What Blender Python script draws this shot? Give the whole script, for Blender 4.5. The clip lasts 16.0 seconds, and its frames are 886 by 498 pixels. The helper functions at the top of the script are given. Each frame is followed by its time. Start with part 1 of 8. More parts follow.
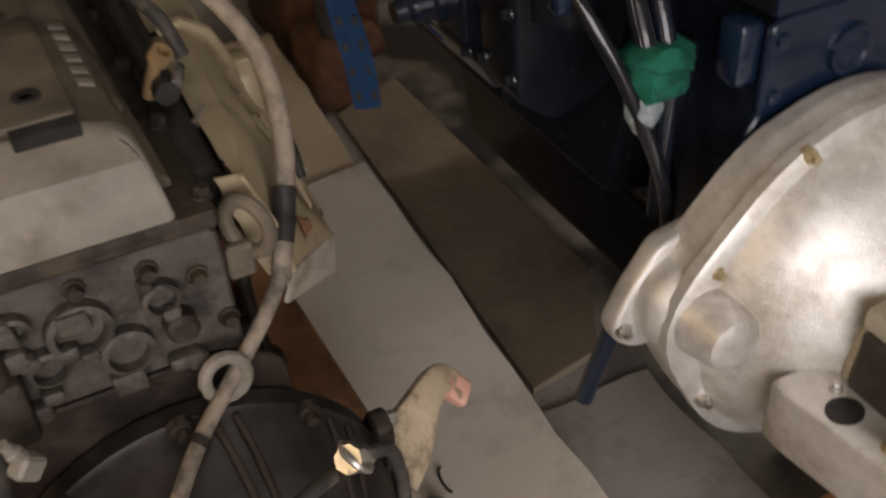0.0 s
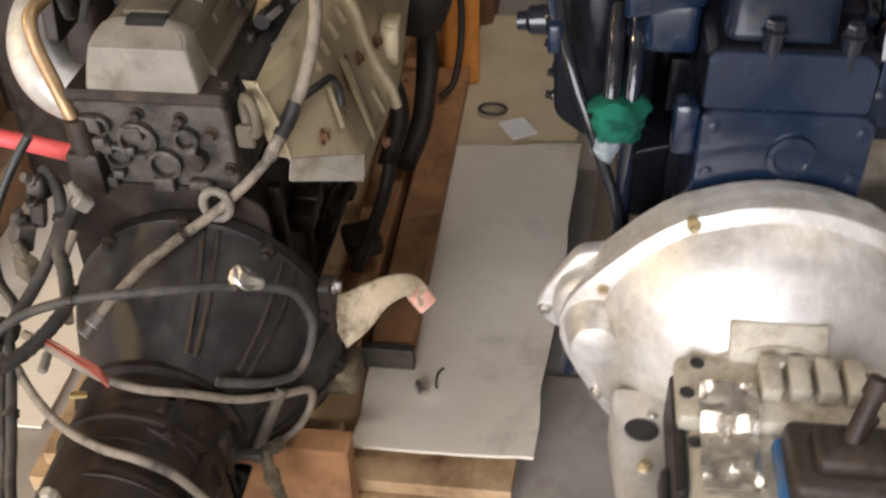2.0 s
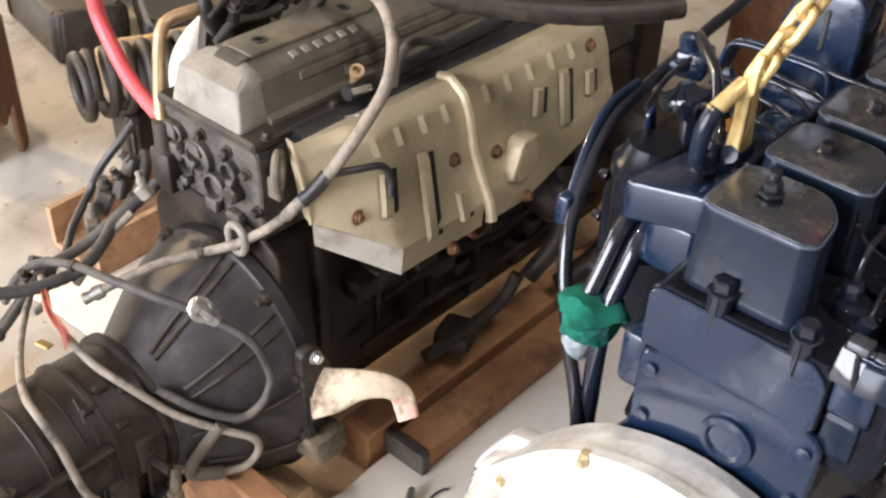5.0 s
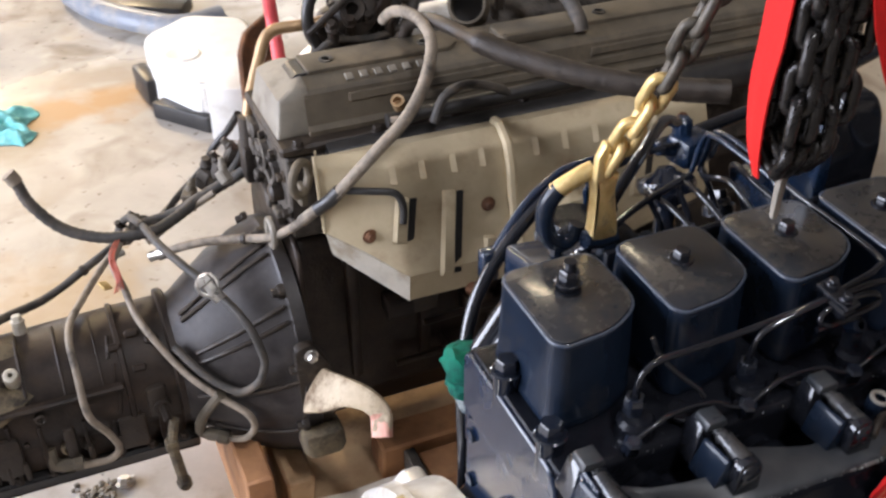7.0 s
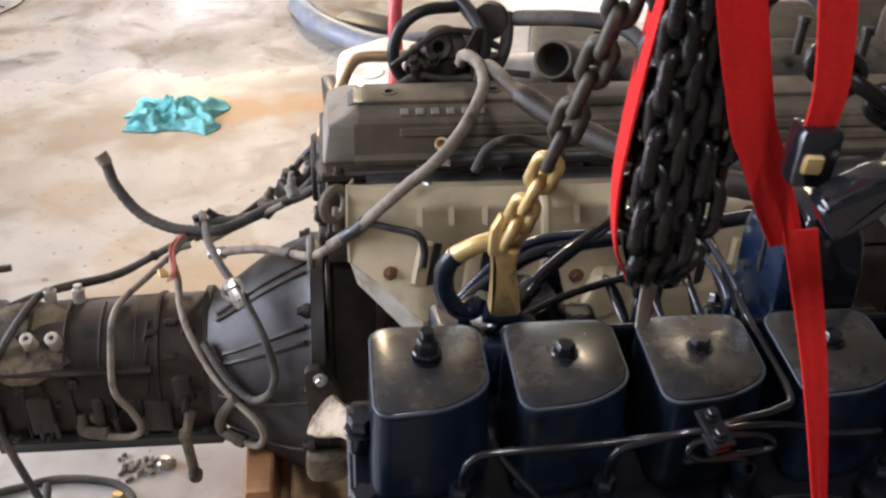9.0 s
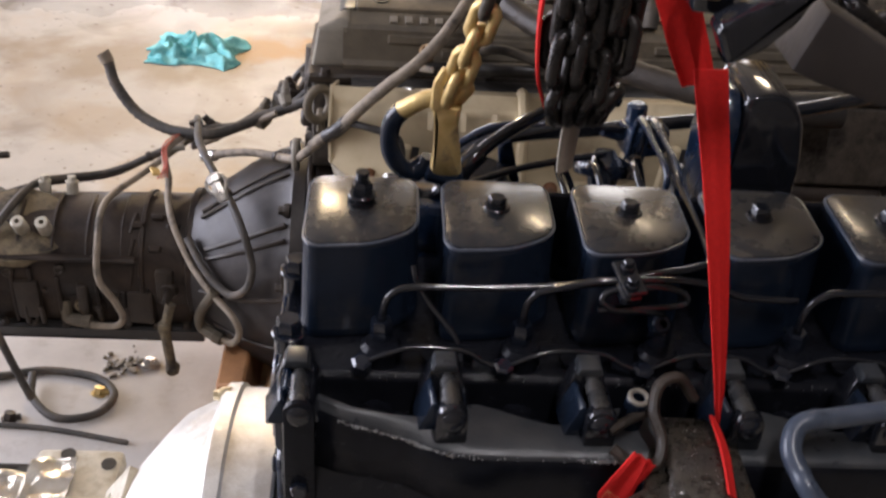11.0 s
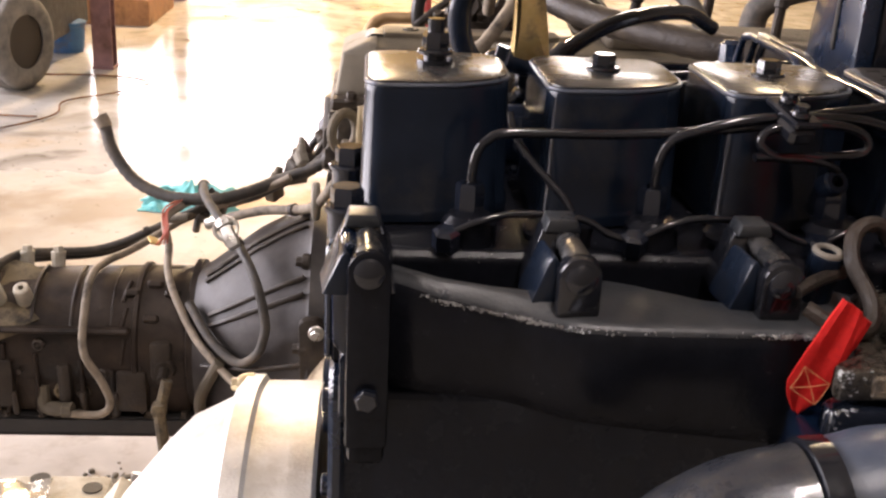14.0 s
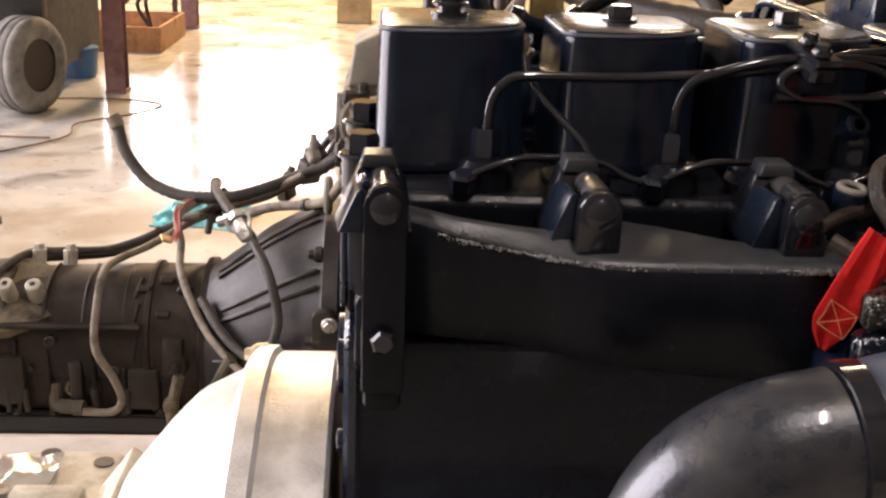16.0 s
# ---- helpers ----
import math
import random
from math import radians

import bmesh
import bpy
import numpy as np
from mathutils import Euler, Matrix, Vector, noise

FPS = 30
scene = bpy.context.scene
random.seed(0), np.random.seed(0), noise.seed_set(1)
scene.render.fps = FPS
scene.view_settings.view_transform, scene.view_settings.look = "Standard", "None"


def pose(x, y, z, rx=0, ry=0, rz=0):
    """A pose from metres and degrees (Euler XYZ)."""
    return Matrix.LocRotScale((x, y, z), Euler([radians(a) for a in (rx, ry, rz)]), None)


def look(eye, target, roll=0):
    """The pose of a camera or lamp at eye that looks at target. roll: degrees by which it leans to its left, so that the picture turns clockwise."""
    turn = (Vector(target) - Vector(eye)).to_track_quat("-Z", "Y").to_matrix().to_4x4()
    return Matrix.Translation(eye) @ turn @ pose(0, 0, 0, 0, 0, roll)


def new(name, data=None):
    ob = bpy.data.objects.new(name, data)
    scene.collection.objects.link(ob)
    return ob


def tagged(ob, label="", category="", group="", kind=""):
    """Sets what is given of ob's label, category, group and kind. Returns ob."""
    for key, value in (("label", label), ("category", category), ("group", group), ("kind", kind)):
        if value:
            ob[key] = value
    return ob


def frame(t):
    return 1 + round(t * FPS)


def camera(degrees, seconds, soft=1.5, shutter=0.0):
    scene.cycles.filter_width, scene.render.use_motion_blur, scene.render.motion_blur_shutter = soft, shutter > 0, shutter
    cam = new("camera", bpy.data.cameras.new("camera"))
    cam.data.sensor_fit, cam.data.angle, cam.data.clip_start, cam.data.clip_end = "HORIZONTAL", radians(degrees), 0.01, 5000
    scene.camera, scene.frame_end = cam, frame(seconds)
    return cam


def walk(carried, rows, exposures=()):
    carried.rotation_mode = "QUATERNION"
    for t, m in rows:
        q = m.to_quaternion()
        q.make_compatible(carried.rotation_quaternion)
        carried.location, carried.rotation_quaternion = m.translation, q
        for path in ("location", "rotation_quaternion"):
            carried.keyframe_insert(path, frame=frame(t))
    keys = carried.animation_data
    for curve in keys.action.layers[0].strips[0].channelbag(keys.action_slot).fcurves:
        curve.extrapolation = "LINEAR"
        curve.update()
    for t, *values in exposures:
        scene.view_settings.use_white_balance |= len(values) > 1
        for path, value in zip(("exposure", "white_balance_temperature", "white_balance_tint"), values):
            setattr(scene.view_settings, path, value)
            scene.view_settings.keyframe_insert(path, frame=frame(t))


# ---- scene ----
cam = camera(44.8, 16.0, 2.4, 0.5)
# seconds, eye, target, roll
PATH = [
    (0, (-0.773, 0.784, 1.149), (0.638, 0.092, -0.088), -2.6),
    (0.5, (-0.941, 0.718, 1.243), (0.619, 0.267, 0.076), -2.8),
    (1, (-1.13, 0.62, 1.26), (0.514, 0.374, 0.147), -2.0),
    (1.5, (-1.226, 0.441, 1.268), (0.376, 0.433, 0.07), -2.3),
    (2, (-1.186, 0.227, 1.341), (0.356, 0.44, 0.084), -1.5),
    (2.5, (-1.074, 0.115, 1.356), (0.451, 0.492, 0.119), -0.8),
    (3, (-0.929, 0.024, 1.38), (0.499, 0.589, 0.098), -2.2),
    (3.5, (-0.882, -0.063, 1.38), (0.507, 0.661, 0.135), 0.5),
    (4, (-0.871, -0.153, 1.385), (0.496, 0.7, 0.2), 4.0),
    (4.5, (-0.878, -0.225, 1.386), (0.441, 0.708, 0.207), 3.8),
    (7, (-0.408, -0.666, 1.426), (0.238, 0.841, 0.282), 0.1),
    (7.5, (-0.317, -0.68, 1.435), (0.183, 0.888, 0.298), -0.2),
    (8, (-0.213, -0.656, 1.431), (0.14, 0.965, 0.314), -0.7),
    (10.5, (0.008, -0.828, 1.382), (0.103, 0.849, 0.297), 3.7),
    (11, (0.015, -0.818, 1.339), (0.137, 0.845, 0.235), 4.3),
    (11.5, (0.01, -0.783, 1.268), (0.147, 0.867, 0.146), 3.4),
    (12, (-0.012, -0.765, 1.199), (0.154, 0.92, 0.134), 3.2),
    (12.5, (-0.024, -0.751, 1.129), (0.148, 0.993, 0.164), 2.9),
    (13, (-0.037, -0.75, 1.063), (0.134, 1.054, 0.215), 3.6),
    (13.5, (-0.045, -0.753, 1.013), (0.114, 1.095, 0.264), 3.7),
    (14, (-0.044, -0.753, 0.984), (0.096, 1.117, 0.287), 2.9),
    (14.5, (-0.046, -0.756, 0.96), (0.085, 1.126, 0.297), 2.6),
    (15, (-0.046, -0.761, 0.937), (0.078, 1.132, 0.302), 2.8),
    (15.5, (-0.047, -0.762, 0.932), (0.074, 1.129, 0.293), 2.3),
    (16, (-0.046, -0.762, 0.928), (0.073, 1.13, 0.289), 2.3),
]
EXPOSURES = [(0, -1.27, 6850, 18), (0.5, -0.87, 7000, 18), (1.0, -0.60, 7200, 17), (1.5, -0.22, 6800, 16), (2.0, -0.36, 6400, 15), (2.5, -0.36, 6350, 16), (3.0, -0.30, 6350, 17), (3.5, 0.14, 6250, 16), (4.0, 0.46, 6200, 16), (4.5, 0.62, 6100, 15), (7.0, 0.26, 5750, 16), (8.0, 0.17, 5600, 16),
             (10.5, -0.18, 6000, 20), (11.0, -0.10, 5950, 20), (12.0, 0.54, 6250, 23), (12.5, 0.60, 6300, 24), (13.5, 0.52, 6450, 23), (15, 0.20, 6650, 23), (16, 0.20, 6650, 23)]
walk(cam, [(t, look(eye, at, roll)) for t, eye, at, roll in PATH], EXPOSURES)
WEST, NORTH, TUBE = 560, 245, 90

# ---- world and light ----
world = bpy.data.worlds.new("sky")
scene.world = world
world.use_nodes = True
wn = world.node_tree
sky = wn.nodes.new("ShaderNodeTexSky")
sky.sky_type, sky.sun_disc = "NISHITA", False
sky.sun_elevation, sky.sun_rotation = radians(38), radians(250)
wn.links.new(sky.outputs[0], wn.nodes["Background"].inputs[0])
wn.nodes["Background"].inputs[1].default_value = 0.10


def area(name, m, size_x, size_y, watts, colour):
    lamp = bpy.data.lights.new(name, "AREA")
    lamp.shape, lamp.size, lamp.size_y, lamp.energy, lamp.color = "RECTANGLE", size_x, size_y, watts, colour
    ob = new(name, lamp)
    ob.matrix_world = m
    return ob


area("daylight_west_door", look((-4.95, 1.9, 1.9), (0.0, 1.2, 0.6)), 4.8, 3.4, WEST, (0.98, 0.985, 1.0))
area("daylight_north_door", look((-2.55, 11.95, 2.02), (-2.3, 0.0, 1.2)), 3.9, 1.15, NORTH * 0.8, (1.0, 0.985, 0.95))
area("daylight_north_window", look((3.0, 11.95, 2.45), (2.5, 0.0, 1.0)), 2.0, 1.8, NORTH * 0.36, (1.0, 0.93, 0.78))
area("tube_light_lamp", look((2.3, 5.3, 3.95), (2.3, 5.2, 0.0)), 0.16, 1.3, TUBE * 0.6, (1.0, 0.80, 0.48))
area("tube_light_lamp", look((0.4, -1.35, 3.95), (0.4, -1.3, 0.0)), 0.06, 1.2, TUBE * 0.55, (1.0, 0.95, 0.86))
area("tube_light_lamp", look((-0.9, 7.5, 3.95), (-0.9, 7.4, 0.0)), 0.25, 1.3, TUBE * 5.0, (1.0, 0.74, 0.38))


# ---- materials ----
def mat(name, c1, c2, rough, metal=0.0, scale=30.0, bump=0.15, grain=220.0, dirt=None, dirt_at=(0.5, 0.68), dirt_scale=6.0,
        coat=0.0, rough_var=0.12, dirt_rough=0.85, spec=0.5):
    m = bpy.data.materials.new(name)
    m.use_nodes = True
    n, l = m.node_tree.nodes, m.node_tree.links
    b = n["Principled BSDF"]
    b.inputs["Metallic"].default_value = metal
    b.inputs["Coat Weight"].default_value = coat
    b.inputs["Coat Roughness"].default_value = 0.08
    b.inputs["Specular IOR Level"].default_value = spec
    tc = n.new("ShaderNodeTexCoord")
    wide = n.new("ShaderNodeTexNoise")
    wide.inputs["Scale"].default_value, wide.inputs["Detail"].default_value, wide.inputs["Roughness"].default_value = scale, 7.0, 0.62
    fine = n.new("ShaderNodeTexNoise")
    fine.inputs["Scale"].default_value, fine.inputs["Detail"].default_value = grain, 4.0
    for t in (wide, fine):
        l.new(tc.outputs["Object"], t.inputs["Vector"])
    ramp = n.new("ShaderNodeValToRGB")
    ramp.color_ramp.elements[0].position, ramp.color_ramp.elements[1].position = 0.33, 0.67
    ramp.color_ramp.elements[0].color, ramp.color_ramp.elements[1].color = (*c1, 1), (*c2, 1)
    l.new(wide.outputs["Fac"], ramp.inputs[0])
    colour = ramp.outputs[0]
    r = n.new("ShaderNodeMapRange")
    r.inputs["From Min"].default_value, r.inputs["From Max"].default_value = 0.3, 0.7
    r.inputs["To Min"].default_value, r.inputs["To Max"].default_value = max(0.03, rough - rough_var), min(1.0, rough + rough_var)
    l.new(wide.outputs["Fac"], r.inputs["Value"])
    roughness = r.outputs[0]
    if dirt:
        big = n.new("ShaderNodeTexNoise")
        big.inputs["Scale"].default_value, big.inputs["Detail"].default_value, big.inputs["Roughness"].default_value = dirt_scale, 9.0, 0.68
        l.new(tc.outputs["Object"], big.inputs["Vector"])
        mask = n.new("ShaderNodeMapRange")
        mask.inputs["From Min"].default_value, mask.inputs["From Max"].default_value = dirt_at
        l.new(big.outputs["Fac"], mask.inputs["Value"])
        mix = n.new("ShaderNodeMix")
        mix.data_type = "RGBA"
        l.new(mask.outputs[0], mix.inputs["Factor"])
        l.new(colour, mix.inputs["A"])
        mix.inputs["B"].default_value = (*dirt, 1)
        colour = mix.outputs["Result"]
        mr = n.new("ShaderNodeMix")
        l.new(mask.outputs[0], mr.inputs["Factor"])
        l.new(roughness, mr.inputs["A"])
        mr.inputs["B"].default_value = dirt_rough
        roughness = mr.outputs["Result"]
    l.new(colour, b.inputs["Base Color"])
    l.new(roughness, b.inputs["Roughness"])
    if bump:
        add = n.new("ShaderNodeMath")
        add.operation = "ADD"
        l.new(fine.outputs["Fac"], add.inputs[0])
        l.new(wide.outputs["Fac"], add.inputs[1])
        bp = n.new("ShaderNodeBump")
        bp.inputs["Strength"].default_value, bp.inputs["Distance"].default_value = bump, 0.002
        l.new(add.outputs[0], bp.inputs["Height"])
        l.new(bp.outputs[0], b.inputs["Normal"])
    return m


BLUE = mat("blue_enamel", (0.0044, 0.0115, 0.0290), (0.0064, 0.0165, 0.0400), 0.24, scale=14, bump=0.07, grain=90, coat=0.35, rough_var=0.10, spec=0.60)
BLUE_BLOCK = mat("blue_painted_iron", (0.0065, 0.0085, 0.0150), (0.0095, 0.0130, 0.0220), 0.24, scale=30, bump=0.22, grain=160, coat=0.05, spec=0.22)
# Bright metal for grains that stand for highlights on dark paint.
GLINT = mat("bright_glint_metal", (0.34, 0.35, 0.36), (0.62, 0.62, 0.60), 0.28, metal=0.9, scale=120, bump=1.0, grain=650, coat=0.5, rough_var=0.08)
# Paler blue that puts the upward faces' lighter look into the colour.
PALE_TOP_BLUE = mat("pale_top_blue_casting", (0.024, 0.028, 0.034), (0.046, 0.048, 0.050), 0.36, scale=40, bump=0.16, grain=420)
BLUE_DARK = mat("blue_black_enamel", (0.0070, 0.0092, 0.0150), (0.0110, 0.0145, 0.0240), 0.11, scale=20, bump=0.12, grain=140, coat=0.5, rough_var=0.06)
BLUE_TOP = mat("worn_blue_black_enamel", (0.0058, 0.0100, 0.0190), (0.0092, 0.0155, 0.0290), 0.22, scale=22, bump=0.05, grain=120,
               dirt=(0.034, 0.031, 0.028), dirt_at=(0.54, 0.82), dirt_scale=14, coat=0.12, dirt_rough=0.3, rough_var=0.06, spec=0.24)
# Part of the tops' brownish reflection is painted in as paler base and patches.
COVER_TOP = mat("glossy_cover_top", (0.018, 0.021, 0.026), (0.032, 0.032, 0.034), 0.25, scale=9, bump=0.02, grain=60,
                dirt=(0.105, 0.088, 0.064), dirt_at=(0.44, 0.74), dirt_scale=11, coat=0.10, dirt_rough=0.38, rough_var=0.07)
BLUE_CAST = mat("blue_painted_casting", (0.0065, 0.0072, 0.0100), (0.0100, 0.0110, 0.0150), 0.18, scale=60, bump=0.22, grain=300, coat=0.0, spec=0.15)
SANDY = mat("sandy_rusted_casting", (0.17, 0.14, 0.11), (0.34, 0.27, 0.18), 0.30, metal=0.3, scale=150, bump=0.9, grain=700, dirt=(0.07, 0.06, 0.06), dirt_at=(0.52, 0.72), dirt_scale=25, coat=0.4)
BLACK_GLOSS = mat("black_gloss_paint", (0.008, 0.009, 0.012), (0.013, 0.014, 0.018), 0.12, scale=40, bump=0.06, coat=0.4, rough_var=0.07)
CAST_ROUGH = mat("scaled_iron_casting", (0.022, 0.026, 0.036), (0.058, 0.058, 0.060), 0.32, metal=0.35, scale=35, bump=0.16, grain=420,
                 dirt=(0.11, 0.09, 0.062), dirt_at=(0.52, 0.78), dirt_scale=16, dirt_rough=0.45, coat=0.3)
ALU = mat("bare_cast_aluminium", (0.60, 0.585, 0.55), (0.74, 0.725, 0.69), 0.42, metal=0.55, scale=45, bump=0.3, grain=420,
          dirt=(0.36, 0.31, 0.235), dirt_at=(0.5, 0.76), dirt_scale=11, dirt_rough=0.6)
ALU_DULL = mat("oxidised_aluminium", (0.40, 0.37, 0.30), (0.55, 0.51, 0.42), 0.62, metal=0.25, scale=60, bump=0.4, grain=420,
               dirt=(0.26, 0.21, 0.13), dirt_at=(0.5, 0.75), dirt_scale=22)
DUSTY = mat("dusty_cast_cover", (0.080, 0.066, 0.047), (0.135, 0.112, 0.078), 0.66, metal=0.1, scale=26, bump=0.25, grain=380,
            dirt=(0.22, 0.175, 0.115), dirt_at=(0.52, 0.76), dirt_scale=9)
DUSTY_LIGHT = mat("rubbed_cast_end", (0.19, 0.17, 0.14), (0.27, 0.245, 0.20), 0.62, metal=0.15, scale=30, bump=0.2, grain=380,
                  dirt=(0.14, 0.115, 0.085), dirt_at=(0.52, 0.75), dirt_scale=14)
SHIELD_PALE = mat("pale_shield_steel", (0.40, 0.365, 0.30), (0.50, 0.46, 0.385), 0.5, metal=0.3, scale=30, bump=0.15, grain=300, dirt=(0.27, 0.22, 0.15), dirt_scale=14)
SHIELD = mat("heat_shield_steel", (0.42, 0.345, 0.215), (0.52, 0.435, 0.285), 0.5, metal=0.3, scale=18, bump=0.18, grain=300,
             dirt=(0.26, 0.195, 0.115), dirt_at=(0.5, 0.74), dirt_scale=9, dirt_rough=0.7)
SLATE = mat("dull_slate_blue_paint", (0.045, 0.058, 0.085), (0.075, 0.090, 0.120), 0.34, scale=30, bump=0.15, grain=260, rough_var=0.08)
WORN_STEEL = mat("worn_grey_steel", (0.040, 0.042, 0.046), (0.085, 0.084, 0.082), 0.26, metal=0.5, scale=40, bump=0.15, grain=300, dirt=(0.05, 0.045, 0.04), dirt_scale=30)
NECK = mat("grainy_brown_casting", (0.026, 0.022, 0.017), (0.070, 0.058, 0.043), 0.28, metal=0.3, scale=120, bump=0.8, grain=500, dirt=(0.016, 0.014, 0.014), dirt_at=(0.5, 0.66), dirt_scale=30, coat=0.35)
GREASE = mat("greasy_dark_metal", (0.018, 0.0135, 0.010), (0.042, 0.031, 0.022), 0.5, metal=0.15, scale=45, bump=0.5, grain=260,
             dirt=(0.088, 0.062, 0.036), dirt_at=(0.56, 0.78), dirt_scale=13)
HEAD_CAST = mat("dirty_grey_casting", (0.052, 0.044, 0.036), (0.110, 0.094, 0.076), 0.55, metal=0.2, scale=40, bump=0.5, grain=260,
                dirt=(0.020, 0.016, 0.013), dirt_at=(0.5, 0.66), dirt_scale=16)
GEARBOX = mat("stained_gearbox_alloy", (0.019, 0.0165, 0.0165), (0.050, 0.043, 0.040), 0.45, spec=0.40, metal=0.2, scale=28, bump=0.14, grain=300,
              dirt=(0.016, 0.013, 0.011), dirt_at=(0.47, 0.64), dirt_scale=8, dirt_rough=0.5)
CRUST = mat("crusted_gearbox_tail", (0.10, 0.075, 0.042), (0.22, 0.175, 0.105), 0.8, scale=40, bump=0.7, grain=200,
            dirt=(0.03, 0.024, 0.018), dirt_at=(0.46, 0.62), dirt_scale=18)
BRASSY = mat("dull_plated_bolt", (0.42, 0.34, 0.20), (0.56, 0.47, 0.30), 0.4, metal=0.7, scale=60, bump=0.15)
STEEL = mat("bright_steel", (0.50, 0.48, 0.44), (0.66, 0.64, 0.6), 0.34, metal=0.9, scale=50, bump=0.15)
RUST = mat("rusted_iron", (0.10, 0.045, 0.02), (0.22, 0.10, 0.045), 0.8, metal=0.1, scale=40, bump=0.5, dirt=(0.05, 0.03, 0.02), dirt_scale=15)
COPPER_TUBE = mat("brown_pipe", (0.34, 0.22, 0.11), (0.45, 0.31, 0.17), 0.4, metal=0.5, scale=60, bump=0.15)
RUBBER = mat("dusty_rubber_hose", (0.03, 0.028, 0.025), (0.060, 0.054, 0.047), 0.65, scale=60, bump=0.3,
             dirt=(0.155, 0.125, 0.095), dirt_at=(0.46, 0.74), dirt_scale=18)
HOSE_GREY = mat("dusty_grey_hose", (0.19, 0.155, 0.115), (0.30, 0.25, 0.19), 0.72, scale=60, bump=0.25, dirt=(0.07, 0.06, 0.048), dirt_scale=25)
MATTE_BLACK = mat("matte_brown_black_steel", (0.018, 0.014, 0.013), (0.032, 0.026, 0.023), 0.6, scale=30, bump=0.2)
PLASTIC = mat("black_plastic", (0.016, 0.015, 0.015), (0.03, 0.028, 0.026), 0.42, scale=60, bump=0.15)
CHAIN_DARK = mat("oiled_black_chain", (0.010, 0.009, 0.009), (0.024, 0.021, 0.018), 0.3, metal=0.4, scale=90, bump=0.3)
CHAIN_GREY = mat("dusty_steel_chain", (0.045, 0.040, 0.032), (0.095, 0.082, 0.062), 0.5, metal=0.5, scale=90, bump=0.3)
CHAIN_GOLD = mat("yellow_zinc_chain", (0.50, 0.35, 0.12), (0.68, 0.52, 0.24), 0.42, metal=0.55, scale=70, bump=0.2,
                 dirt=(0.16, 0.12, 0.07), dirt_at=(0.55, 0.72), dirt_scale=35)
STRAP = mat("red_webbing", (0.52, 0.012, 0.010), (0.64, 0.022, 0.016), 0.75, scale=300, bump=0.4, grain=900, spec=0.2)
RED_WIRE = mat("faded_red_wire", (0.40, 0.085, 0.05), (0.50, 0.13, 0.08), 0.5, scale=60, bump=0.15, dirt=(0.15, 0.06, 0.04), dirt_scale=40)
RED_HOSE = mat("red_plastic_hose", (0.60, 0.075, 0.080), (0.68, 0.10, 0.105), 0.4, scale=40, bump=0.1)
STITCH = mat("ochre_stitching", (0.60, 0.20, 0.08), (0.68, 0.32, 0.14), 0.8, scale=80, bump=0.2)
CARD = mat("worn_cardboard", (0.80, 0.71, 0.575), (0.88, 0.80, 0.68), 0.88, scale=9, bump=0.15, grain=300, spec=0.25,
           dirt=(0.36, 0.28, 0.18), dirt_at=(0.54, 0.80), dirt_scale=4.5)
CARD_BROWN = mat("brown_cardboard", (0.30, 0.22, 0.12), (0.40, 0.30, 0.17), 0.88, scale=9, bump=0.15, grain=300, spec=0.25,
                 dirt=(0.16, 0.11, 0.06), dirt_at=(0.5, 0.75), dirt_scale=5)
CARD_TAN = mat("yellowed_cardboard", (0.50, 0.40, 0.26), (0.60, 0.50, 0.34), 0.88, scale=9, bump=0.15, grain=300, spec=0.25, dirt=(0.30, 0.22, 0.12), dirt_at=(0.54, 0.8), dirt_scale=5)
CLEAR_BAG = mat("cloudy_plastic_film", (0.16, 0.20, 0.21), (0.30, 0.34, 0.35), 0.25, scale=60, bump=0.4, coat=0.4)
FILM = mat("shiny_crumpled_film", (0.50, 0.46, 0.38), (0.74, 0.70, 0.62), 0.16, metal=0.75, scale=60, bump=0.3, grain=200, rough_var=0.08)
CARD_PALE = mat("grey_white_cardboard", (0.46, 0.43, 0.39), (0.60, 0.565, 0.52), 0.85, scale=7, bump=0.15, grain=300, spec=0.25, dirt=(0.30, 0.25, 0.19), dirt_at=(0.52, 0.78), dirt_scale=6)
CARD_GREY = mat("greyed_cardboard", (0.36, 0.325, 0.28), (0.47, 0.43, 0.375), 0.88, scale=9, bump=0.15, grain=300, spec=0.25, dirt=(0.20, 0.15, 0.10), dirt_at=(0.5, 0.75), dirt_scale=5)
BOARD_GREY = mat("brown_stained_board", (0.20, 0.155, 0.105), (0.30, 0.235, 0.165), 0.85, scale=7, bump=0.15, grain=260, spec=0.3, dirt=(0.12, 0.095, 0.07), dirt_at=(0.5, 0.75), dirt_scale=4)
CASE = mat("oily_brown_gearbox", (0.017, 0.0115, 0.009), (0.048, 0.034, 0.024), 0.50, metal=0.1, scale=30, bump=0.4, grain=260, spec=0.30,
           dirt=(0.012, 0.010, 0.009), dirt_at=(0.5, 0.66), dirt_scale=9, dirt_rough=0.4)
RUST_LIGHT = mat("orange_rusted_iron", (0.30, 0.165, 0.085), (0.44, 0.27, 0.15), 0.75, scale=30, bump=0.4, dirt=(0.12, 0.065, 0.035), dirt_at=(0.5, 0.72), dirt_scale=9)
WOOD = mat("rough_pine", (0.42, 0.27, 0.14), (0.56, 0.39, 0.22), 0.75, scale=16, bump=0.3, dirt=(0.15, 0.08, 0.035), dirt_at=(0.52, 0.75), dirt_scale=7)
WOOD_DARK = mat("stained_timber", (0.29, 0.135, 0.058), (0.45, 0.23, 0.10), 0.7, scale=18, bump=0.35, dirt=(0.06, 0.035, 0.02), dirt_at=(0.5, 0.75), dirt_scale=8)
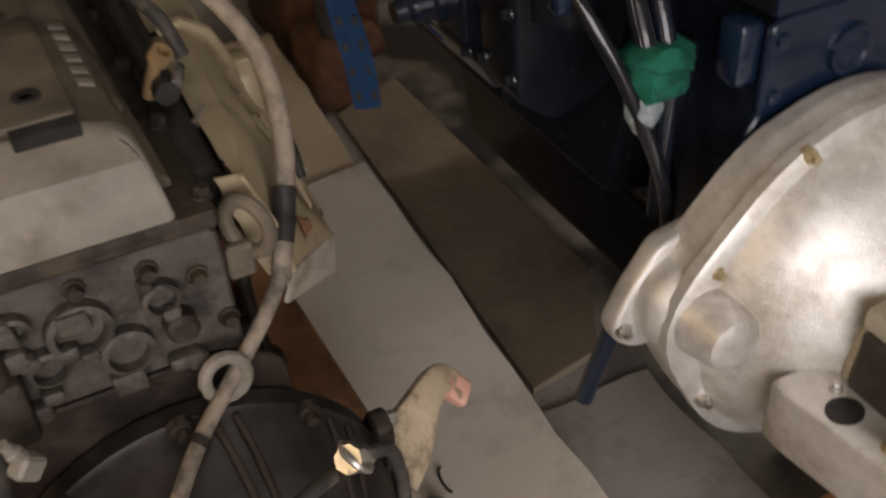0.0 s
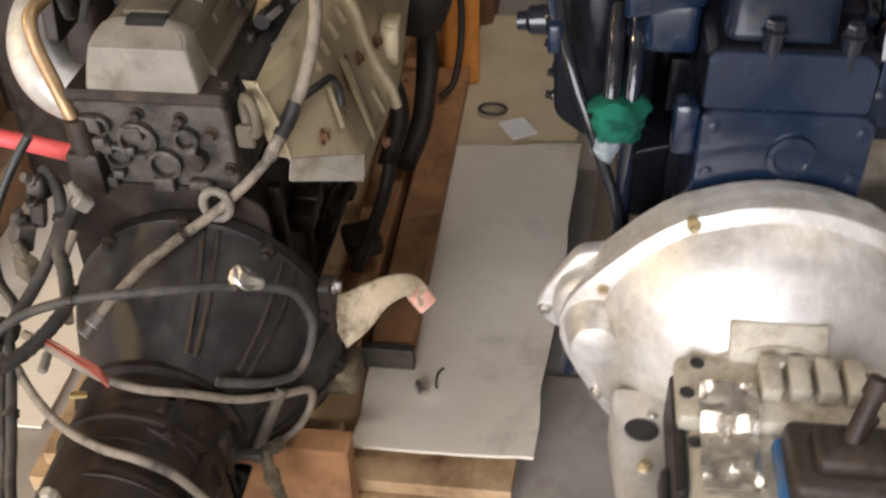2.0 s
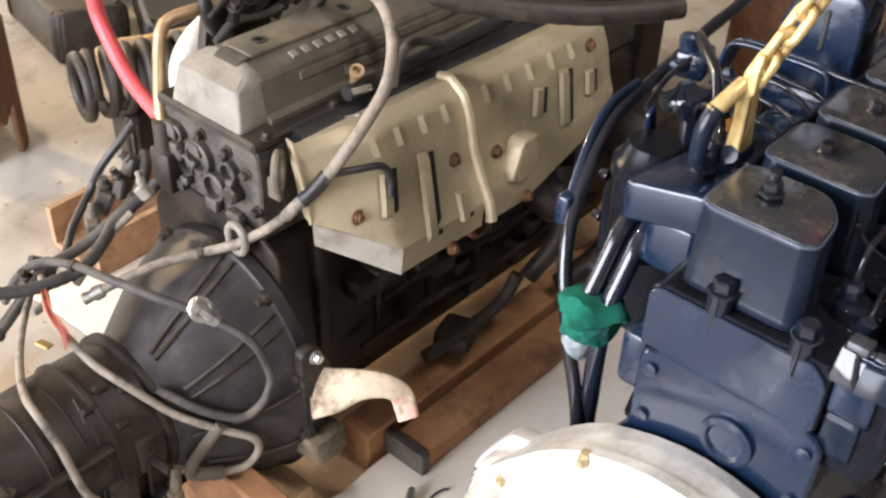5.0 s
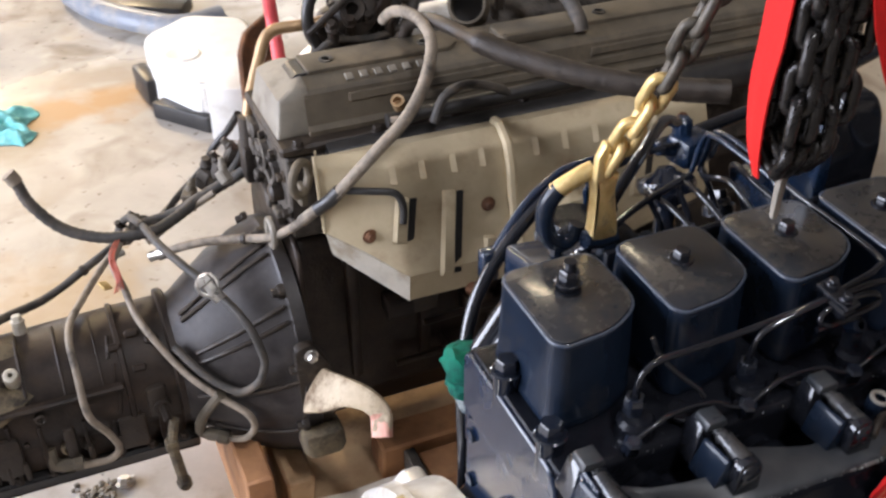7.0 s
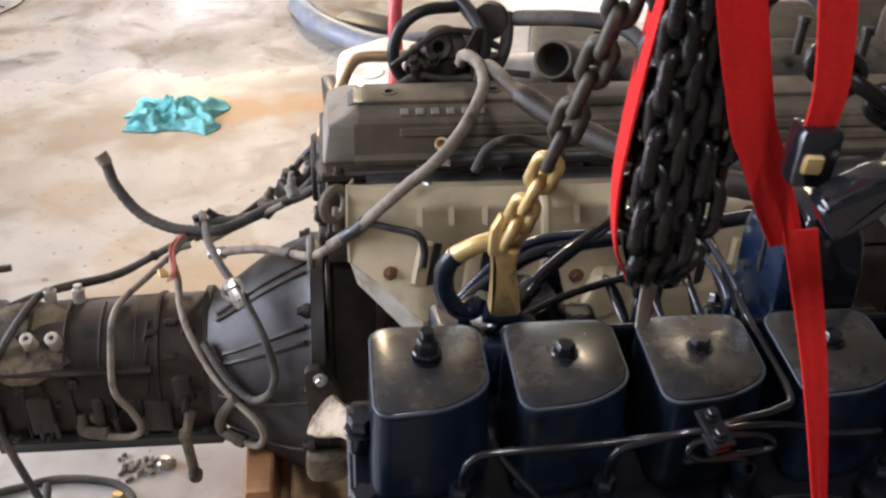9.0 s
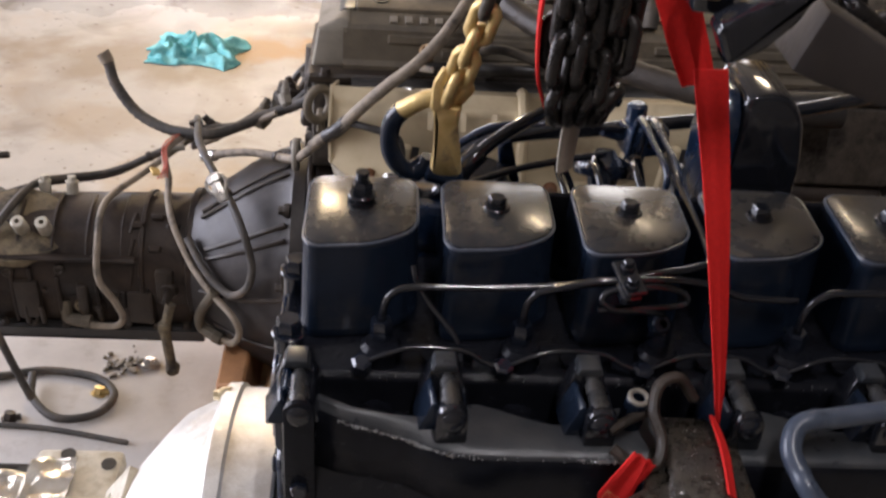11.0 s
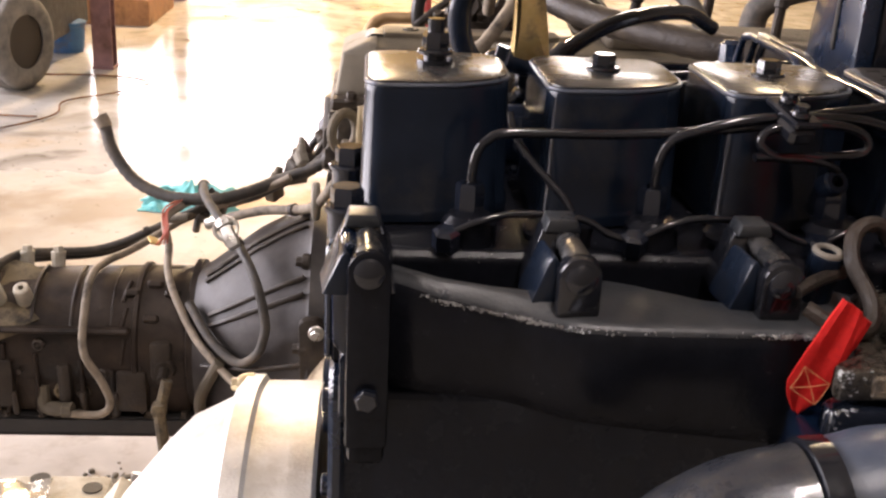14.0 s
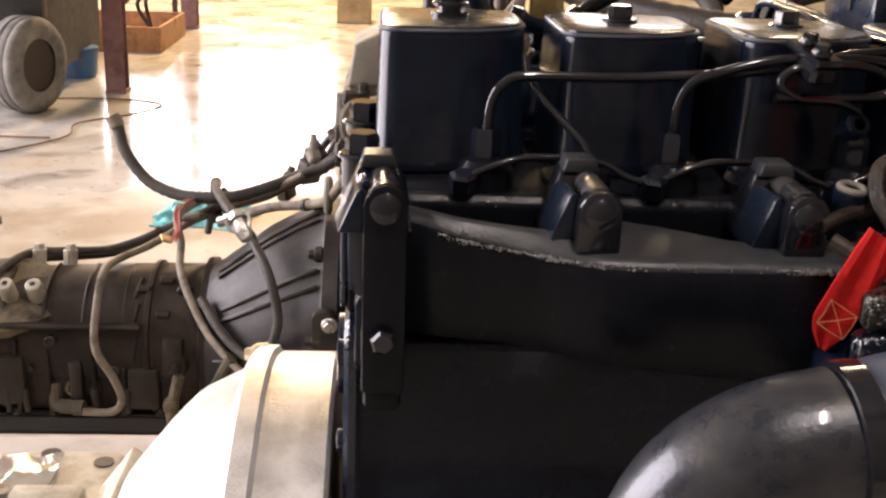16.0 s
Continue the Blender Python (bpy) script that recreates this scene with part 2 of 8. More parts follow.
TEAL = mat("teal_cloth", (0.15, 0.47, 0.48), (0.32, 0.66, 0.64), 0.9, scale=40, bump=0.4, grain=700, spec=0.15, dirt=(0.03, 0.22, 0.23), dirt_at=(0.5, 0.7), dirt_scale=14)
GREEN = mat("green_cloth", (0.005, 0.085, 0.055), (0.010, 0.15, 0.095), 0.85, scale=50, bump=0.4, grain=600, spec=0.2, dirt=(0.006, 0.03, 0.03), dirt_at=(0.48, 0.66), dirt_scale=30)
CREAM = mat("cream_painted_bracket", (0.42, 0.33, 0.21), (0.56, 0.46, 0.32), 0.6, scale=40, bump=0.3, dirt=(0.14, 0.09, 0.05), dirt_at=(0.46, 0.64), dirt_scale=22)
PINK = mat("pink_primer", (0.62, 0.30, 0.22), (0.72, 0.42, 0.33), 0.65, scale=60, bump=0.2, dirt=(0.3, 0.15, 0.1), dirt_scale=40)
WHITE = mat("white_painted_sheet", (0.66, 0.65, 0.62), (0.8, 0.79, 0.76), 0.5, scale=14, bump=0.08, dirt=(0.42, 0.37, 0.3), dirt_at=(0.55, 0.8), dirt_scale=6)
GREY_BLUE = mat("grey_blue_plastic", (0.13, 0.15, 0.19), (0.19, 0.21, 0.25), 0.4, scale=30, bump=0.12, dirt=(0.3, 0.29, 0.27), dirt_scale=12)
BLUE_CRATE = mat("blue_plastic", (0.02, 0.10, 0.26), (0.03, 0.14, 0.33), 0.5, scale=30, bump=0.12, dirt=(0.1, 0.1, 0.1), dirt_scale=10)
BLUE_CLOTH = mat("blue_cloth", (0.010, 0.045, 0.12), (0.016, 0.070, 0.17), 0.9, scale=60, bump=0.3)
TYRE = mat("worn_tyre_rubber", (0.10, 0.095, 0.09), (0.20, 0.19, 0.175), 0.8, scale=30, bump=0.3, dirt=(0.27, 0.25, 0.22), dirt_at=(0.5, 0.7), dirt_scale=6)
RED_OXIDE = mat("red_oxide_paint", (0.17, 0.085, 0.085), (0.25, 0.13, 0.125), 0.6, scale=20, bump=0.2, dirt=(0.1, 0.05, 0.035), dirt_scale=6)
ORANGE = mat("orange_paint", (0.50, 0.17, 0.025), (0.60, 0.24, 0.045), 0.5, scale=30, bump=0.15, dirt=(0.2, 0.1, 0.04), dirt_scale=12)
WALL_PAINT = mat("ochre_plaster", (0.58, 0.44, 0.20), (0.68, 0.54, 0.28), 0.85, scale=3, bump=0.15, dirt=(0.3, 0.22, 0.12), dirt_scale=1.2)
DARK_WALL = mat("brown_sheeting", (0.10, 0.092, 0.085), (0.16, 0.145, 0.13), 0.8, scale=3, bump=0.2)
ROOF = mat("roof_sheeting", (0.19, 0.175, 0.155), (0.26, 0.24, 0.21), 0.6, scale=3, bump=0.2)
LAMP_ON = bpy.data.materials.new("lit_tube")
LAMP_ON.use_nodes = True
LAMP_ON.node_tree.nodes["Principled BSDF"].inputs["Emission Color"].default_value = (1.0, 0.86, 0.6, 1)
LAMP_ON.node_tree.nodes["Principled BSDF"].inputs["Emission Strength"].default_value = 6.0


def concrete():
    m = mat("stained_polished_concrete", (0.36, 0.34, 0.305), (0.56, 0.53, 0.48), 0.17, scale=2.6, bump=0.04, grain=160, rough_var=0.08,
            dirt=(0.32, 0.215, 0.105), dirt_at=(0.55, 0.78), dirt_scale=1.3, dirt_rough=0.3)
    n, l = m.node_tree.nodes, m.node_tree.links
    b = n["Principled BSDF"]
    tc = next(x for x in n if x.bl_idname == "ShaderNodeTexCoord")

    def layer(scale, detail, lo, hi, top, colour, distortion=0.8):
        t = n.new("ShaderNodeTexNoise")
        t.inputs["Scale"].default_value, t.inputs["Detail"].default_value, t.inputs["Distortion"].default_value = scale, detail, distortion
        l.new(tc.outputs["Object"], t.inputs["Vector"])
        k = n.new("ShaderNodeMapRange")
        k.inputs["From Min"].default_value, k.inputs["From Max"].default_value, k.inputs["To Max"].default_value = lo, hi, top
        l.new(t.outputs["Fac"], k.inputs["Value"])
        put(k.outputs[0], colour)

    def put(mask, colour):
        old = b.inputs["Base Color"].links[0].from_socket
        mix = n.new("ShaderNodeMix")
        mix.data_type = "RGBA"
        l.new(mask, mix.inputs["Factor"])
        l.new(old, mix.inputs["A"])
        mix.inputs["B"].default_value = (*colour, 1)
        l.new(mix.outputs["Result"], b.inputs["Base Color"])

    def stain_or_shade(x, y, rx, ry, top, colour):
        """A patch with a ragged outline round (x, y), for spills and for painted shade."""
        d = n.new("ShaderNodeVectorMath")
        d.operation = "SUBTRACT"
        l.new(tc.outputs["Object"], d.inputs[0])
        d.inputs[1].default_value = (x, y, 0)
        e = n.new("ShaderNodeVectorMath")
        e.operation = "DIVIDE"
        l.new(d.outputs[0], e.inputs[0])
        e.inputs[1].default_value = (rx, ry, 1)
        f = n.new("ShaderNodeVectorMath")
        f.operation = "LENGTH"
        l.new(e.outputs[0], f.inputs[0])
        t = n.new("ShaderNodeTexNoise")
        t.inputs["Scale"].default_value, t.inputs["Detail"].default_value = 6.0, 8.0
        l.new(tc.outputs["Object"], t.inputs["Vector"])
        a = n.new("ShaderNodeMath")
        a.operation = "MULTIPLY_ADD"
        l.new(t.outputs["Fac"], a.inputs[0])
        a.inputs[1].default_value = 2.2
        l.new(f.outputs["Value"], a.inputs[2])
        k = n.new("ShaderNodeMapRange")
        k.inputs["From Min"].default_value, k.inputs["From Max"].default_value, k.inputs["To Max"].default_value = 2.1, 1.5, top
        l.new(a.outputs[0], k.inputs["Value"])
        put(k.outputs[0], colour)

    layer(5.0, 8.0, 0.52, 0.70, 0.8, (0.215, 0.185, 0.150))
    layer(2.1, 9.0, 0.55, 0.66, 0.65, (0.30, 0.255, 0.20), 1.4)
    layer(38.0, 3.0, 0.66, 0.70, 0.8, (0.13, 0.105, 0.08), 0.2)
    # the trodden, oily floor round the engines has lost its polish
    sep = n.new("ShaderNodeSeparateXYZ")
    l.new(tc.outputs["Object"], sep.inputs[0])
    edge = n.new("ShaderNodeTexNoise")
    edge.inputs["Scale"].default_value, edge.inputs["Detail"].default_value = 2.4, 8.0
    l.new(tc.outputs["Object"], edge.inputs["Vector"])
    far = n.new("ShaderNodeMath")
    far.operation = "MULTIPLY_ADD"
    l.new(edge.outputs["Fac"], far.inputs[0])
    far.inputs[1].default_value = 0.9
    l.new(sep.outputs["Y"], far.inputs[2])
    trodden = n.new("ShaderNodeMapRange")
    trodden.inputs["From Min"].default_value, trodden.inputs["From Max"].default_value = 3.05, 2.80
    l.new(far.outputs[0], trodden.inputs["Value"])
    dull = n.new("ShaderNodeMix")
    l.new(trodden.outputs[0], dull.inputs["Factor"])
    l.new(b.inputs["Roughness"].links[0].from_socket, dull.inputs["A"])
    dull.inputs["B"].default_value = 0.52
    l.new(dull.outputs["Result"], b.inputs["Roughness"])
    grime = n.new("ShaderNodeMath")
    grime.operation = "MULTIPLY"
    l.new(trodden.outputs[0], grime.inputs[0])
    grime.inputs[1].default_value = 0.30
    put(grime.outputs[0], (0.27, 0.215, 0.15))
    # Shade under the blue engine, painted into the floor as a near-black patch.
    stain_or_shade(0.75, -0.22, 1.6, 0.34, 0.95, (0.030, 0.026, 0.021))
    stain_or_shade(-0.75, 2.15, 0.55, 0.20, 0.75, (0.25, 0.19, 0.125))
    stain_or_shade(-1.35, 1.75, 0.40, 0.25, 0.6, (0.27, 0.20, 0.12))
    stain_or_shade(-0.22, 2.27, 0.40, 0.13, 0.95, (0.36, 0.20, 0.07))
    stain_or_shade(-0.18, 2.45, 0.22, 0.10, 0.7, (0.24, 0.19, 0.14))
    stain_or_shade(-0.45, 1.35, 0.30, 0.22, 0.6, (0.34, 0.22, 0.10))
    stain_or_shade(-0.75, 1.75, 0.25, 0.12, 0.5, (0.30, 0.22, 0.13))
    return m


CONCRETE = concrete()


# ---- mesh helpers ----
def into(bm, tmp):
    me = bpy.data.meshes.new("tmp")
    tmp.to_mesh(me)
    tmp.free()
    bm.from_mesh(me)
    bpy.data.meshes.remove(me)
    return bm


def box(bm, lo, hi, bevel=0.0, seg=2, turn=None):
    t = bmesh.new()
    bmesh.ops.create_cube(t, size=1.0)
    c = [(a + b) / 2 for a, b in zip(lo, hi)]
    bmesh.ops.scale(t, vec=[b - a for a, b in zip(lo, hi)], verts=t.verts)
    if bevel:
        bmesh.ops.bevel(t, geom=t.edges[:], offset=bevel, segments=seg, affect="EDGES", profile=0.5)
    m = Matrix.Translation(c)
    if turn:
        m = m @ Euler([radians(a) for a in turn]).to_matrix().to_4x4()
    bmesh.ops.transform(t, matrix=m, verts=t.verts)
    return into(bm, t)


AXES = {"x": ((0, 1, 0), (0, 0, 1), (1, 0, 0)), "y": ((1, 0, 0), (0, 0, 1), (0, 1, 0)), "z": ((1, 0, 0), (0, 1, 0), (0, 0, 1))}


def prism(bm, poly, axis, a, b, bevel=0.0, seg=2, top_scale=1.0, centre=(0, 0)):
    """A flat outline pushed along an axis from a to b."""
    u, v, w = (Vector(k) for k in AXES[axis])
    t = bmesh.new()
    rings = []
    for h, s in ((a, 1.0), (b, top_scale)):
        rings.append([t.verts.new(u * (centre[0] + (p - centre[0]) * s) + v * (centre[1] + (q - centre[1]) * s) + w * h) for p, q in poly])
    n = len(poly)
    t.faces.new(rings[0])
    t.faces.new(rings[1])
    for i in range(n):
        t.faces.new((rings[0][i], rings[0][(i + 1) % n], rings[1][(i + 1) % n], rings[1][i]))
    bmesh.ops.recalc_face_normals(t, faces=t.faces[:])
    if bevel:
        bmesh.ops.bevel(t, geom=t.edges[:], offset=bevel, segments=seg, affect="EDGES", profile=0.5)
    return into(bm, t)


def rounded(poly, r, seg=4):
    """An outline with its corners rounded by r."""
    out, n = [], len(poly)
    for i in range(n):
        p, q, s = Vector(poly[i - 1]), Vector(poly[i]), Vector(poly[(i + 1) % n])
        k = min(r, (p - q).length * 0.45, (s - q).length * 0.45)
        a, b = q + (p - q).normalized() * k, q + (s - q).normalized() * k
        for j in range(seg + 1):
            f = j / seg
            out.append(tuple((1 - f) ** 2 * a + 2 * f * (1 - f) * q + f * f * b))
    return out


def smooth_path(points, step=6):
    pts = [Vector(p) for p in points]
    ext = [pts[0] * 2 - pts[1]] + pts + [pts[-1] * 2 - pts[-2]]
    out = []
    for i in range(1, len(ext) - 2):
        p0, p1, p2, p3 = ext[i - 1:i + 3]
        for j in range(step):
            t = j / step
            out.append(0.5 * (2 * p1 + (p2 - p0) * t + (2 * p0 - 5 * p1 + 4 * p2 - p3) * t * t + (3 * p1 - p0 - 3 * p2 + p3) * t ** 3))
    out.append(pts[-1])
    return out


def tube(bm, points, r, sides=10, smooth=6, closed=False, ring=0.0, flat=1.0):
    """A round rod or hose along points; r is a number or a function of 0..1; ring adds corrugation."""
    pts = smooth_path(points, smooth) if smooth else [Vector(p) for p in points]
    n = len(pts)
    side = None
    loops = []
    for i, p in enumerate(pts):
        if closed:
            d = (pts[(i + 1) % n] - pts[i - 1]).normalized()
        else:
            d = (pts[min(i + 1, n - 1)] - pts[max(i - 1, 0)]).normalized()
        if side is None:
            side = d.orthogonal().normalized()
        side = (side - d * side.dot(d)).normalized()
        up = d.cross(side)
        rad = r(i / (n - 1)) if callable(r) else r
        if ring and i % 2:
            rad += ring
        loops.append([bm.verts.new(p + (side * math.cos(a) + up * math.sin(a) * flat) * rad) for a in (2 * math.pi * k / sides for k in range(sides))])
    for i in range(n if closed else n - 1):
        a, b = loops[i], loops[(i + 1) % n]
        for k in range(sides):
            bm.faces.new((a[k], a[(k + 1) % sides], b[(k + 1) % sides], b[k]))
    if not closed:
        bm.faces.new(loops[0][::-1])
        bm.faces.new(loops[-1])
    return bm


def lathe(bm, profile, origin, direction, sides=28, cap=True):
    """Rings (distance along, radius) turned round a line."""
    d = Vector(direction).normalized()
    s = d.orthogonal().normalized()
    u = d.cross(s)
    o = Vector(origin)
    loops = [[bm.verts.new(o + d * h + (s * math.cos(a) + u * math.sin(a)) * r) for a in (2 * math.pi * k / sides for k in range(sides))] for h, r in profile]
    for a, b in zip(loops, loops[1:]):
        for k in range(sides):
            bm.faces.new((a[k], a[(k + 1) % sides], b[(k + 1) % sides], b[k]))
    if cap:
        bm.faces.new(loops[0][::-1])
        bm.faces.new(loops[-1])
    return bm


def bolt(bm, at, direction, r=0.009, h=0.009, flange=1.35, washer=0.003):
    """A hexagon head on its flange."""
    if washer:
        lathe(bm, [(0, r * flange), (washer * 0.6, r * flange), (washer, r * flange * 0.9)], at, direction, 14)
    o = Vector(at) + Vector(direction).normalized() * washer
    return lathe(bm, [(0, r), (h * 0.8, r), (h, r * 0.86)], o, direction, 6)


def part(name, bm, material, parent=None, label="", sharp=35):
    me = bpy.data.meshes.new(name)
    bmesh.ops.recalc_face_normals(bm, faces=bm.faces[:])
    bm.to_mesh(me)
    bm.free()
    me.shade_smooth()
    me.set_sharp_from_angle(angle=radians(sharp))
    me.materials.append(material)
    ob = new(name, me)
    if parent:
        ob.parent = parent
        ob.matrix_parent_inverse = Matrix.Translation(-origin_of(parent))
    if label:
        ob["label"] = label
    return ob


def origin_of(ob):
    return Vector(ob.location)


def thing(name, at, label, category, group=""):
    ob = new(name)
    ob.empty_display_size = 0.05
    ob.location = at
    return tagged(ob, label, category, group)


def lone(name, bm, material, label, category, group="", kind="", sharp=35):
    return tagged(part(name, bm, material, None, "", sharp), label, category, group, kind)


def wobble(bm, amount, scale):
    for v in bm.verts:
        v.co += noise.noise_vector(v.co * scale) * amount
    return bm


B = bmesh.new

# ---- the workshop ----
X0, X1, Y0, Y1, H = -5.0, 6.0, -2.2, 12.0, 4.4
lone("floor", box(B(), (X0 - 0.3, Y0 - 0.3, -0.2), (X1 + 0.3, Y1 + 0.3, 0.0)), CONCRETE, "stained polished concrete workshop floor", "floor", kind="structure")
lone("ceiling", box(B(), (X0 - 0.3, Y0 - 0.3, H), (X1 + 0.3, Y1 + 0.3, H + 0.15)), ROOF, "grey sheeted workshop roof", "ceiling", kind="structure")
wb = box(B(), (X0 - 0.25, Y0, 0), (X0, -0.5, H))
box(wb, (X0 - 0.25, 4.3, 0), (X0, Y1, H))
box(wb, (X0 - 0.25, -0.5, 3.6), (X0, 4.3, H))
lone("wall_west", wb, WALL_PAINT, "ochre plastered wall with a wide open doorway", "wall", kind="structure")
wb = box(B(), (X0 - 0.25, Y1, 0), (-4.5, Y1 + 0.25, H))
box(wb, (-0.6, Y1, 0), (2.0, Y1 + 0.25, H))
box(wb, (4.0, Y1, 0), (X1 + 0.25, Y1 + 0.25, H))
box(wb, (-4.5, Y1, 2.62), (-0.6, Y1 + 0.25, H))
box(wb, (-4.5, Y1, 0), (-0.6, Y1 + 0.25, 1.42))
box(wb, (2.0, Y1, 3.35), (4.0, Y1 + 0.25, H))
box(wb, (2.0, Y1, 0), (4.0, Y1 + 0.25, 1.55))
lone("wall_north", wb, WALL_PAINT, "ochre plastered wall with two wide window openings", "wall", kind="structure")
# Unseen south wall, set close in to control reflections on the engine's near side.
lone("wall_south", box(B(), (X0 - 0.25, Y0 - 0.25, 0), (X1 + 0.25, Y0, H)), DARK_WALL, "unseen dark sheeted wall closing the workshop", "wall", kind="structure")
lone("wall_east", box(B(), (X1, Y0, 0), (X1 + 0.25, Y1, H)), DARK_WALL, "unseen dark sheeted wall closing the workshop", "wall", kind="structure")


def tube_light(x, y):
    t = thing("tube_light", (x, y, H), "warm fluorescent tube light fixed under the roof", "ceiling light", "ceiling lights")
    part("casing", box(B(), (x - 0.09, y - 0.7, H - 0.22), (x + 0.09, y + 0.7, H - 0.12), 0.01), WHITE, t)
    part("rod", tube(B(), [(x, y - 0.5, H), (x, y - 0.5, H - 0.13)], 0.008, 6, 0), STEEL, t)
    part("rod", tube(B(), [(x, y + 0.5, H), (x, y + 0.5, H - 0.13)], 0.008, 6, 0), STEEL, t)
    part("lamp_tube", tube(B(), [(x, y - 0.66, H - 0.25), (x, y + 0.66, H - 0.25)], 0.018, 10, 0), LAMP_ON, t)


tube_light(2.3, 5.25)
tube_light(0.4, -1.3)
tube_light(-0.9, 7.45)

# ---- sheets and timber on the floor ----
def sheet(name, poly, z, thick, material, label, bumps=0.004, seed=0.0):
    """A flat board or card cut to an outline, slightly warped."""
    t = B()
    prism(t, poly, "z", z, z + thick)
    bmesh.ops.triangulate(t, faces=[f for f in t.faces if len(f.verts) > 4])
    bmesh.ops.subdivide_edges(t, edges=t.edges[:], cuts=11, use_grid_fill=True)
    for v in t.verts:
        v.co.z += bumps * (noise.noise(Vector((v.co.x * 4 + seed, v.co.y * 4, seed))) + 0.5)
        if "card" in name:
            q = Vector((v.co.x * 11, v.co.y * 11, seed))
            v.co.x, v.co.y = v.co.x + 0.007 * noise.noise(q) + 0.003 * noise.noise(q * 4), v.co.y + 0.007 * noise.noise(q + Vector((3, 8, 1))) + 0.003 * noise.noise(q * 4.3)
    return lone(name, t, material, label, "cardboard" if "card" in name else "board", "sheets under the engines")


sheet("plywood_sheet", [(-0.20, 0.29), (0.80, 0.23), (1.35, 0.20), (1.35, 1.02), (-0.20, 1.02)], 0.0, 0.034, WOOD, "worn plywood sheet on the concrete floor", 0.0)
sheet("plywood_sheet", [(-0.175, 0.275), (1.25, 0.19), (1.25, 1.0), (-0.175, 1.0)], 0.036, 0.026, WOOD, "upper plywood sheet with a split edge", 0.0)
sheet("cardboard_sheet", [(-0.125, 0.246), (0.735, 0.192), (0.70, 0.52), (-0.135, 0.52)], 0.074, 0.006, CARD, "pale flattened cardboard sheet with oil marks", 0.008, 3.0)
sheet("cardboard_sheet", [(0.70, 0.205), (1.33, 0.155), (1.33, 0.45), (0.71, 0.50)], 0.066, 0.005, CARD_TAN, "second cardboard sheet, yellowed, beside the first", 0.004, 7.0)
sheet("cardboard_sheet", [(-1.05, 0.36), (-0.24, 0.36), (-0.22, 0.92), (-1.05, 0.90)], 0.002, 0.005, CARD_PALE, "grey-white cardboard spread on the floor under the gearbox", 0.004, 9.0)
# Pale sheet added here to make the floor look brightly lit.
sheet("cardboard_sheet", [(-0.08, 1.06), (1.40, 1.08), (1.38, 1.44), (-0.10, 1.40)], 0.002, 0.005, CARD, "added pale sheet for the brightly lit floor behind the old engine", 0.004, 12.0)
sheet("dark_board", [(0.16, 0.19), (0.185, 0.06), (0.36, -0.035), (1.10, -0.035), (1.02, 0.13)], 0.003, 0.014, BOARD_GREY, "grey-brown stained board on the floor beside the engine", 0.002, 5.0)
sheet("cardboard_piece", [(-0.42, 0.02), (0.12, 0.02), (0.12, 0.26), (-0.42, 0.26)], 0.002, 0.004, CARD_GREY, "torn grey-brown cardboard piece on the floor", 0.003, 2.0)


def timber(lo, hi, material, label, turn=None):
    return lone("timber_beam", wobble(box(B(), lo, hi, 0.004, 1, turn), 0.0015, 25), material, label, "timber", "timbers under the old engine")


timber((0.00, 0.535, 0.064), (1.25, 0.60, 0.135), WOOD_DARK, "orange-brown timber beam beside the old engine's sump")
timber((0.055, 0.452, 0.084), (1.22, 0.522, 0.125), WOOD_DARK, "flat stained timber lying on the cardboard")
timber((-0.235, 0.50, 0.008), (-0.19, 0.90, 0.19), WOOD_DARK, "short brown board on edge under the bell housing")
timber((-0.165, 0.53, 0.064), (-0.12, 0.86, 0.13), WOOD, "pine block under the old engine")
lone("steel_plate", box(B(), (0.035, 0.448, 0.086), (0.0535, 0.533, 0.128), 0.002, 1), HEAD_CAST, "small grey steel plate against a timber end", "plate")

# ---- the blue diesel engine ----
new_engine = thing("diesel_engine", (0.3, 0.0, 0.0), "freshly painted dark blue six-cylinder diesel engine", "engine")
E = new_engine

bb = prism(B(), rounded([(-0.130, 0.30), (-0.150, 0.36), (-0.150, 0.50), (-0.130, 0.56), (-0.130, 0.655), (0.066, 0.655), (0.066, 0.56), (0.078, 0.52), (0.078, 0.37), (0.06, 0.33), (0.03, 0.30)], 0.012), "x", -0.060, 0.70, 0.003, 1)
blue_block = part("engine_block", bb, BLUE_BLOCK, E, "dark blue cast iron block")
for k in range(6):
    part("core_plug", lathe(B(), [(0, 0.030), (0.012, 0.030), (0.017, 0.024)], (0.05 + 0.12 * k, -0.148, 0.47), (0, -1, 0), 18), BLUE_DARK, blue_block)
for k in range(5):
    part("block_rib", box(B(), (0.04 + 0.13 * k, 0.055, 0.36), (0.055 + 0.13 * k, 0.088, 0.60), 0.005), BLUE_CAST, blue_block)
bb = prism(B(), rounded([(-0.135, 0.555), (-0.135, 0.655), (-0.118, 0.665), (0.052, 0.665), (0.068, 0.655), (0.068, 0.555), (0.09, 0.52), (0.09, 0.36), (-0.15, 0.36), (-0.15, 0.52)], 0.01), "x", -0.067, -0.056, 0.003, 1)
lathe(bb, [(0, 0.030), (0.006, 0.029), (0.007, 0.022), (0.003, 0.019)], (-0.067, -0.045, 0.605), (-1, 0, 0), 24)
for y, z in ((0.052, 0.640), (0.052, 0.575), (-0.120, 0.640), (-0.120, 0.575)):
    lathe(bb, [(0, 0.008), (0.004, 0.008), (0.005, 0.005)], (-0.067, y, z), (-1, 0, 0), 12)
part("rear_plate", bb, BLUE, E, "smooth blue rear plate with a round plug")
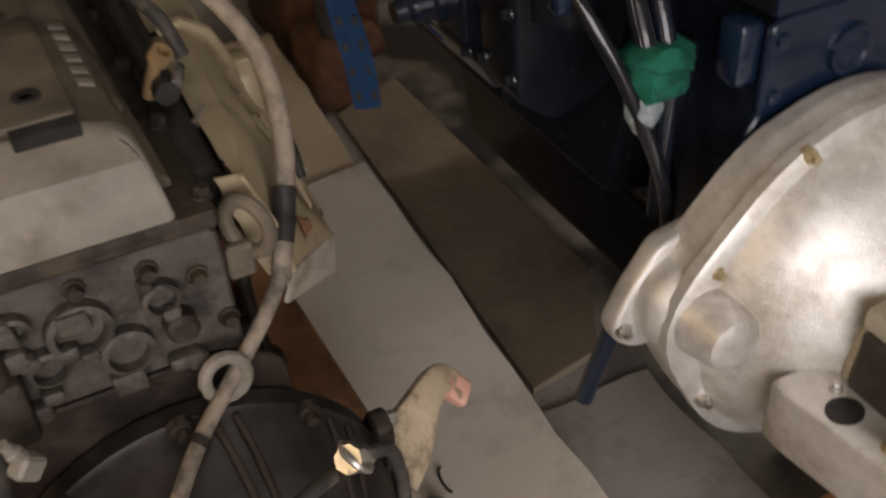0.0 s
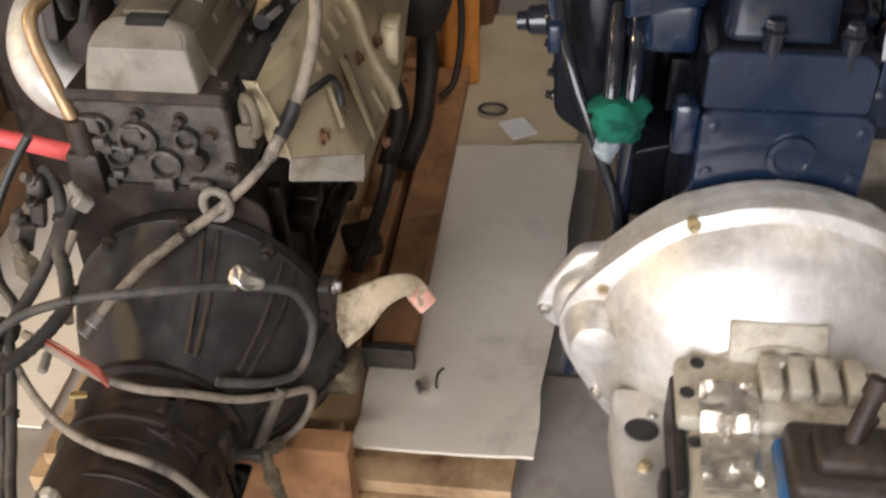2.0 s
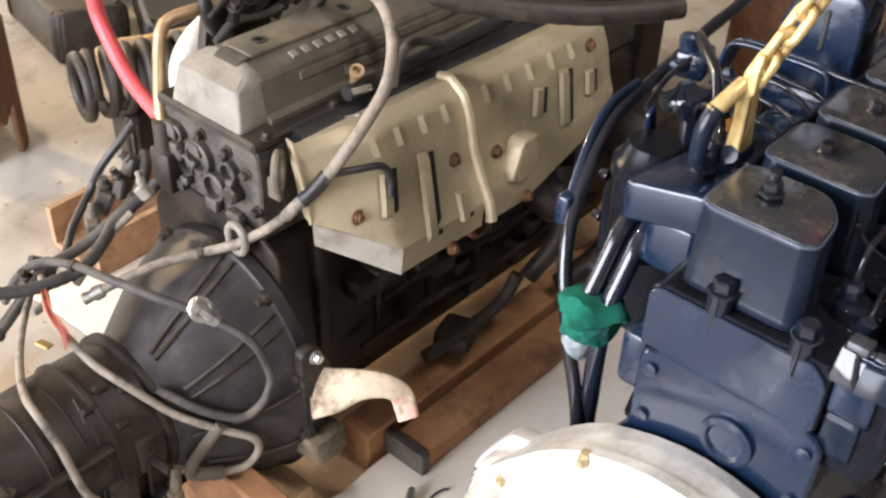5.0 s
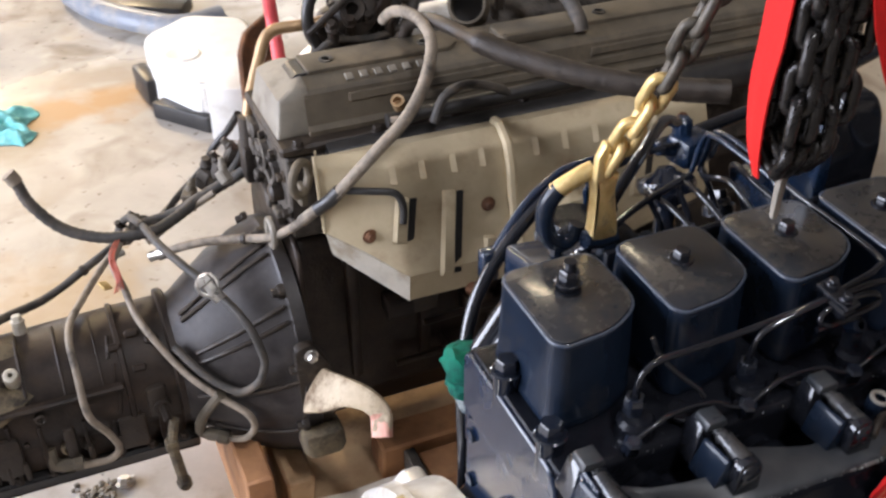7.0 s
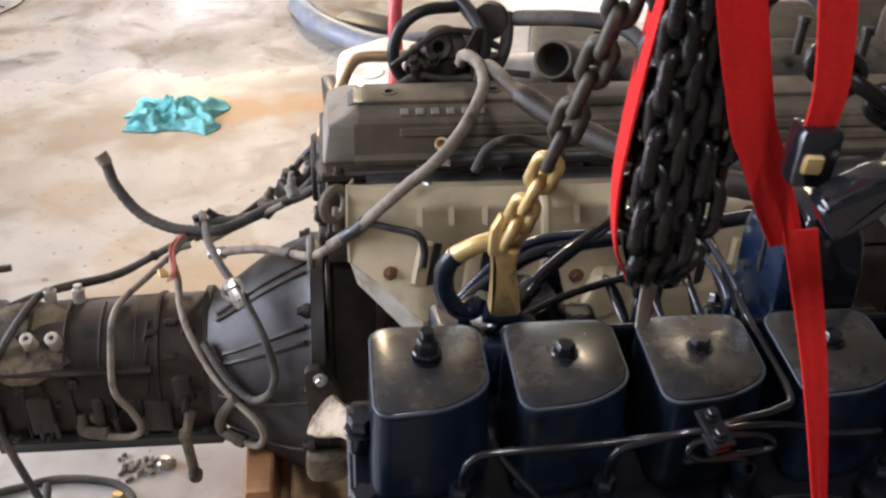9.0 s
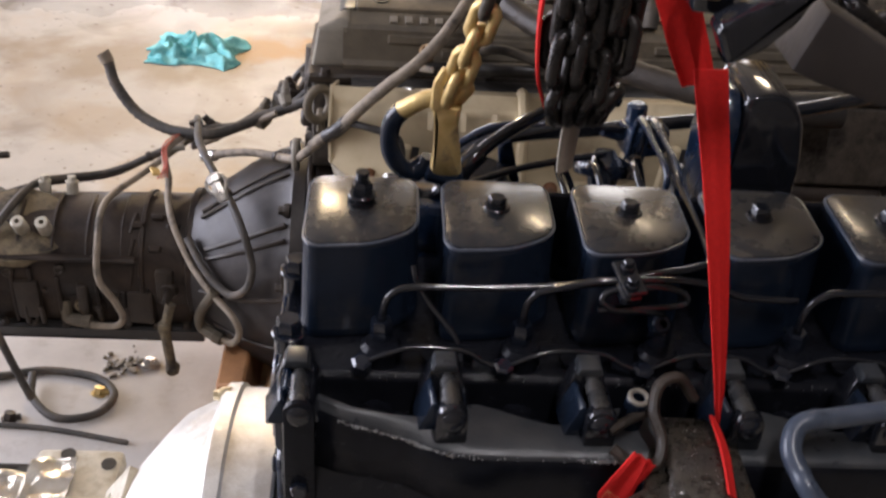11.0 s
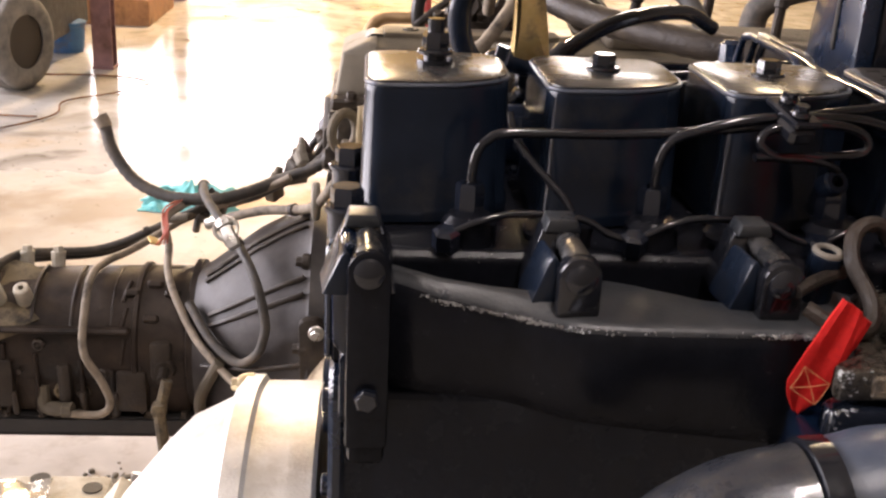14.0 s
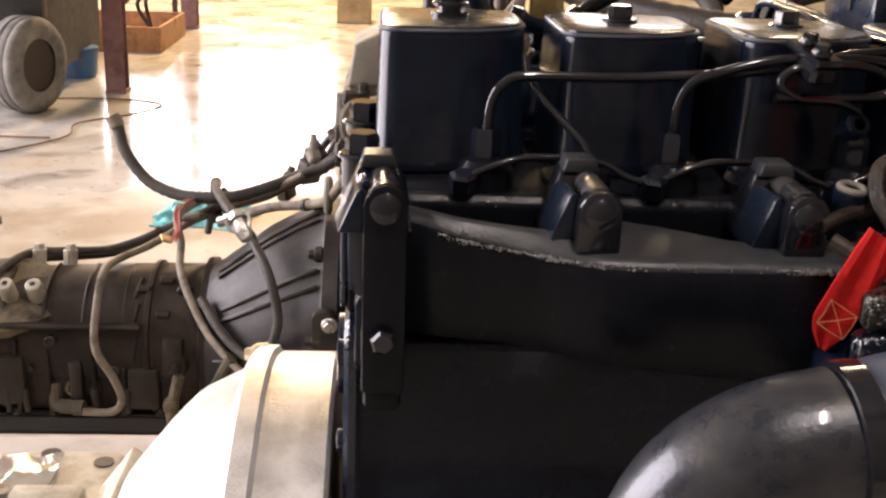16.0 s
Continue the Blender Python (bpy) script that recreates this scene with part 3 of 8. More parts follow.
part("oil_sump", prism(B(), rounded([(-0.10, 0.10), (0.00, 0.10), (0.03, 0.298), (-0.13, 0.298)], 0.03), "x", 0.02, 0.68, 0.006, 2), BLUE_CAST, E)

bb = prism(B(), rounded([(-0.122, 0.667), (-0.122, 0.742), (-0.117, 0.747), (0.06, 0.747), (0.07, 0.738), (0.07, 0.667)], 0.004), "x", -0.066, 0.70, 0.002, 1)
blue_head = part("cylinder_head", bb, BLUE_CAST, E, "glossy dark cylinder head")
for k in range(6):
    part("injector_seat", lathe(B(), [(0, 0.018), (0.015, 0.018), (0.02, 0.014)], (0.021 + 0.12 * k, -0.098, 0.745), (0, 0, 1), 16), BLUE_CAST, blue_head)
    t = tube(B(), [(0.018 + 0.12 * k, -0.112, 0.700), (0.018 + 0.12 * k, -0.135, 0.702), (0.018 + 0.12 * k, -0.148, 0.708)], 0.019, 18)
    part("port_neck", t, BLUE_CAST, blue_head)
    for dx, dy, h in ((0.046, -0.112, 0.010), (0.074, -0.104, 0.014), (-0.020, -0.108, 0.008)):
        part("head_stud", bolt(B(), (0.021 + 0.12 * k + dx, dy, 0.744), (0.05, -0.15, 1), 0.0048, h), BLACK_GLOSS, blue_head)
for y, z0 in ((0.0, 0.725), (-0.087, 0.722)):
    part("head_bolt", bolt(lathe(B(), [(0, 0.013), (0.042, 0.013)], (-0.058, y, z0), (0, 0, 1), 16), (-0.058, y, z0 + 0.040), (0, 0, 1), 0.0115, 0.013), BLUE_DARK, E)

# Bluer plate over the dark head: lit rear and shaded front differ by colour.
part("head_end", prism(B(), rounded([(-0.121, 0.669), (-0.121, 0.728), (-0.106, 0.744), (0.058, 0.744), (0.069, 0.736), (0.069, 0.669)], 0.006), "x", -0.0705, -0.0655, 0.0015, 1), BLUE, blue_head, "smooth slate blue end of the head, its lit look painted in")
COVER = [(-0.049, 0.049), (0.051, 0.049), (0.051, -0.040), (0.012, -0.066), (-0.040, -0.071), (-0.049, -0.060)]


def valve_cover(k):
    x = 0.12 * k
    t = B()
    levels = ((0.749, 1.055, 0.0), (0.754, 1.055, 0.0), (0.757, 1.045, 0.0), (0.759, 1.028, 0.0), (0.8345, 0.990, 0.0), (0.8375, 0.984, 0.0), (0.8398, 0.970, 0.0), (0.8412, 0.955, 0.0), (0.842, 0.93, 0.0), (0.84202, 0.88, 0.0), (0.84203, 0.80, 0.0))
    outline = rounded(COVER, 0.020, 5)
    loops = []
    for z, s, _ in levels:
        loops.append([t.verts.new((x + p * s, q * s, z)) for p, q in outline])
    n = len(outline)
    for a, b in zip(loops, loops[1:]):
        for i in range(n):
            t.faces.new((a[i], a[(i + 1) % n], b[(i + 1) % n], b[i]))
    t.faces.new(loops[0][::-1])
    t.faces.new(loops[-1])
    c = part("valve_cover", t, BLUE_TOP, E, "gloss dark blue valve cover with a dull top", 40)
    part("cover_top", prism(B(), [(x + p * 0.945, q * 0.945) for p, q in outline], "z", 0.8405, 0.8428, 0.0009, 2), COVER_TOP, c, "glossy flat top with dull worn patches, brownish reflection painted in")
    # The rim's bright highlight line is painted in with a paler slate colour.
    part("cover_rim", tube(B(), [(x + p * 0.972, q * 0.972, 0.8402) for p, q in outline], 0.0015, 6, 0, True), SLATE, c, "slate grey rim, its edge highlight painted in")
    t = B()
    if k == 0:
        lathe(t, [(0, 0.013), (0.004, 0.013), (0.004, 0.0085), (0.010, 0.0085)], (x, 0, 0.842), (0, 0, 1), 16)
        bolt(t, (x, 0, 0.850), (0, 0, 1), 0.0095, 0.012)
        lathe(t, [(0, 0.006), (0.012, 0.006)], (x, 0, 0.862), (0, 0, 1), 10)
    else:
        bolt(t, (x, 0, 0.842), (0, 0, 1), 0.0085, 0.009, 1.45)
    part("cover_bolt", t, BLACK_GLOSS, c)


for k in range(6):
    valve_cover(k)

# exhaust manifold: a log whose deck runs back to each port
def between(x, table):
    """A value read off a table of (x, value)."""
    if x <= table[0][0]:
        return table[0][1]
    for (a, p), (b, q) in zip(table, table[1:]):
        if x <= b:
            return p + (q - p) * (x - a) / (b - a)
    return table[-1][1]


CREST_Y = [(-0.030, -0.160), (-0.015, -0.167), (0.0, -0.171), (0.02, -0.174), (0.04, -0.180), (0.06, -0.190), (0.08, -0.198), (0.11, -0.2005), (0.70, -0.2005)]
CREST_Z = [(-0.030, 0.742), (-0.015, 0.740), (0.0, 0.736), (0.02, 0.733), (0.04, 0.7315), (0.06, 0.731), (0.70, 0.731)]
DECK_Y = [(-0.030, -0.148), (0.0, -0.159), (0.030, -0.163), (0.060, -0.163), (0.085, -0.152), (0.100, -0.147), (0.120, -0.153), (0.140, -0.160), (0.160, -0.1645), (0.185, -0.163), (0.205, -0.152), (0.220, -0.147)]
DECK_Z = [(-0.030, 0.748), (0.0, 0.744), (0.030, 0.741), (0.060, 0.738), (0.085, 0.739), (0.100, 0.740), (0.120, 0.739), (0.140, 0.7375), (0.160, 0.735), (0.185, 0.7325), (0.205, 0.736), (0.220, 0.740)]


def log_at(x):
    """The log at x: its crest and the back edge of its deck."""
    f = x if x < 0.22 else 0.10 + (x - 0.10) % 0.12
    return between(x, CREST_Y), between(x, CREST_Z), between(f, DECK_Y), between(f, DECK_Z)


t = B()
loops, bead, deck_rows = [], [], []
for i in range(121):
    x = -0.030 + i * 0.006
    cy, cz, dy, dz = log_at(x)
    low = 0.668 - 0.02 * max(0.0, min(1.0, (x - 0.05) / 0.2))
    w = min(1.0, (dy - cy) / 0.030)
    sec = [(-0.118, dz - 0.034), (dy + 0.012, dz - 0.030), (dy + 0.004, dz - 0.006), (dy, dz), ((dy + cy) / 2, (dz + cz) / 2 + 0.0022), (cy + 0.011 * w, cz + 0.001), (cy + 0.005 * w, cz - 0.001), (cy + 0.0015, cz - 0.005),
           (cy, cz - 0.011), (cy + 0.001, low + 0.016), (cy + 0.010, low), (-0.130, low - 0.004), (-0.118, low)]
    loops.append([t.verts.new((x, y, z)) for y, z in sec])
    bead.append((x, cy + 0.0034, cz - 0.0040))
    deck_rows.append([(x, dy - 0.0002, dz + 0.0004), (x, (dy + cy) / 2, (dz + cz) / 2 + 0.0026), (x, cy + 0.0108 * w, cz + 0.0014), (x, cy + 0.0052 * w, cz - 0.0002), (x, cy + 0.0020, cz - 0.0036)])
for a, b in zip(loops, loops[1:]):
    for i in range(len(a)):
        t.faces.new((a[i], a[(i + 1) % len(a)], b[(i + 1) % len(a)], b[i]))
t.faces.new(loops[0][::-1])
t.faces.new(loops[-1])
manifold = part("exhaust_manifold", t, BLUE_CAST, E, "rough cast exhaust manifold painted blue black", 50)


def grains(name, spots, r0, r1, seed, parent, label=""):
    """Small bright lumps on a casting's skin, coloured to stand for its glints."""
    rnd = random.Random(seed)
    t = B()
    for p in spots(rnd):
        r = rnd.uniform(r0, r1)
        m = Matrix.Translation(p) @ Matrix.Rotation(rnd.uniform(0, 6), 4, "Z") @ Matrix.Diagonal((r * rnd.uniform(0.8, 1.6), r, r * rnd.uniform(0.5, 0.9), 1))
        bmesh.ops.create_icosphere(t, subdivisions=1, radius=1.0, matrix=m)
    return tagged(part(name, t, GLINT, parent, label, 80), label, kind="stuff")


def edge_spots(rnd):
    for i in range(620):
        x = rnd.uniform(-0.012, 0.085) if i < 360 else rnd.gauss(0.205, 0.010) if i < 560 else rnd.uniform(0.08, 0.30)
        k = max(0, min(119, int((x + 0.030) / 0.006)))
        p = Vector(bead[k]).lerp(Vector(bead[k + 1]), (x + 0.030) / 0.006 - k)
        a = rnd.gauss(0.70, 0.35)
        yield p + Vector((0, -0.0026 * math.cos(a), 0.0026 * math.sin(a)))


def flange_spots(rnd):
    for i in range(130):
        z0, y0 = rnd.choice(((0.735, -0.256), (0.7135, -0.260)))
        yield Vector((0.207 + abs(rnd.gauss(0, 0.007)) + (0.0 if rnd.random() < 0.8 else rnd.uniform(0, 0.15)), y0 + rnd.uniform(-0.0004, 0.003), z0 - abs(rnd.gauss(0, 0.006))))


def fitting_spots(rnd):
    for k in range(4):
        x0 = 0.021 + 0.12 * k
        for i in range(12):
            dx = rnd.gauss(0.0, 0.026)
            yield Vector((x0 + dx, -0.1190 - rnd.uniform(0, 0.003), 0.7440 + rnd.uniform(-0.004, 0.002)))
        for i in range(14):
            a = rnd.uniform(3.2, 6.2)
            yield Vector((x0 + 0.0142 * math.cos(a), -0.092 + 0.0142 * math.sin(a), rnd.uniform(0.749, 0.757)))


def neck_spots(rnd):
    for i in range(80):
        y = rnd.uniform(-0.248, -0.170)
        z = 0.7355 if y < -0.24 else 0.746 if y < -0.215 else 0.7495
        yield Vector((rnd.uniform(0.254, 0.294), y, z + rnd.uniform(-0.0005, 0.0012)))


grains("glint_grain", fitting_spots, 0.0004, 0.0010, 9, E, "bright grains painted in as glints round the injectors")
grains("glint_grain", neck_spots, 0.0003, 0.0007, 10, E, "bright grains painted in as glints on the turbocharger neck")
grains("glint_grain", flange_spots, 0.0005, 0.0014, 8, E, "bright grains painted in as glints on the turbocharger flange")
grains("glint_grain", edge_spots, 0.0003, 0.0009, 5, manifold, "bright grains painted in as glints along the edge")

# Separate deck strip, coloured lighter than the front of the same casting.
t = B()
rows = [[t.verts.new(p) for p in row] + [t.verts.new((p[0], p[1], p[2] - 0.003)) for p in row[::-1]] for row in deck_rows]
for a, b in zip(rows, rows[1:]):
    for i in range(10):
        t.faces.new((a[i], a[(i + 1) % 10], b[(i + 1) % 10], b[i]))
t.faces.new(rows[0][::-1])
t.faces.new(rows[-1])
part("top_face", t, PALE_TOP_BLUE, manifold, "paler grey deck of the manifold, its lightness painted in", 60)


def arch(x, z0, z1, r, y0, y1, bevel=0.002):
    """A block with a round top, pushed along y."""
    outline = [(x - r, z0), (x + r, z0)] + [(x + r * math.cos(a), z1 - r + r * math.sin(a)) for a in (math.pi * i / 14 for i in range(15))]
    return prism(B(), outline, "y", y0, y1, bevel, 2)


def clamp(x, foot=0.733, front=-0.187, lug_foot=0.731, skin=BLACK_GLOSS):
    """A port's lock clamp: a wedge with a flat cap behind, a cheek, and a round-topped lug with its bolt in front."""
    t = prism(B(), [(x - 0.026, foot), (x - 0.0125, 0.7715), (x + 0.0085, 0.7715), (x + 0.021, foot)], "y", -0.146, -0.118, 0.003, 2)
    for v in t.verts:
        if v.co.y < -0.13:
            v.co.y += (v.co.z - foot) * 0.28
    c = part("port_clamp", t, BLACK_GLOSS, manifold, "blue black lock clamp over a manifold port")
    t = prism(B(), [(x - 0.0130, 0.7685), (x - 0.0105, 0.7765), (x + 0.0070, 0.7765), (x + 0.0095, 0.7685)], "y", -0.1420, -0.122, 0.0012, 2)
    part("clamp_cap", t, PALE_TOP_BLUE, c, "dull blue grey cap")
    t = prism(B(), [(x - 0.0260, foot), (x - 0.0150, 0.7630), (x - 0.0115, 0.7660), (x - 0.0085, 0.7610), (x - 0.0085, foot)], "y", -0.176, -0.1430, 0.0022, 2)
    for v in t.verts:
        v.co.x += (v.co.y + 0.165) * -0.10
    part("clamp_cheek", t, BLUE_TOP, c, "worn blue cheek beside the lug")
    t = prism(B(), [(x + 0.0120, foot), (x + 0.0120, 0.7560), (x + 0.0145, 0.7580), (x + 0.0190, foot)], "y", -0.172, -0.1430, 0.0020, 2)
    part("clamp_cheek", t, BLUE_DARK, c)
    t = lathe(B(), [(0, 0.0050), (0.012, 0.0055), (0.014, 0.0074), (0.036, 0.0088), (0.046, 0.0092)], (x + 0.0005, -0.1330, 0.7650), (0.05, -1, -0.10), 24)
    part("clamp_barrel", t, WORN_STEEL, c, "worn bare grey barrel")
    part("clamp_seat", prism(B(), [(x - 0.010, foot - 0.004), (x - 0.010, 0.750), (x + 0.014, 0.750), (x + 0.017, foot - 0.004)], "y", -0.176, -0.146, 0.003, 2), BLACK_GLOSS, c)
    lug = part("clamp_lug", arch(x + 0.003, lug_foot, 0.7690, 0.0130, front, -0.172, 0.0030), skin, c, "gloss black round-topped lug")
    t = lathe(B(), [(0, 0.0096), (0.0022, 0.0090), (0.0036, 0.0068), (0.0046, 0.0030)], (x + 0.003, front + 0.0005, 0.7560), (0, -1, 0.12), 22)
    part("clamp_bolt", t, BLACK_GLOSS, lug, "low domed bolt head")
    return c


for k in range(5):
    clamp(0.076 + 0.12 * k)
clamp(-0.0455, 0.738, -0.1845, 0.660, BLUE_CAST)
part("end_flange", arch(-0.0425, 0.640, 0.7660, 0.0128, -0.1835, -0.122, 0.0030), BLUE_CAST, manifold, "tall black end flange")
t = prism(B(), rounded([(-0.0640, 0.700), (-0.0650, 0.746), (-0.0570, 0.766), (-0.0520, 0.766), (-0.0530, 0.690)], 0.004), "y", -0.164, -0.124, 0.003, 2)
part("flange_web", t, BLUE, manifold, "gloss blue web of the end flange")
t = prism(B(), rounded([(-0.0600, 0.645), (-0.0600, 0.690), (-0.0500, 0.700), (-0.0500, 0.640)], 0.004), "y", -0.158, -0.124, 0.003, 2)
part("flange_web", t, BLUE_TOP, manifold)
part("flange_tab", box(B(), (-0.054, -0.176, 0.624), (-0.031, -0.125, 0.6445), 0.005), BLUE_CAST, manifold)
t = lathe(B(), [(0, 0.0105), (0.004, 0.0105), (0.005, 0.0080), (0.011, 0.0078), (0.013, 0.006)], (-0.0425, -0.178, 0.676), (0, -1, 0), 6)
part("flange_bolt", t, BLUE_DARK, manifold)
t = lathe(B(), [(0, 0.0105), (0.030, 0.0100), (0.0315, 0.0088), (0.0315, 0.0040), (0.024, 0.0040)], (0.2275, -0.163, 0.7385), (0.08, -0.14, 1), 22)
boss = part("threaded_boss", t, BLUE_TOP, E, "blue grey boss with an open threaded hole")
part("boss_rim", tube(B(), [(0.2300 + 0.0073 * math.cos(a), -0.1674 + 0.0073 * math.sin(a), 0.7697 - 0.00058 * math.cos(a) + 0.00102 * math.sin(a)) for a in (2 * math.pi * i / 20 for i in range(20))], 0.0022, 8, 0, True), DUSTY_LIGHT, boss, "rubbed grey rim")

# injectors and their lines
part("open_union", lathe(B(), [(0, 0.0085), (0.012, 0.0085), (0.014, 0.0070), (0.014, 0.0040), (0.006, 0.0040)], (0.257, -0.090, 0.787), (0.1, -0.75, 0.5), 18), BLUE_TOP, E, "open threaded union")
for k in range(6):
    x = 0.021 + 0.12 * k
    t = lathe(B(), [(0, 0.0098), (0.022, 0.0098), (0.025, 0.0085), (0.025, 0.0050), (0.021, 0.0050)], (x, -0.092, 0.759), (0, 0, 1), 6)
    lathe(t, [(0, 0.014), (0.010, 0.013)], (x, -0.092, 0.748), (0, 0, 1), 14)
    lathe(t, [(0, 0.009), (0.012, 0.009), (0.014, 0.006)], (x - 0.016, -0.116, 0.748), (0, -0.3, 1), 6)
    part("injector_nut", t, BLUE_DARK, E, "dark blue hexagonal injector nut")
    part("core_plug", lathe(B(), [(0, 0.012), (0.004, 0.012), (0.005, 0.009)], (x + 0.046, -0.10, 0.753), (0, -0.2, 1), 14), BLUE_CAST, E)


def line(name, pts, r, material, parent, label="", sides=10):
    return part(name, tube(B(), pts, r, sides), material, parent, label, 60)


N1, N2, N3 = 0.021, 0.141, 0.261
line("fuel_line", [(N1, -0.092, 0.780), (N1 + 0.002, -0.092, 0.800), (N1 + 0.009, -0.092, 0.812), (N1 + 0.026, -0.091, 0.817), (0.12, -0.089, 0.818), (0.20, -0.088, 0.825), (0.25, -0.086, 0.835), (0.285, -0.078, 0.838), (0.300, -0.06, 0.838), (0.302, 0.03, 0.836), (0.301, 0.07, 0.837), (0.306, 0.185, 0.838), (0.306, 0.21, 0.80)], 0.0034, BLACK_GLOSS, E)
line("fuel_line", [(N2, -0.092, 0.780), (N2 + 0.001, -0.093, 0.802), (N2 + 0.008, -0.094, 0.816), (N2 + 0.024, -0.095, 0.823), (0.20, -0.095, 0.832), (0.24, -0.094, 0.834), (0.275, -0.090, 0.832), (0.305, -0.084, 0.822), (0.33, -0.080, 0.81), (0.38, -0.078, 0.806)], 0.0034, BLACK_GLOSS, E)
line("fuel_line", [(N3, -0.092, 0.786), (N3 - 0.002, -0.096, 0.80), (N3 - 0.02, -0.102, 0.808), (0.215, -0.104, 0.810), (0.203, -0.104, 0.818), (0.207, -0.102, 0.826), (0.222, -0.101, 0.830), (0.25, -0.099, 0.831), (0.27, -0.098, 0.826), (0.276, -0.098, 0.816), (0.262, -0.099, 0.811), (0.20, -0.105, 0.810)], 0.0031, BLACK_GLOSS, E)
for dx in (0.0, 0.012):
    line("fuel_line", [(0.292 + dx, 0.075, 0.815), (0.293 + dx, 0.085, 0.838), (0.290 + dx, 0.14, 0.842), (0.288 + dx, 0.185, 0.842), (0.288 + dx, 0.205, 0.83), (0.285 + dx, 0.215, 0.78)], 0.0034, BLUE, E)
for k in (3, 4, 5):
    x = 0.021 + 0.12 * k
    line("fuel_line", [(x, -0.092, 0.786), (x + 0.002, -0.092, 0.806), (x + 0.012, -0.092, 0.82), (x + 0.03, -0.09, 0.824), (x + 0.10, -0.088, 0.824), (x + 0.16, -0.086, 0.826)], 0.0034, BLACK_GLOSS, E)
line("branch_line", [(0.046, -0.072, 0.826), (0.050, -0.078, 0.812), (0.062, -0.088, 0.796), (0.080, -0.100, 0.779), (0.086, -0.105, 0.770)], 0.0028, BLACK_GLOSS, E)
pts = []
for k in range(6):
    x = 0.005 + 0.12 * k
    pts += [(x, -0.118, 0.757), (x + 0.022, -0.116, 0.766), (x + 0.045, -0.112, 0.770), (x + 0.085, -0.112, 0.768), (x + 0.103, -0.116, 0.760)]
line("return_line", pts, 0.0025, BLACK_GLOSS, E)
t = box(B(), (0.214, -0.116, 0.835), (0.234, -0.078, 0.840), 0.0015, 1, (14, 0, 14))
box(t, (0.214, -0.114, 0.822), (0.233, -0.088, 0.834), 0.003, 1, (14, 0, 14))
bolt(t, (0.2245, -0.107, 0.8385), (0, -0.2, 1), 0.0048, 0.004)
bolt(t, (0.2235, -0.088, 0.8430), (0, -0.2, 1), 0.0048, 0.004)
part("line_bracket", t, BLACK_GLOSS, E, "small line bracket with two bolts")

# turbocharger foot, compressor and the cast elbow
t = prism(B(), rounded([(0.207, -0.256), (0.315, -0.256), (0.315, -0.170), (0.245, -0.170), (0.228, -0.232), (0.209, -0.244)], 0.004), "z", 0.7165, 0.735, 0.0035, 2)
part("turbo_flange", t, NECK, E, "dark grainy upper flange of the turbocharger")
part("flange_face", box(B(), (0.226, -0.2575, 0.719), (0.311, -0.250, 0.7325), 0.0015, 1), SANDY, E, "sandy cast face with rust bloom")
t = prism(B(), rounded([(0.203, -0.260), (0.318, -0.260), (0.318, -0.175), (0.240, -0.175), (0.226, -0.234), (0.205, -0.246)], 0.004), "z", 0.694, 0.7135, 0.0035, 2)
part("turbo_flange", t, BLUE_DARK, E, "blue lower flange of the turbocharger")
t = prism(B(), rounded([(0.198, -0.250), (0.40, -0.250), (0.40, -0.16), (0.215, -0.16)], 0.012), "z", 0.632, 0.686, 0.006, 2)
part("turbo_foot", t, BLUE, E, "gloss blue turbocharger foot")
t = lathe(B(), [(0, 0.0085), (0.012, 0.0085), (0.014, 0.007)], (0.205, -0.262, 0.676), (-0.2, -1, 0.1), 6)
part("foot_bolt", t, BLACK_GLOSS, E)
t = prism(B(), rounded([(-0.254, 0.716), (-0.252, 0.735), (-0.226, 0.746), (-0.190, 0.750), (-0.165, 0.745), (-0.150, 0.730), (-0.150, 0.716)], 0.008, 4), "x", 0.249, 0.299, 0.009, 3)
for v in t.verts:
    v.co.x = 0.274 + (v.co.x - 0.274) * (1.0 + 6.0 * max(0.0, -0.21 - v.co.y))
part("turbo_neck", wobble(t, 0.0012, 60), NECK, E, "dark brown grainy cast neck on the exhaust manifold", 50)
t = tube(B(), [(0.101, -0.300, 0.606), (0.107, -0.302, 0.630), (0.122, -0.303, 0.652), (0.143, -0.304, 0.667), (0.160, -0.304, 0.673), (0.180, -0.304, 0.677)], lambda f: 0.036 + 0.002 * f, 28)
elbow = part("intake_elbow", t, CAST_ROUGH, E, "rough cast elbow with worn blue paint", 50)
part("elbow_rim", tube(B(), [(0.098, -0.298, 0.585), (0.100, -0.299, 0.598), (0.102, -0.300, 0.608)], 0.0385, 28, 2), STEEL, elbow, "bare machined elbow mouth")
part("elbow_lug", lathe(B(), [(0, 0.009), (0.008, 0.008), (0.012, 0.004)], (0.112, -0.292, 0.672), (-0.7, 0.2, 1), 12), CAST_ROUGH, elbow)
t = lathe(B(), [(0, 0.0385), (0.001, 0.0415), (0.013, 0.0415), (0.014, 0.0385)], (0.179, -0.304, 0.676), (1, 0, 0.12), 32)
part("pipe_clamp", t, BLACK_GLOSS, elbow, "black band clamp")
t = tube(B(), [(0.190, -0.304, 0.678), (0.205, -0.303, 0.681), (0.228, -0.302, 0.683), (0.255, -0.302, 0.683)], lambda f: 0.037 + 0.004 * min(1.0, f * 2), 30)
part("pipe_sleeve", t, SLATE, elbow, "dull slate blue sleeve")
t = lathe(B(), [(0, 0.040), (0.012, 0.044), (0.03, 0.045), (0.05, 0.055), (0.09, 0.062), (0.12, 0.055)], (0.250, -0.303, 0.683), (1, 0, 0.02), 28)
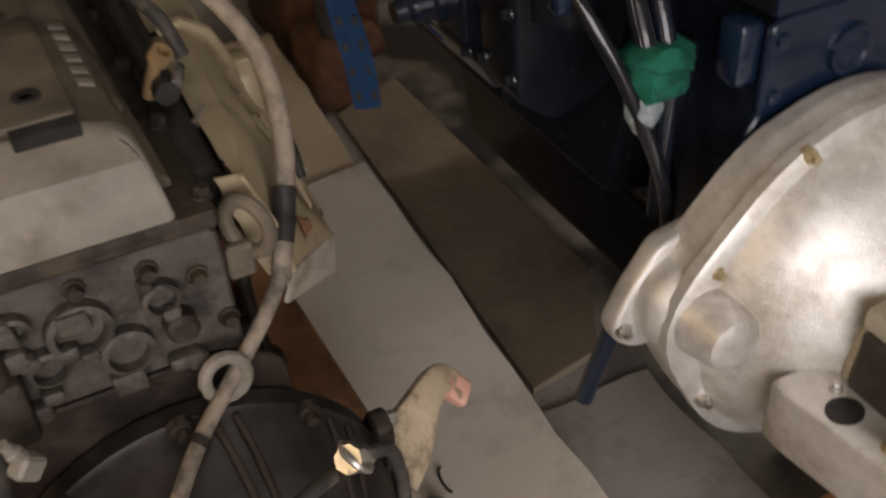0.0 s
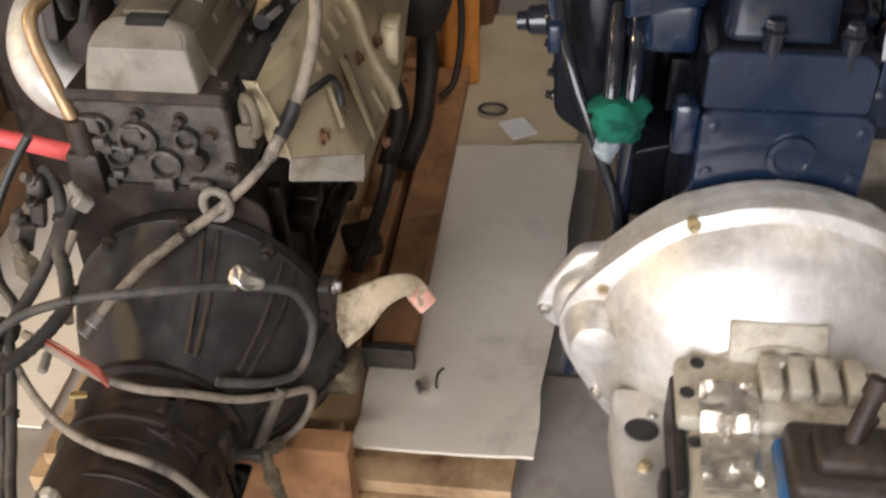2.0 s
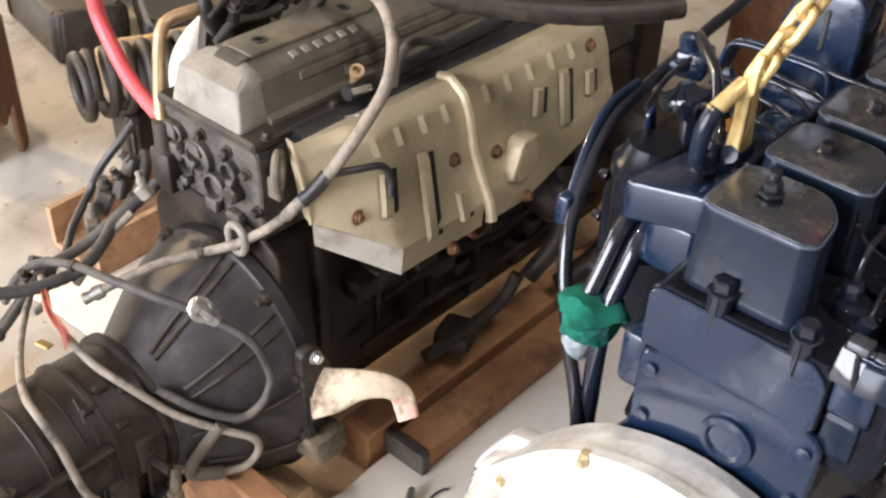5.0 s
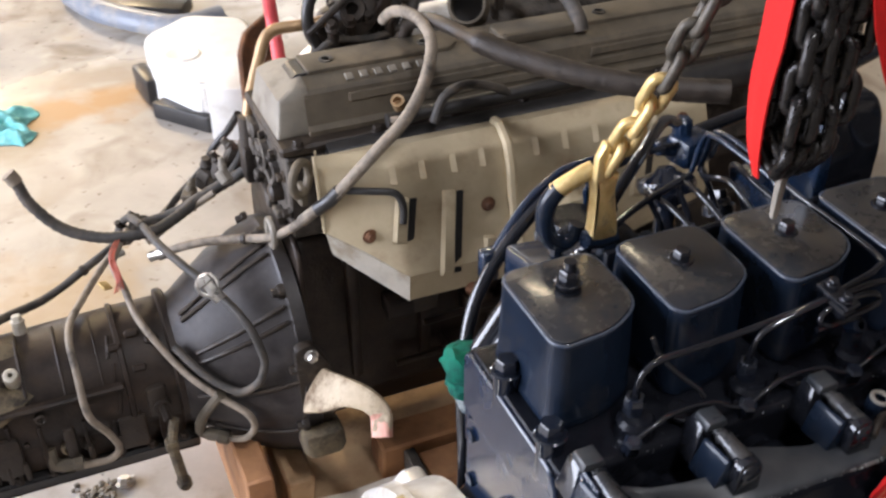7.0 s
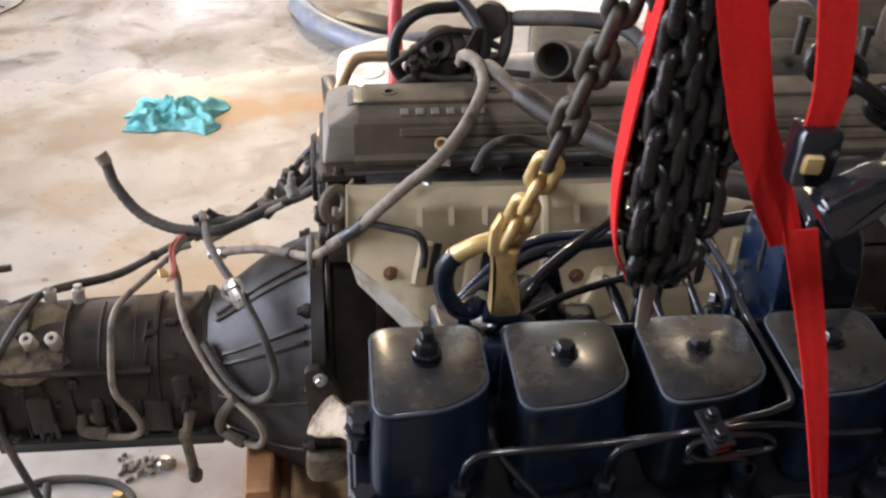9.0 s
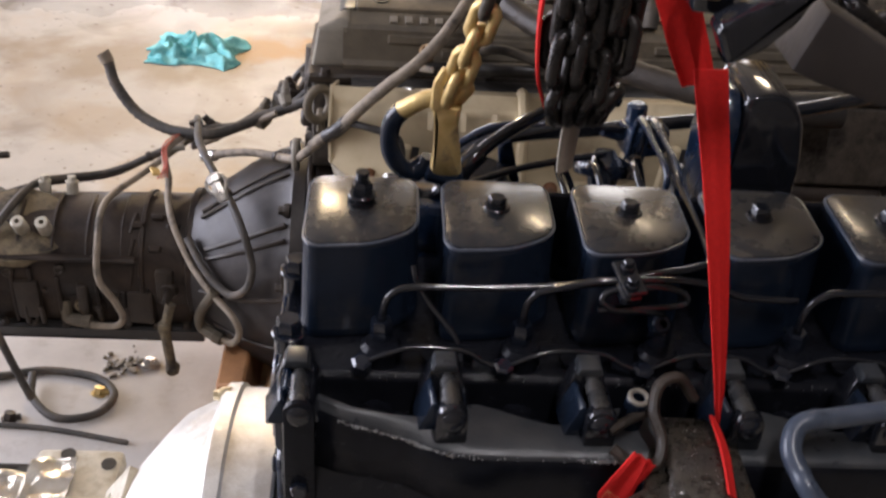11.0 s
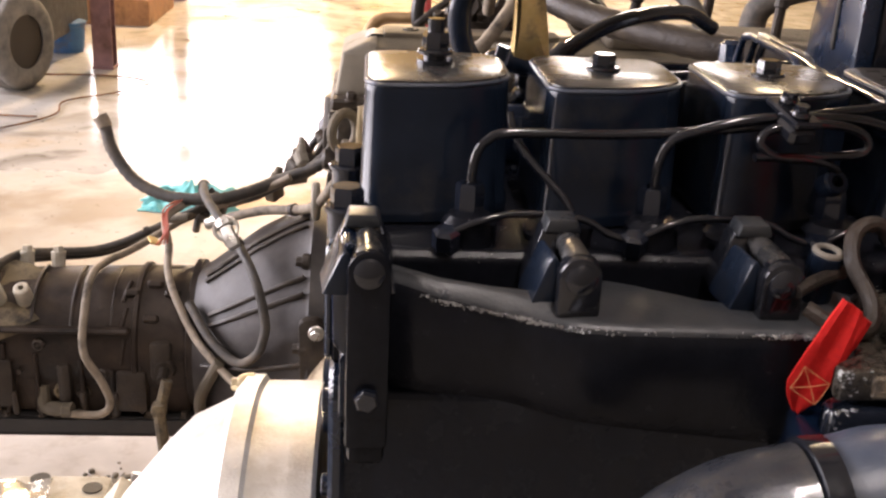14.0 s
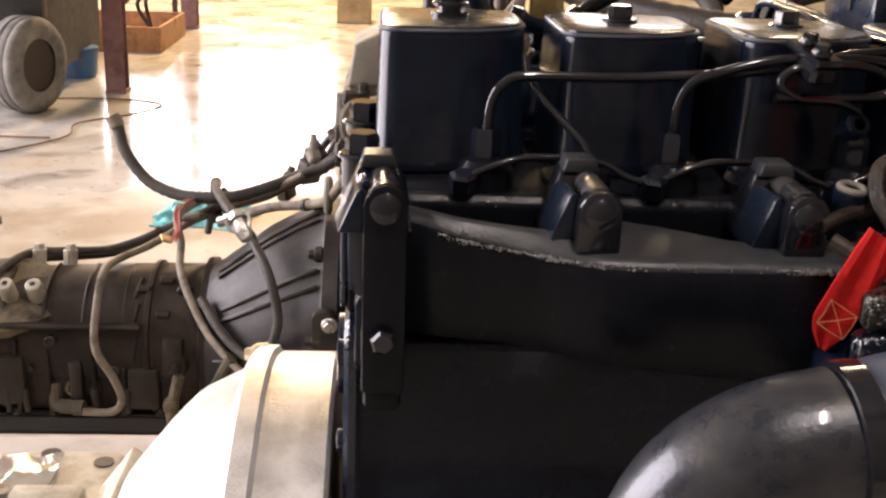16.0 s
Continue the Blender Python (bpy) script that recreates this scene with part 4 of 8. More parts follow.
part("compressor_housing", t, SLATE, E, "dull slate blue compressor housing")
t = tube(B(), [(0.46, -0.18, 0.78), (0.383, -0.19, 0.773), (0.364, -0.195, 0.775), (0.35, -0.2, 0.771), (0.343, -0.215, 0.762), (0.347, -0.23, 0.753), (0.353, -0.245, 0.746), (0.377, -0.26, 0.721)], 0.0085, 14)
part("oil_pipe", t, SLATE, E, "slate blue oil feed pipe")

# intake side
t = prism(B(), rounded([(0.074, 0.66), (0.074, 0.752), (0.118, 0.758), (0.165, 0.74), (0.165, 0.67)], 0.012), "x", 0.10, 0.66, 0.004, 2)
for k in range(6):
    bolt(t, (0.14 + 0.1 * k, 0.145, 0.750), (0, 0.2, 1), 0.008, 0.008)
part("intake_cover", t, BLUE, E, "blue intake cover with bolts along its edge")
t = prism(B(), rounded([(0.016, 0.166), (0.022, 0.066), (0.100, 0.066), (0.122, 0.144), (0.075, 0.156)], 0.012), "z", 0.752, 0.800, 0.005, 2)
for v in t.verts:
    v.co.z -= 0.18 * (v.co.y - 0.066)
bracket = part("lifting_bracket", t, BLUE, E, "thick blue lifting bracket")
part("lifting_eye", tube(B(), [(0.060 + 0.018 * math.cos(a), 0.098, 0.812 + 0.020 * math.sin(a)) for a in (2 * math.pi * i / 16 for i in range(16))], 0.0070, 10, 0, True), BLUE_DARK, bracket)
t = prism(B(), rounded([(0.020, 0.135), (0.020, 0.072), (0.100, 0.072), (0.100, 0.15)], 0.012), "z", 0.690, 0.752, 0.005, 2)
part("thermostat_housing", t, BLUE, E, "blue housing at the rear corner")
t = lathe(B(), [(0, 0.034), (0.004, 0.040), (0.10, 0.040), (0.108, 0.036), (0.110, 0.046), (0.125, 0.046), (0.130, 0.040), (0.150, 0.030)], (0.120, 0.190, 0.625), (0, 0, 1), 28)
box(t, (0.10, 0.12, 0.735), (0.15, 0.17, 0.755), 0.005)
part("filter_canister", t, BLUE_CAST, E, "gloss blue black filter canister")
# injection pump on the far flank, with its unions, lines and governor
t = prism(B(), rounded([(0.120, 0.500), (0.105, 0.560), (0.118, 0.655), (0.215, 0.668), (0.240, 0.645), (0.244, 0.540), (0.225, 0.500)], 0.012), "x", 0.205, 0.470, 0.005, 2)
fip = part("injection_pump", t, BLUE_DARK, E, "glossy blue black inline injection pump")
part("governor_case", prism(B(), rounded([(0.110, 0.520), (0.112, 0.690), (0.150, 0.735), (0.225, 0.735), (0.252, 0.690), (0.245, 0.530), (0.190, 0.490)], 0.018), "x", 0.120, 0.203, 0.007, 3), BLUE_CAST, fip, "blue black governor case with bolted cover")
part("drive_flange", lathe(B(), [(0, 0.058), (0.020, 0.060), (0.024, 0.052), (0.060, 0.048)], (0.470, 0.180, 0.585), (1, 0, 0), 26), BLUE_DARK, fip)
for z, y in ((0.700, 0.252), (0.560, 0.250), (0.640, 0.254)):
    for x in (0.128, 0.190):
        part("case_bolt", bolt(B(), (x, y - 0.003, z), (0, 1, 0.1), 0.0060, 0.008), BLACK_GLOSS, fip)
for k in range(6):
    x = 0.232 + 0.038 * k
    t = lathe(B(), [(0, 0.0125), (0.016, 0.0125), (0.018, 0.0095), (0.036, 0.0090), (0.038, 0.0110), (0.048, 0.0105)], (x, 0.180, 0.664), (0, 0.05, 1), 8)
    part("delivery_union", t, BLUE_DARK, fip)
    part("fuel_line", tube(B(), [(x, 0.183, 0.708), (x, 0.184, 0.735), (x - 0.012, 0.195 + 0.006 * (k % 3), 0.765 + 0.010 * (k % 3)), (x - 0.03, 0.180, 0.795 + 0.008 * (k % 2)), (x - 0.035, 0.130, 0.805 + 0.006 * (k % 3)), (x - 0.03, 0.085, 0.795), (x - 0.03, 0.072, 0.770)], 0.0036, 10), BLACK_GLOSS, E, "", 60)
for k in range(5):
    part("side_bolt", bolt(B(), (0.235 + 0.050 * k, 0.243, 0.545 + 0.09 * (k % 2)), (0, 1, 0), 0.0058, 0.007), BLACK_GLOSS, fip)
part("side_cover", box(B(), (0.235, 0.242, 0.555), (0.435, 0.2495, 0.630), 0.003, 1), BLUE_DARK, fip)
lift = part("lift_pump", lathe(B(), [(0, 0.030), (0.012, 0.031), (0.016, 0.024), (0.040, 0.022), (0.046, 0.015), (0.060, 0.014)], (0.300, 0.2495, 0.590), (0, 1, -0.1), 22), BLUE_DARK, fip, "blue black lift pump")
part("primer_knob", lathe(B(), [(0, 0.012), (0.008, 0.014), (0.022, 0.014), (0.026, 0.010)], (0.335, 0.262, 0.610), (0.3, 0.3, 1), 14), BLACK_GLOSS, lift)
cap = part("boost_capsule", lathe(B(), [(0, 0.016), (0.014, 0.018), (0.018, 0.034), (0.026, 0.036), (0.032, 0.034), (0.040, 0.014), (0.046, 0.010)], (0.265, 0.225, 0.735), (0.05, 0.35, 1), 22), BLUE_DARK, fip, "round boost capsule on the pump")
part("capsule_neck", tube(B(), [(0.250, 0.205, 0.668), (0.258, 0.216, 0.705), (0.264, 0.224, 0.737)], 0.013, 12), BLUE_DARK, cap)
part("control_lever", prism(B(), rounded([(0.150, 0.735), (0.142, 0.790), (0.156, 0.800), (0.172, 0.740)], 0.006), "y", 0.215, 0.222, 0.002, 1), BLUE, fip, "bright blue control lever")
part("lever_rod", tube(B(), [(0.149, 0.225, 0.794), (0.215, 0.240, 0.802), (0.290, 0.250, 0.800)], 0.0038, 8), BLACK_GLOSS, fip)
t = box(B(), (0.285, 0.235, 0.770), (0.335, 0.275, 0.806), 0.007, 2, (0, 0, 12))
lathe(t, [(0, 0.012), (0.018, 0.012), (0.022, 0.008)], (0.300, 0.262, 0.804), (0, 0.1, 1), 10)
lathe(t, [(0, 0.009), (0.020, 0.009), (0.024, 0.006)], (0.285, 0.256, 0.790), (-1, 0.1, 0.2), 10)
part("shutdown_valve", t, BLUE, fip, "blue shutdown valve")
for k, (x, y, z, r) in enumerate(((0.375, 0.262, 0.700, 0.020), (0.425, 0.250, 0.735, 0.016), (0.350, 0.225, 0.730, 0.017))):
    part("banjo_bolt", bolt(lathe(B(), [(0, r), (0.012, r), (0.016, r * 0.7)], (x, y, z - 0.03), (0.1, 0.5, 1), 14), (x + 0.001, y + 0.008, z - 0.014), (0.1, 0.5, 1), r * 0.55, 0.010), (BLUE_DARK, BLUE, BLACK_GLOSS)[k], fip)
part("pump_shelf", box(B(), (0.215, 0.060, 0.470), (0.520, 0.210, 0.500), 0.006, 2), BLUE_CAST, E)
part("flank_cover", prism(B(), rounded([(0.076, 0.380), (0.076, 0.520), (0.130, 0.505), (0.150, 0.400)], 0.012), "x", 0.08, 0.66, 0.005, 2), BLUE_CAST, E, "dark side cover under the pump")
line("coolant_pipe", [(0.072, 0.168, 0.725), (0.040, 0.170, 0.705), (0.012, 0.171, 0.665), (-0.010, 0.173, 0.625), (-0.016, 0.176, 0.585), (-0.016, 0.176, 0.560)], 0.0115, BLACK_GLOSS, E, "glossy black pipe", 14)
line("coolant_pipe", [(0.072, 0.142, 0.725), (0.040, 0.144, 0.705), (0.012, 0.145, 0.665), (-0.008, 0.147, 0.625), (-0.014, 0.147, 0.585), (-0.016, 0.146, 0.43)], 0.0112, BLUE_DARK, E, "gloss blue black pipe", 14)
part("side_lug", box(B(), (-0.058, 0.066, 0.590), (-0.020, 0.098, 0.662), 0.009, 2), BLUE, E)
t = prism(B(), rounded([(0.068, 0.770), (0.168, 0.770), (0.168, 0.865), (0.150, 0.905), (0.118, 0.926), (0.085, 0.926), (0.068, 0.905)], 0.016, 5), "x", 0.333, 0.349, 0.004, 2)
box(t, (0.33, 0.065, 0.755), (0.42, 0.20, 0.790), 0.008)
part("intake_flange", t, BLUE, E, "upright blue intake flange with round corners")
t = prism(B(), rounded([(0.3495, 0.790), (0.3495, 0.928), (0.392, 0.930), (0.410, 0.905), (0.418, 0.860), (0.418, 0.790)], 0.014, 5), "y", 0.072, 0.160, 0.007, 3)
part("intake_horn", t, BLACK_GLOSS, E, "gloss black square-shouldered intake elbow")
part("flange_slot", box(B(), (0.3305, 0.108, 0.845), (0.3335, 0.114, 0.895), 0.001, 1), PLASTIC, E)
# Plate added to keep the gaps between the covers dark.
part("gap_plate", box(B(), (0.075, 0.056, 0.745), (0.62, 0.066, 0.824), 0.004, 2), BLUE_CAST, E, "added black plate closing the gaps behind the valve covers")
t = box(B(), (0.075, 0.085, 0.780), (0.205, 0.112, 0.788), 0.002, 1)
lathe(t, [(0, 0.012), (0.016, 0.012), (0.020, 0.009)], (0.105, 0.100, 0.787), (0, 0, 1), 6)
lathe(t, [(0, 0.010), (0.012, 0.010), (0.015, 0.008)], (0.150, 0.098, 0.787), (0, 0, 1), 6)
part("rail_bracket", t, BLUE_TOP, E, "flat grey blue bracket strip with bolts")
line("heater_pipe", [(0.088, 0.108, 0.806), (0.100, 0.112, 0.823), (0.130, 0.130, 0.843), (0.172, 0.160, 0.856), (0.235, 0.215, 0.856), (0.270, 0.235, 0.840)], 0.0068, BLACK_GLOSS, E, "gloss black pipe over the intake side", 14)
part("pipe_joint", tube(B(), [(0.086, 0.107, 0.802), (0.100, 0.112, 0.822), (0.114, 0.121, 0.833)], 0.0105, 12), BLACK_GLOSS, E)
line("thin_rod", [(0.10, 0.11, 0.800), (0.16, 0.14, 0.806), (0.25, 0.17, 0.810)], 0.004, BLACK_GLOSS, E)

# silver bell housing and gearbox
def bell_loop(r, cy=-0.035, cz=0.355):
    """One section of the bell: round below, flattened at the crown, with the starter bulge on one side."""
    out = []
    for i in range(48):
        a = 2 * math.pi * i / 48
        y, z = math.sin(a), math.cos(a)
        k = 1.0
        if z > 0.9:
            k = 0.985
        bulge = 0.5 + 0.5 * math.cos(math.pi * min(1.0, abs(((math.degrees(a) - 82 + 180) % 360) - 180) / 34))
        out.append((cy + y * r * k + (0.026 if r > 0.215 else 0.0) * bulge, cz + z * r * k))
    return out


t = B()
loops = []
for x, r in ((-0.076, 0.222), (-0.079, 0.226), (-0.125, 0.226), (-0.128, 0.231), (-0.142, 0.231), (-0.146, 0.226), (-0.150, 0.214), (-0.170, 0.204), (-0.186, 0.196), (-0.205, 0.176), (-0.232, 0.142), (-0.258, 0.105), (-0.275, 0.098)):
    loops.append([t.verts.new((x, y, z)) for y, z in bell_loop(r)])
for a, b in zip(loops, loops[1:]):
    for i in range(48):
        t.faces.new((a[i], a[(i + 1) % 48], b[(i + 1) % 48], b[i]))
t.faces.new(loops[0])
t.faces.new(loops[-1][::-1])
bell = part("bell_housing", t, ALU, E, "bare cast aluminium bell housing", 32)
for a in (27.6, 66):
    y, z = -0.035 + 0.222 * math.sin(radians(a)), 0.355 + 0.222 * math.cos(radians(a))
    t = bolt(lathe(B(), [(0, 0.010), (0.010, 0.009)], (-0.137, y, z), (-1, 0, 0), 14), (-0.147, y, z), (-1, 0, 0), 0.0058, 0.006)
    part("bell_bolt", t, BRASSY, bell, "yellow plated bolt")
t = lathe(B(), [(0, 0.062), (0.030, 0.061), (0.042, 0.057), (0.048, 0.050), (0.052, 0.047), (0.098, 0.036), (0.108, 0.031), (0.112, 0.022)], (-0.085, 0.168, 0.383), (-1, 0.04, 0.02), 32)
pocket = part("starter_pocket", t, ALU, bell, "rounded starter motor pocket")
t = prism(B(), rounded([(0.200, 0.456), (0.236, 0.402), (0.254, 0.364), (0.247, 0.342), (0.222, 0.322), (0.120, 0.310), (0.120, 0.470)], 0.012, 5), "x", -0.094, -0.066, 0.006, 3)
part("pocket_flange", t, ALU, bell, "cast corner flange of the starter pocket")
t = prism(B(), rounded([(0.120, 0.400), (0.170, 0.300), (0.172, 0.262), (0.160, 0.235), (0.120, 0.235)], 0.014, 4), "x", -0.150, -0.090, 0.006, 3)
part("pocket_web", t, ALU, bell)
for x, y, z in ((-0.094, 0.240, 0.358), (-0.150, 0.163, 0.262)):
    part("pocket_bolt", bolt(lathe(B(), [(0, 0.010), (0.006, 0.009)], (x + 0.002, y, z), (-1, 0, 0), 12), (x - 0.004, y, z), (-1, 0, 0), 0.0055, 0.006), STEEL, pocket)
part("bell_seam", lathe(B(), [(0, 0.112), (0.003, 0.116), (0.010, 0.116), (0.012, 0.110)], (-0.252, -0.035, 0.355), (-1, 0, 0), 40), ALU_DULL, bell, "yellowed seam flange")

gearbox = part("gearbox_case", box(box(B(), (-0.64, -0.145, 0.17), (-0.262, 0.075, 0.43), 0.022, 3), (-0.36, -0.15, 0.425), (-0.262, 0.085, 0.452), 0.008, 2), ALU_DULL, E, "pale cast gearbox case")
for k in range(4):
    part("step_block", box(B(), (-0.328, -0.029 - 0.031 * k, 0.445), (-0.272, -0.007 - 0.031 * k, 0.472), 0.0030, 2), ALU_DULL, gearbox)
# low gusset with its oval hole; above it a plate coloured dark for the shaded side
t = prism(B(), rounded([(-0.44, 0.070), (-0.228, 0.070), (-0.222, 0.148), (-0.250, 0.150), (-0.310, 0.143), (-0.44, 0.126)], 0.010), "z", 0.27, 0.350, 0.006, 2)
part("side_lug", t, ALU, gearbox, "grey cast gusset with an oval hole")
t = lathe(B(), [(0, 0.018), (0.0015, 0.018)], (-0.293, 0.114, 0.3498), (0, 0, 1), 22)
for v in t.verts:
    v.co.y = 0.114 + (v.co.y - 0.114) * 1.15
part("oval_hole", t, PLASTIC, gearbox, "dark oval opening")
part("gusset_bolt", bolt(B(), (-0.350, 0.112, 0.350), (0, 0, 1), 0.0065, 0.007), BRASSY, gearbox)
part("gusset_bolt", bolt(B(), (-0.266, 0.100, 0.350), (0, 0, 1), 0.0055, 0.006), STEEL, gearbox)
part("shaded_side", box(B(), (-0.445, 0.0755, 0.348), (-0.268, 0.0880, 0.4255), 0.004, 1), GEARBOX, gearbox, "dark grey plate, shade painted on the side of the case")
for x, y, z in ((-0.377, 0.066, 0.4300), (-0.324, 0.074, 0.4520), (-0.276, 0.060, 0.4520)):
    part("lug_hole", lathe(B(), [(0, 0.0085), (0.0015, 0.0085)], (x, y, z), (0, 0, 1), 16), PLASTIC, gearbox, "dark open bolt hole")
# shiny film crumpled over the opening
t = B()
grid = []
for i in range(17):
    row = []
    for j in range(13):
        u, v = i / 16, j / 12
        x, y = -0.445 + 0.137 * u, -0.002 + 0.064 * v
        p = Vector((x * 38, y * 38, 2.0))
        z = (0.4545 if x > -0.362 else 0.4335) + 0.010 * max(0.0, 0.35 + noise.noise(p)) + 0.005 * abs(noise.noise(p * 2.3))
        row.append(t.verts.new((x + 0.004 * noise.noise(p + Vector((5, 0, 0))), y + 0.004 * noise.noise(p + Vector((0, 7, 0))), z)))
    grid.append(row)
for a, b in zip(grid, grid[1:]):
    for j in range(12):
        t.faces.new((a[j], b[j], b[j + 1], a[j + 1]))
ex = bmesh.ops.extrude_face_region(t, geom=t.faces[:])
bmesh.ops.translate(t, vec=(0, 0, -0.0015), verts=[v for v in ex["geom"] if isinstance(v, bmesh.types.BMVert)])
part("film_cover", t, FILM, gearbox, "shiny crumpled film over the opening", 20)
for x, y in ((-0.345, -0.12), (-0.28, -0.12)):
    part("case_hole", lathe(B(), [(0, 0.011), (0.0015, 0.011)], (x, y, 0.4525), (0, 0, 1), 16), PLASTIC, gearbox)
t = box(box(B(), (-0.47, -0.140, 0.43), (-0.372, -0.022, 0.478), 0.012, 3), (-0.450, -0.118, 0.470), (-0.392, -0.045, 0.497), 0.010, 3)
part("shift_tower", t, GREASE, gearbox, "black rubber covered shift tower")
part("shift_lever", lathe(B(), [(0, 0.011), (0.055, 0.010), (0.056, 0.013), (0.075, 0.012)], (-0.415, -0.082, 0.490), (0.35, -0.25, 0.9), 14), CASE, gearbox, "short steel shift lever stub")
part("case_flange", box(B(), (-0.50, -0.155, 0.30), (-0.488, 0.095, 0.44), 0.003, 1), ALU_DULL, gearbox)
part("side_cover", box(B(), (-0.60, 0.083, 0.21), (-0.37, 0.098, 0.38), 0.008), PLASTIC, gearbox, "black side cover")
for x in (-0.58, -0.30):
    lone("timber_block", wobble(box(B(), (x - 0.035, -0.15, 0.0), (x + 0.035, 0.09, 0.168), 0.004, 1), 0.001, 30), WOOD_DARK, "timber block standing under the silver gearbox", "timber")
line("drain_pipe", [(-0.030, 0.165, 0.36), (-0.010, 0.185, 0.29), (-0.004, 0.190, 0.248), (0.010, 0.198, 0.18), (0.019, 0.202, 0.132)], 0.0115, BLUE, E, "blue painted pipe end below the starter pocket", 14)
slope = Vector((-0.035, 0.0, -0.047)).normalized()
out = Vector((-0.8, 0.0, 0.6))
t = B()
mid = Vector((-0.2515, -0.032, 0.464))
corners = [mid + Vector((0, 0.055 * a, 0)) + slope * (0.027 * b) for a, b in ((-1, -1), (1, -1), (1, 1), (-1, 1))]
vs = [t.verts.new(c + out * 0.007) for c in corners] + [t.verts.new(c - out * 0.012) for c in corners]
t.faces.new(vs[:4])
t.faces.new(vs[4:][::-1])
for i in range(4):
    t.faces.new((vs[i], vs[(i + 1) % 4], vs[4 + (i + 1) % 4], vs[4 + i]))
bmesh.ops.bevel(t, geom=t.edges[:], offset=0.002, segments=2, affect="EDGES", profile=0.5)
part("vent_cover", t, ALU_DULL, bell, "flat yellowed vent cover")
part("tower_collar", box(B(), (-0.485, -0.155, 0.428), (-0.375, -0.015, 0.448), 0.006), BLUE_CRATE, gearbox, "blue plastic collar round the shift tower")

# ---- the old brown engine with its automatic gearbox ----
old_engine = thing("old_engine", (0.2, 0.70, 0.0), "dusty brown six-cylinder engine with automatic gearbox, lying on timber", "engine")
O = old_engine
XE = 0.86

# valve cover: sloping rear end, raised top plate, side flutes
t = B()
sec_low = [(0.664, 0.668), (0.664, 0.677), (0.672, 0.683), (0.677, 0.700), (0.684, 0.726), (0.689, 0.732), (0.713, 0.741), (0.782, 0.741), (0.801, 0.732), (0.808, 0.724), (0.815, 0.690), (0.824, 0.677), (0.824, 0.668)]
loops = []
for x, k in ((-0.046, 1.0), (-0.030, 1.0), (XE - 0.03, 1.0), (XE, 0.6)):
    loops.append([t.verts.new((x, 0.747 + (y - 0.747) * (0.97 if k < 1 else 1.0), 0.668 + (min(z, 0.668 + 0.079 * max(k, 0.01)) - 0.668))) for y, z in sec_low])
n = len(sec_low)
for a, b in zip(loops, loops[1:]):
    for i in range(n):
        t.faces.new((a[i], a[(i + 1) % n], b[(i + 1) % n], b[i]))
t.faces.new(loops[0][::-1])
t.faces.new(loops[-1])
cover = part("valve_cover", t, DUSTY, O, "dusty cast alloy valve cover with raised lettering bars", 22)
for x0, x1 in ((-0.030, 0.195), (0.43, 0.80)):
    part("top_plate", prism(B(), rounded([(x0, 0.717), (x1, 0.717), (x1 + 0.02, 0.735), (x1 + 0.02, 0.779), (x0, 0.779)], 0.006), "z", 0.738, 0.7475, 0.0025, 2), DUSTY, cover, "flat dark grey top plate")
part("top_box", prism(B(), rounded([(0.275, 0.700), (0.415, 0.700), (0.415, 0.755), (0.275, 0.755)], 0.012), "z", 0.738, 0.756, 0.006, 2), DUSTY, cover, "dusty raised box on the cover")
t = prism(B(), rounded([(0.6720, 0.666), (0.6782, 0.700), (0.6843, 0.727), (0.6914, 0.735), (0.7160, 0.743), (0.7848, 0.743), (0.8050, 0.734), (0.8138, 0.700), (0.8200, 0.666)], 0.008), "x", -0.093, -0.036, 0.005, 3)
bmesh.ops.bisect_plane(t, geom=t.verts[:] + t.edges[:] + t.faces[:], plane_co=(0, 0, 0.724), plane_no=(0, 0, 1))
for v in t.verts:
    if v.co.x < -0.070:
        v.co.x += (v.co.z - 0.669) * 0.16 + max(0.0, v.co.z - 0.724) * 1.9
part("cover_end", t, DUSTY_LIGHT, cover, "rubbed pale end of the cover")
part("breather_slot", prism(B(), [(-0.0560, 0.7370), (-0.0450, 0.7452), (-0.030, 0.7452), (-0.030, 0.735), (-0.054, 0.732)], "y", 0.718, 0.768, 0.0010, 1), PLASTIC, cover, "dark slot before the top plate")
part("slot_lip", prism(B(), [(-0.0740, 0.7262), (-0.0565, 0.7372), (-0.054, 0.7330), (-0.071, 0.722)], "y", 0.720, 0.766, 0.0006, 1), DUSTY_LIGHT, cover)
for x in (0.008, 0.165, 0.47, 0.70):
    t = lathe(B(), [(0, 0.011), (0.003, 0.011), (0.003, 0.006), (0.001, 0.006)], (x, 0.746, 0.7465), (0, 0, 1), 18)
    part("cover_grommet", t, PLASTIC, cover)
for i in range(6):
    x = 0.022 + 0.0225 * i
    part("raised_letter_bar", box(B(), (x, 0.692, 0.7358), (x + 0.012, 0.706, 0.7392), 0.001, 1, (18.5, 0, 0)), DUSTY_LIGHT, cover)
for x0, x1, y, z in ((0.02, 0.36, 0.6805, 0.7135), (0.42, 0.80, 0.6805, 0.7135), (0.10, 0.80, 0.6758, 0.6955)):
    part("side_flute", box(B(), (x0, y - 0.007, z - 0.003), (x1, y + 0.007, z + 0.003), 0.002, 1, (73, 0, 0)), DUSTY, cover)
t = box(B(), (-0.098, 0.642, 0.654), (XE, 0.848, 0.670), 0.004, 1)
part("cover_rail", t, GREASE, O)
for k in range(8):
    part("rail_bolt", bolt(B(), (-0.07 + 0.12 * k, 0.648, 0.668), (0, -0.2, 1), 0.007, 0.008), GREASE, O)

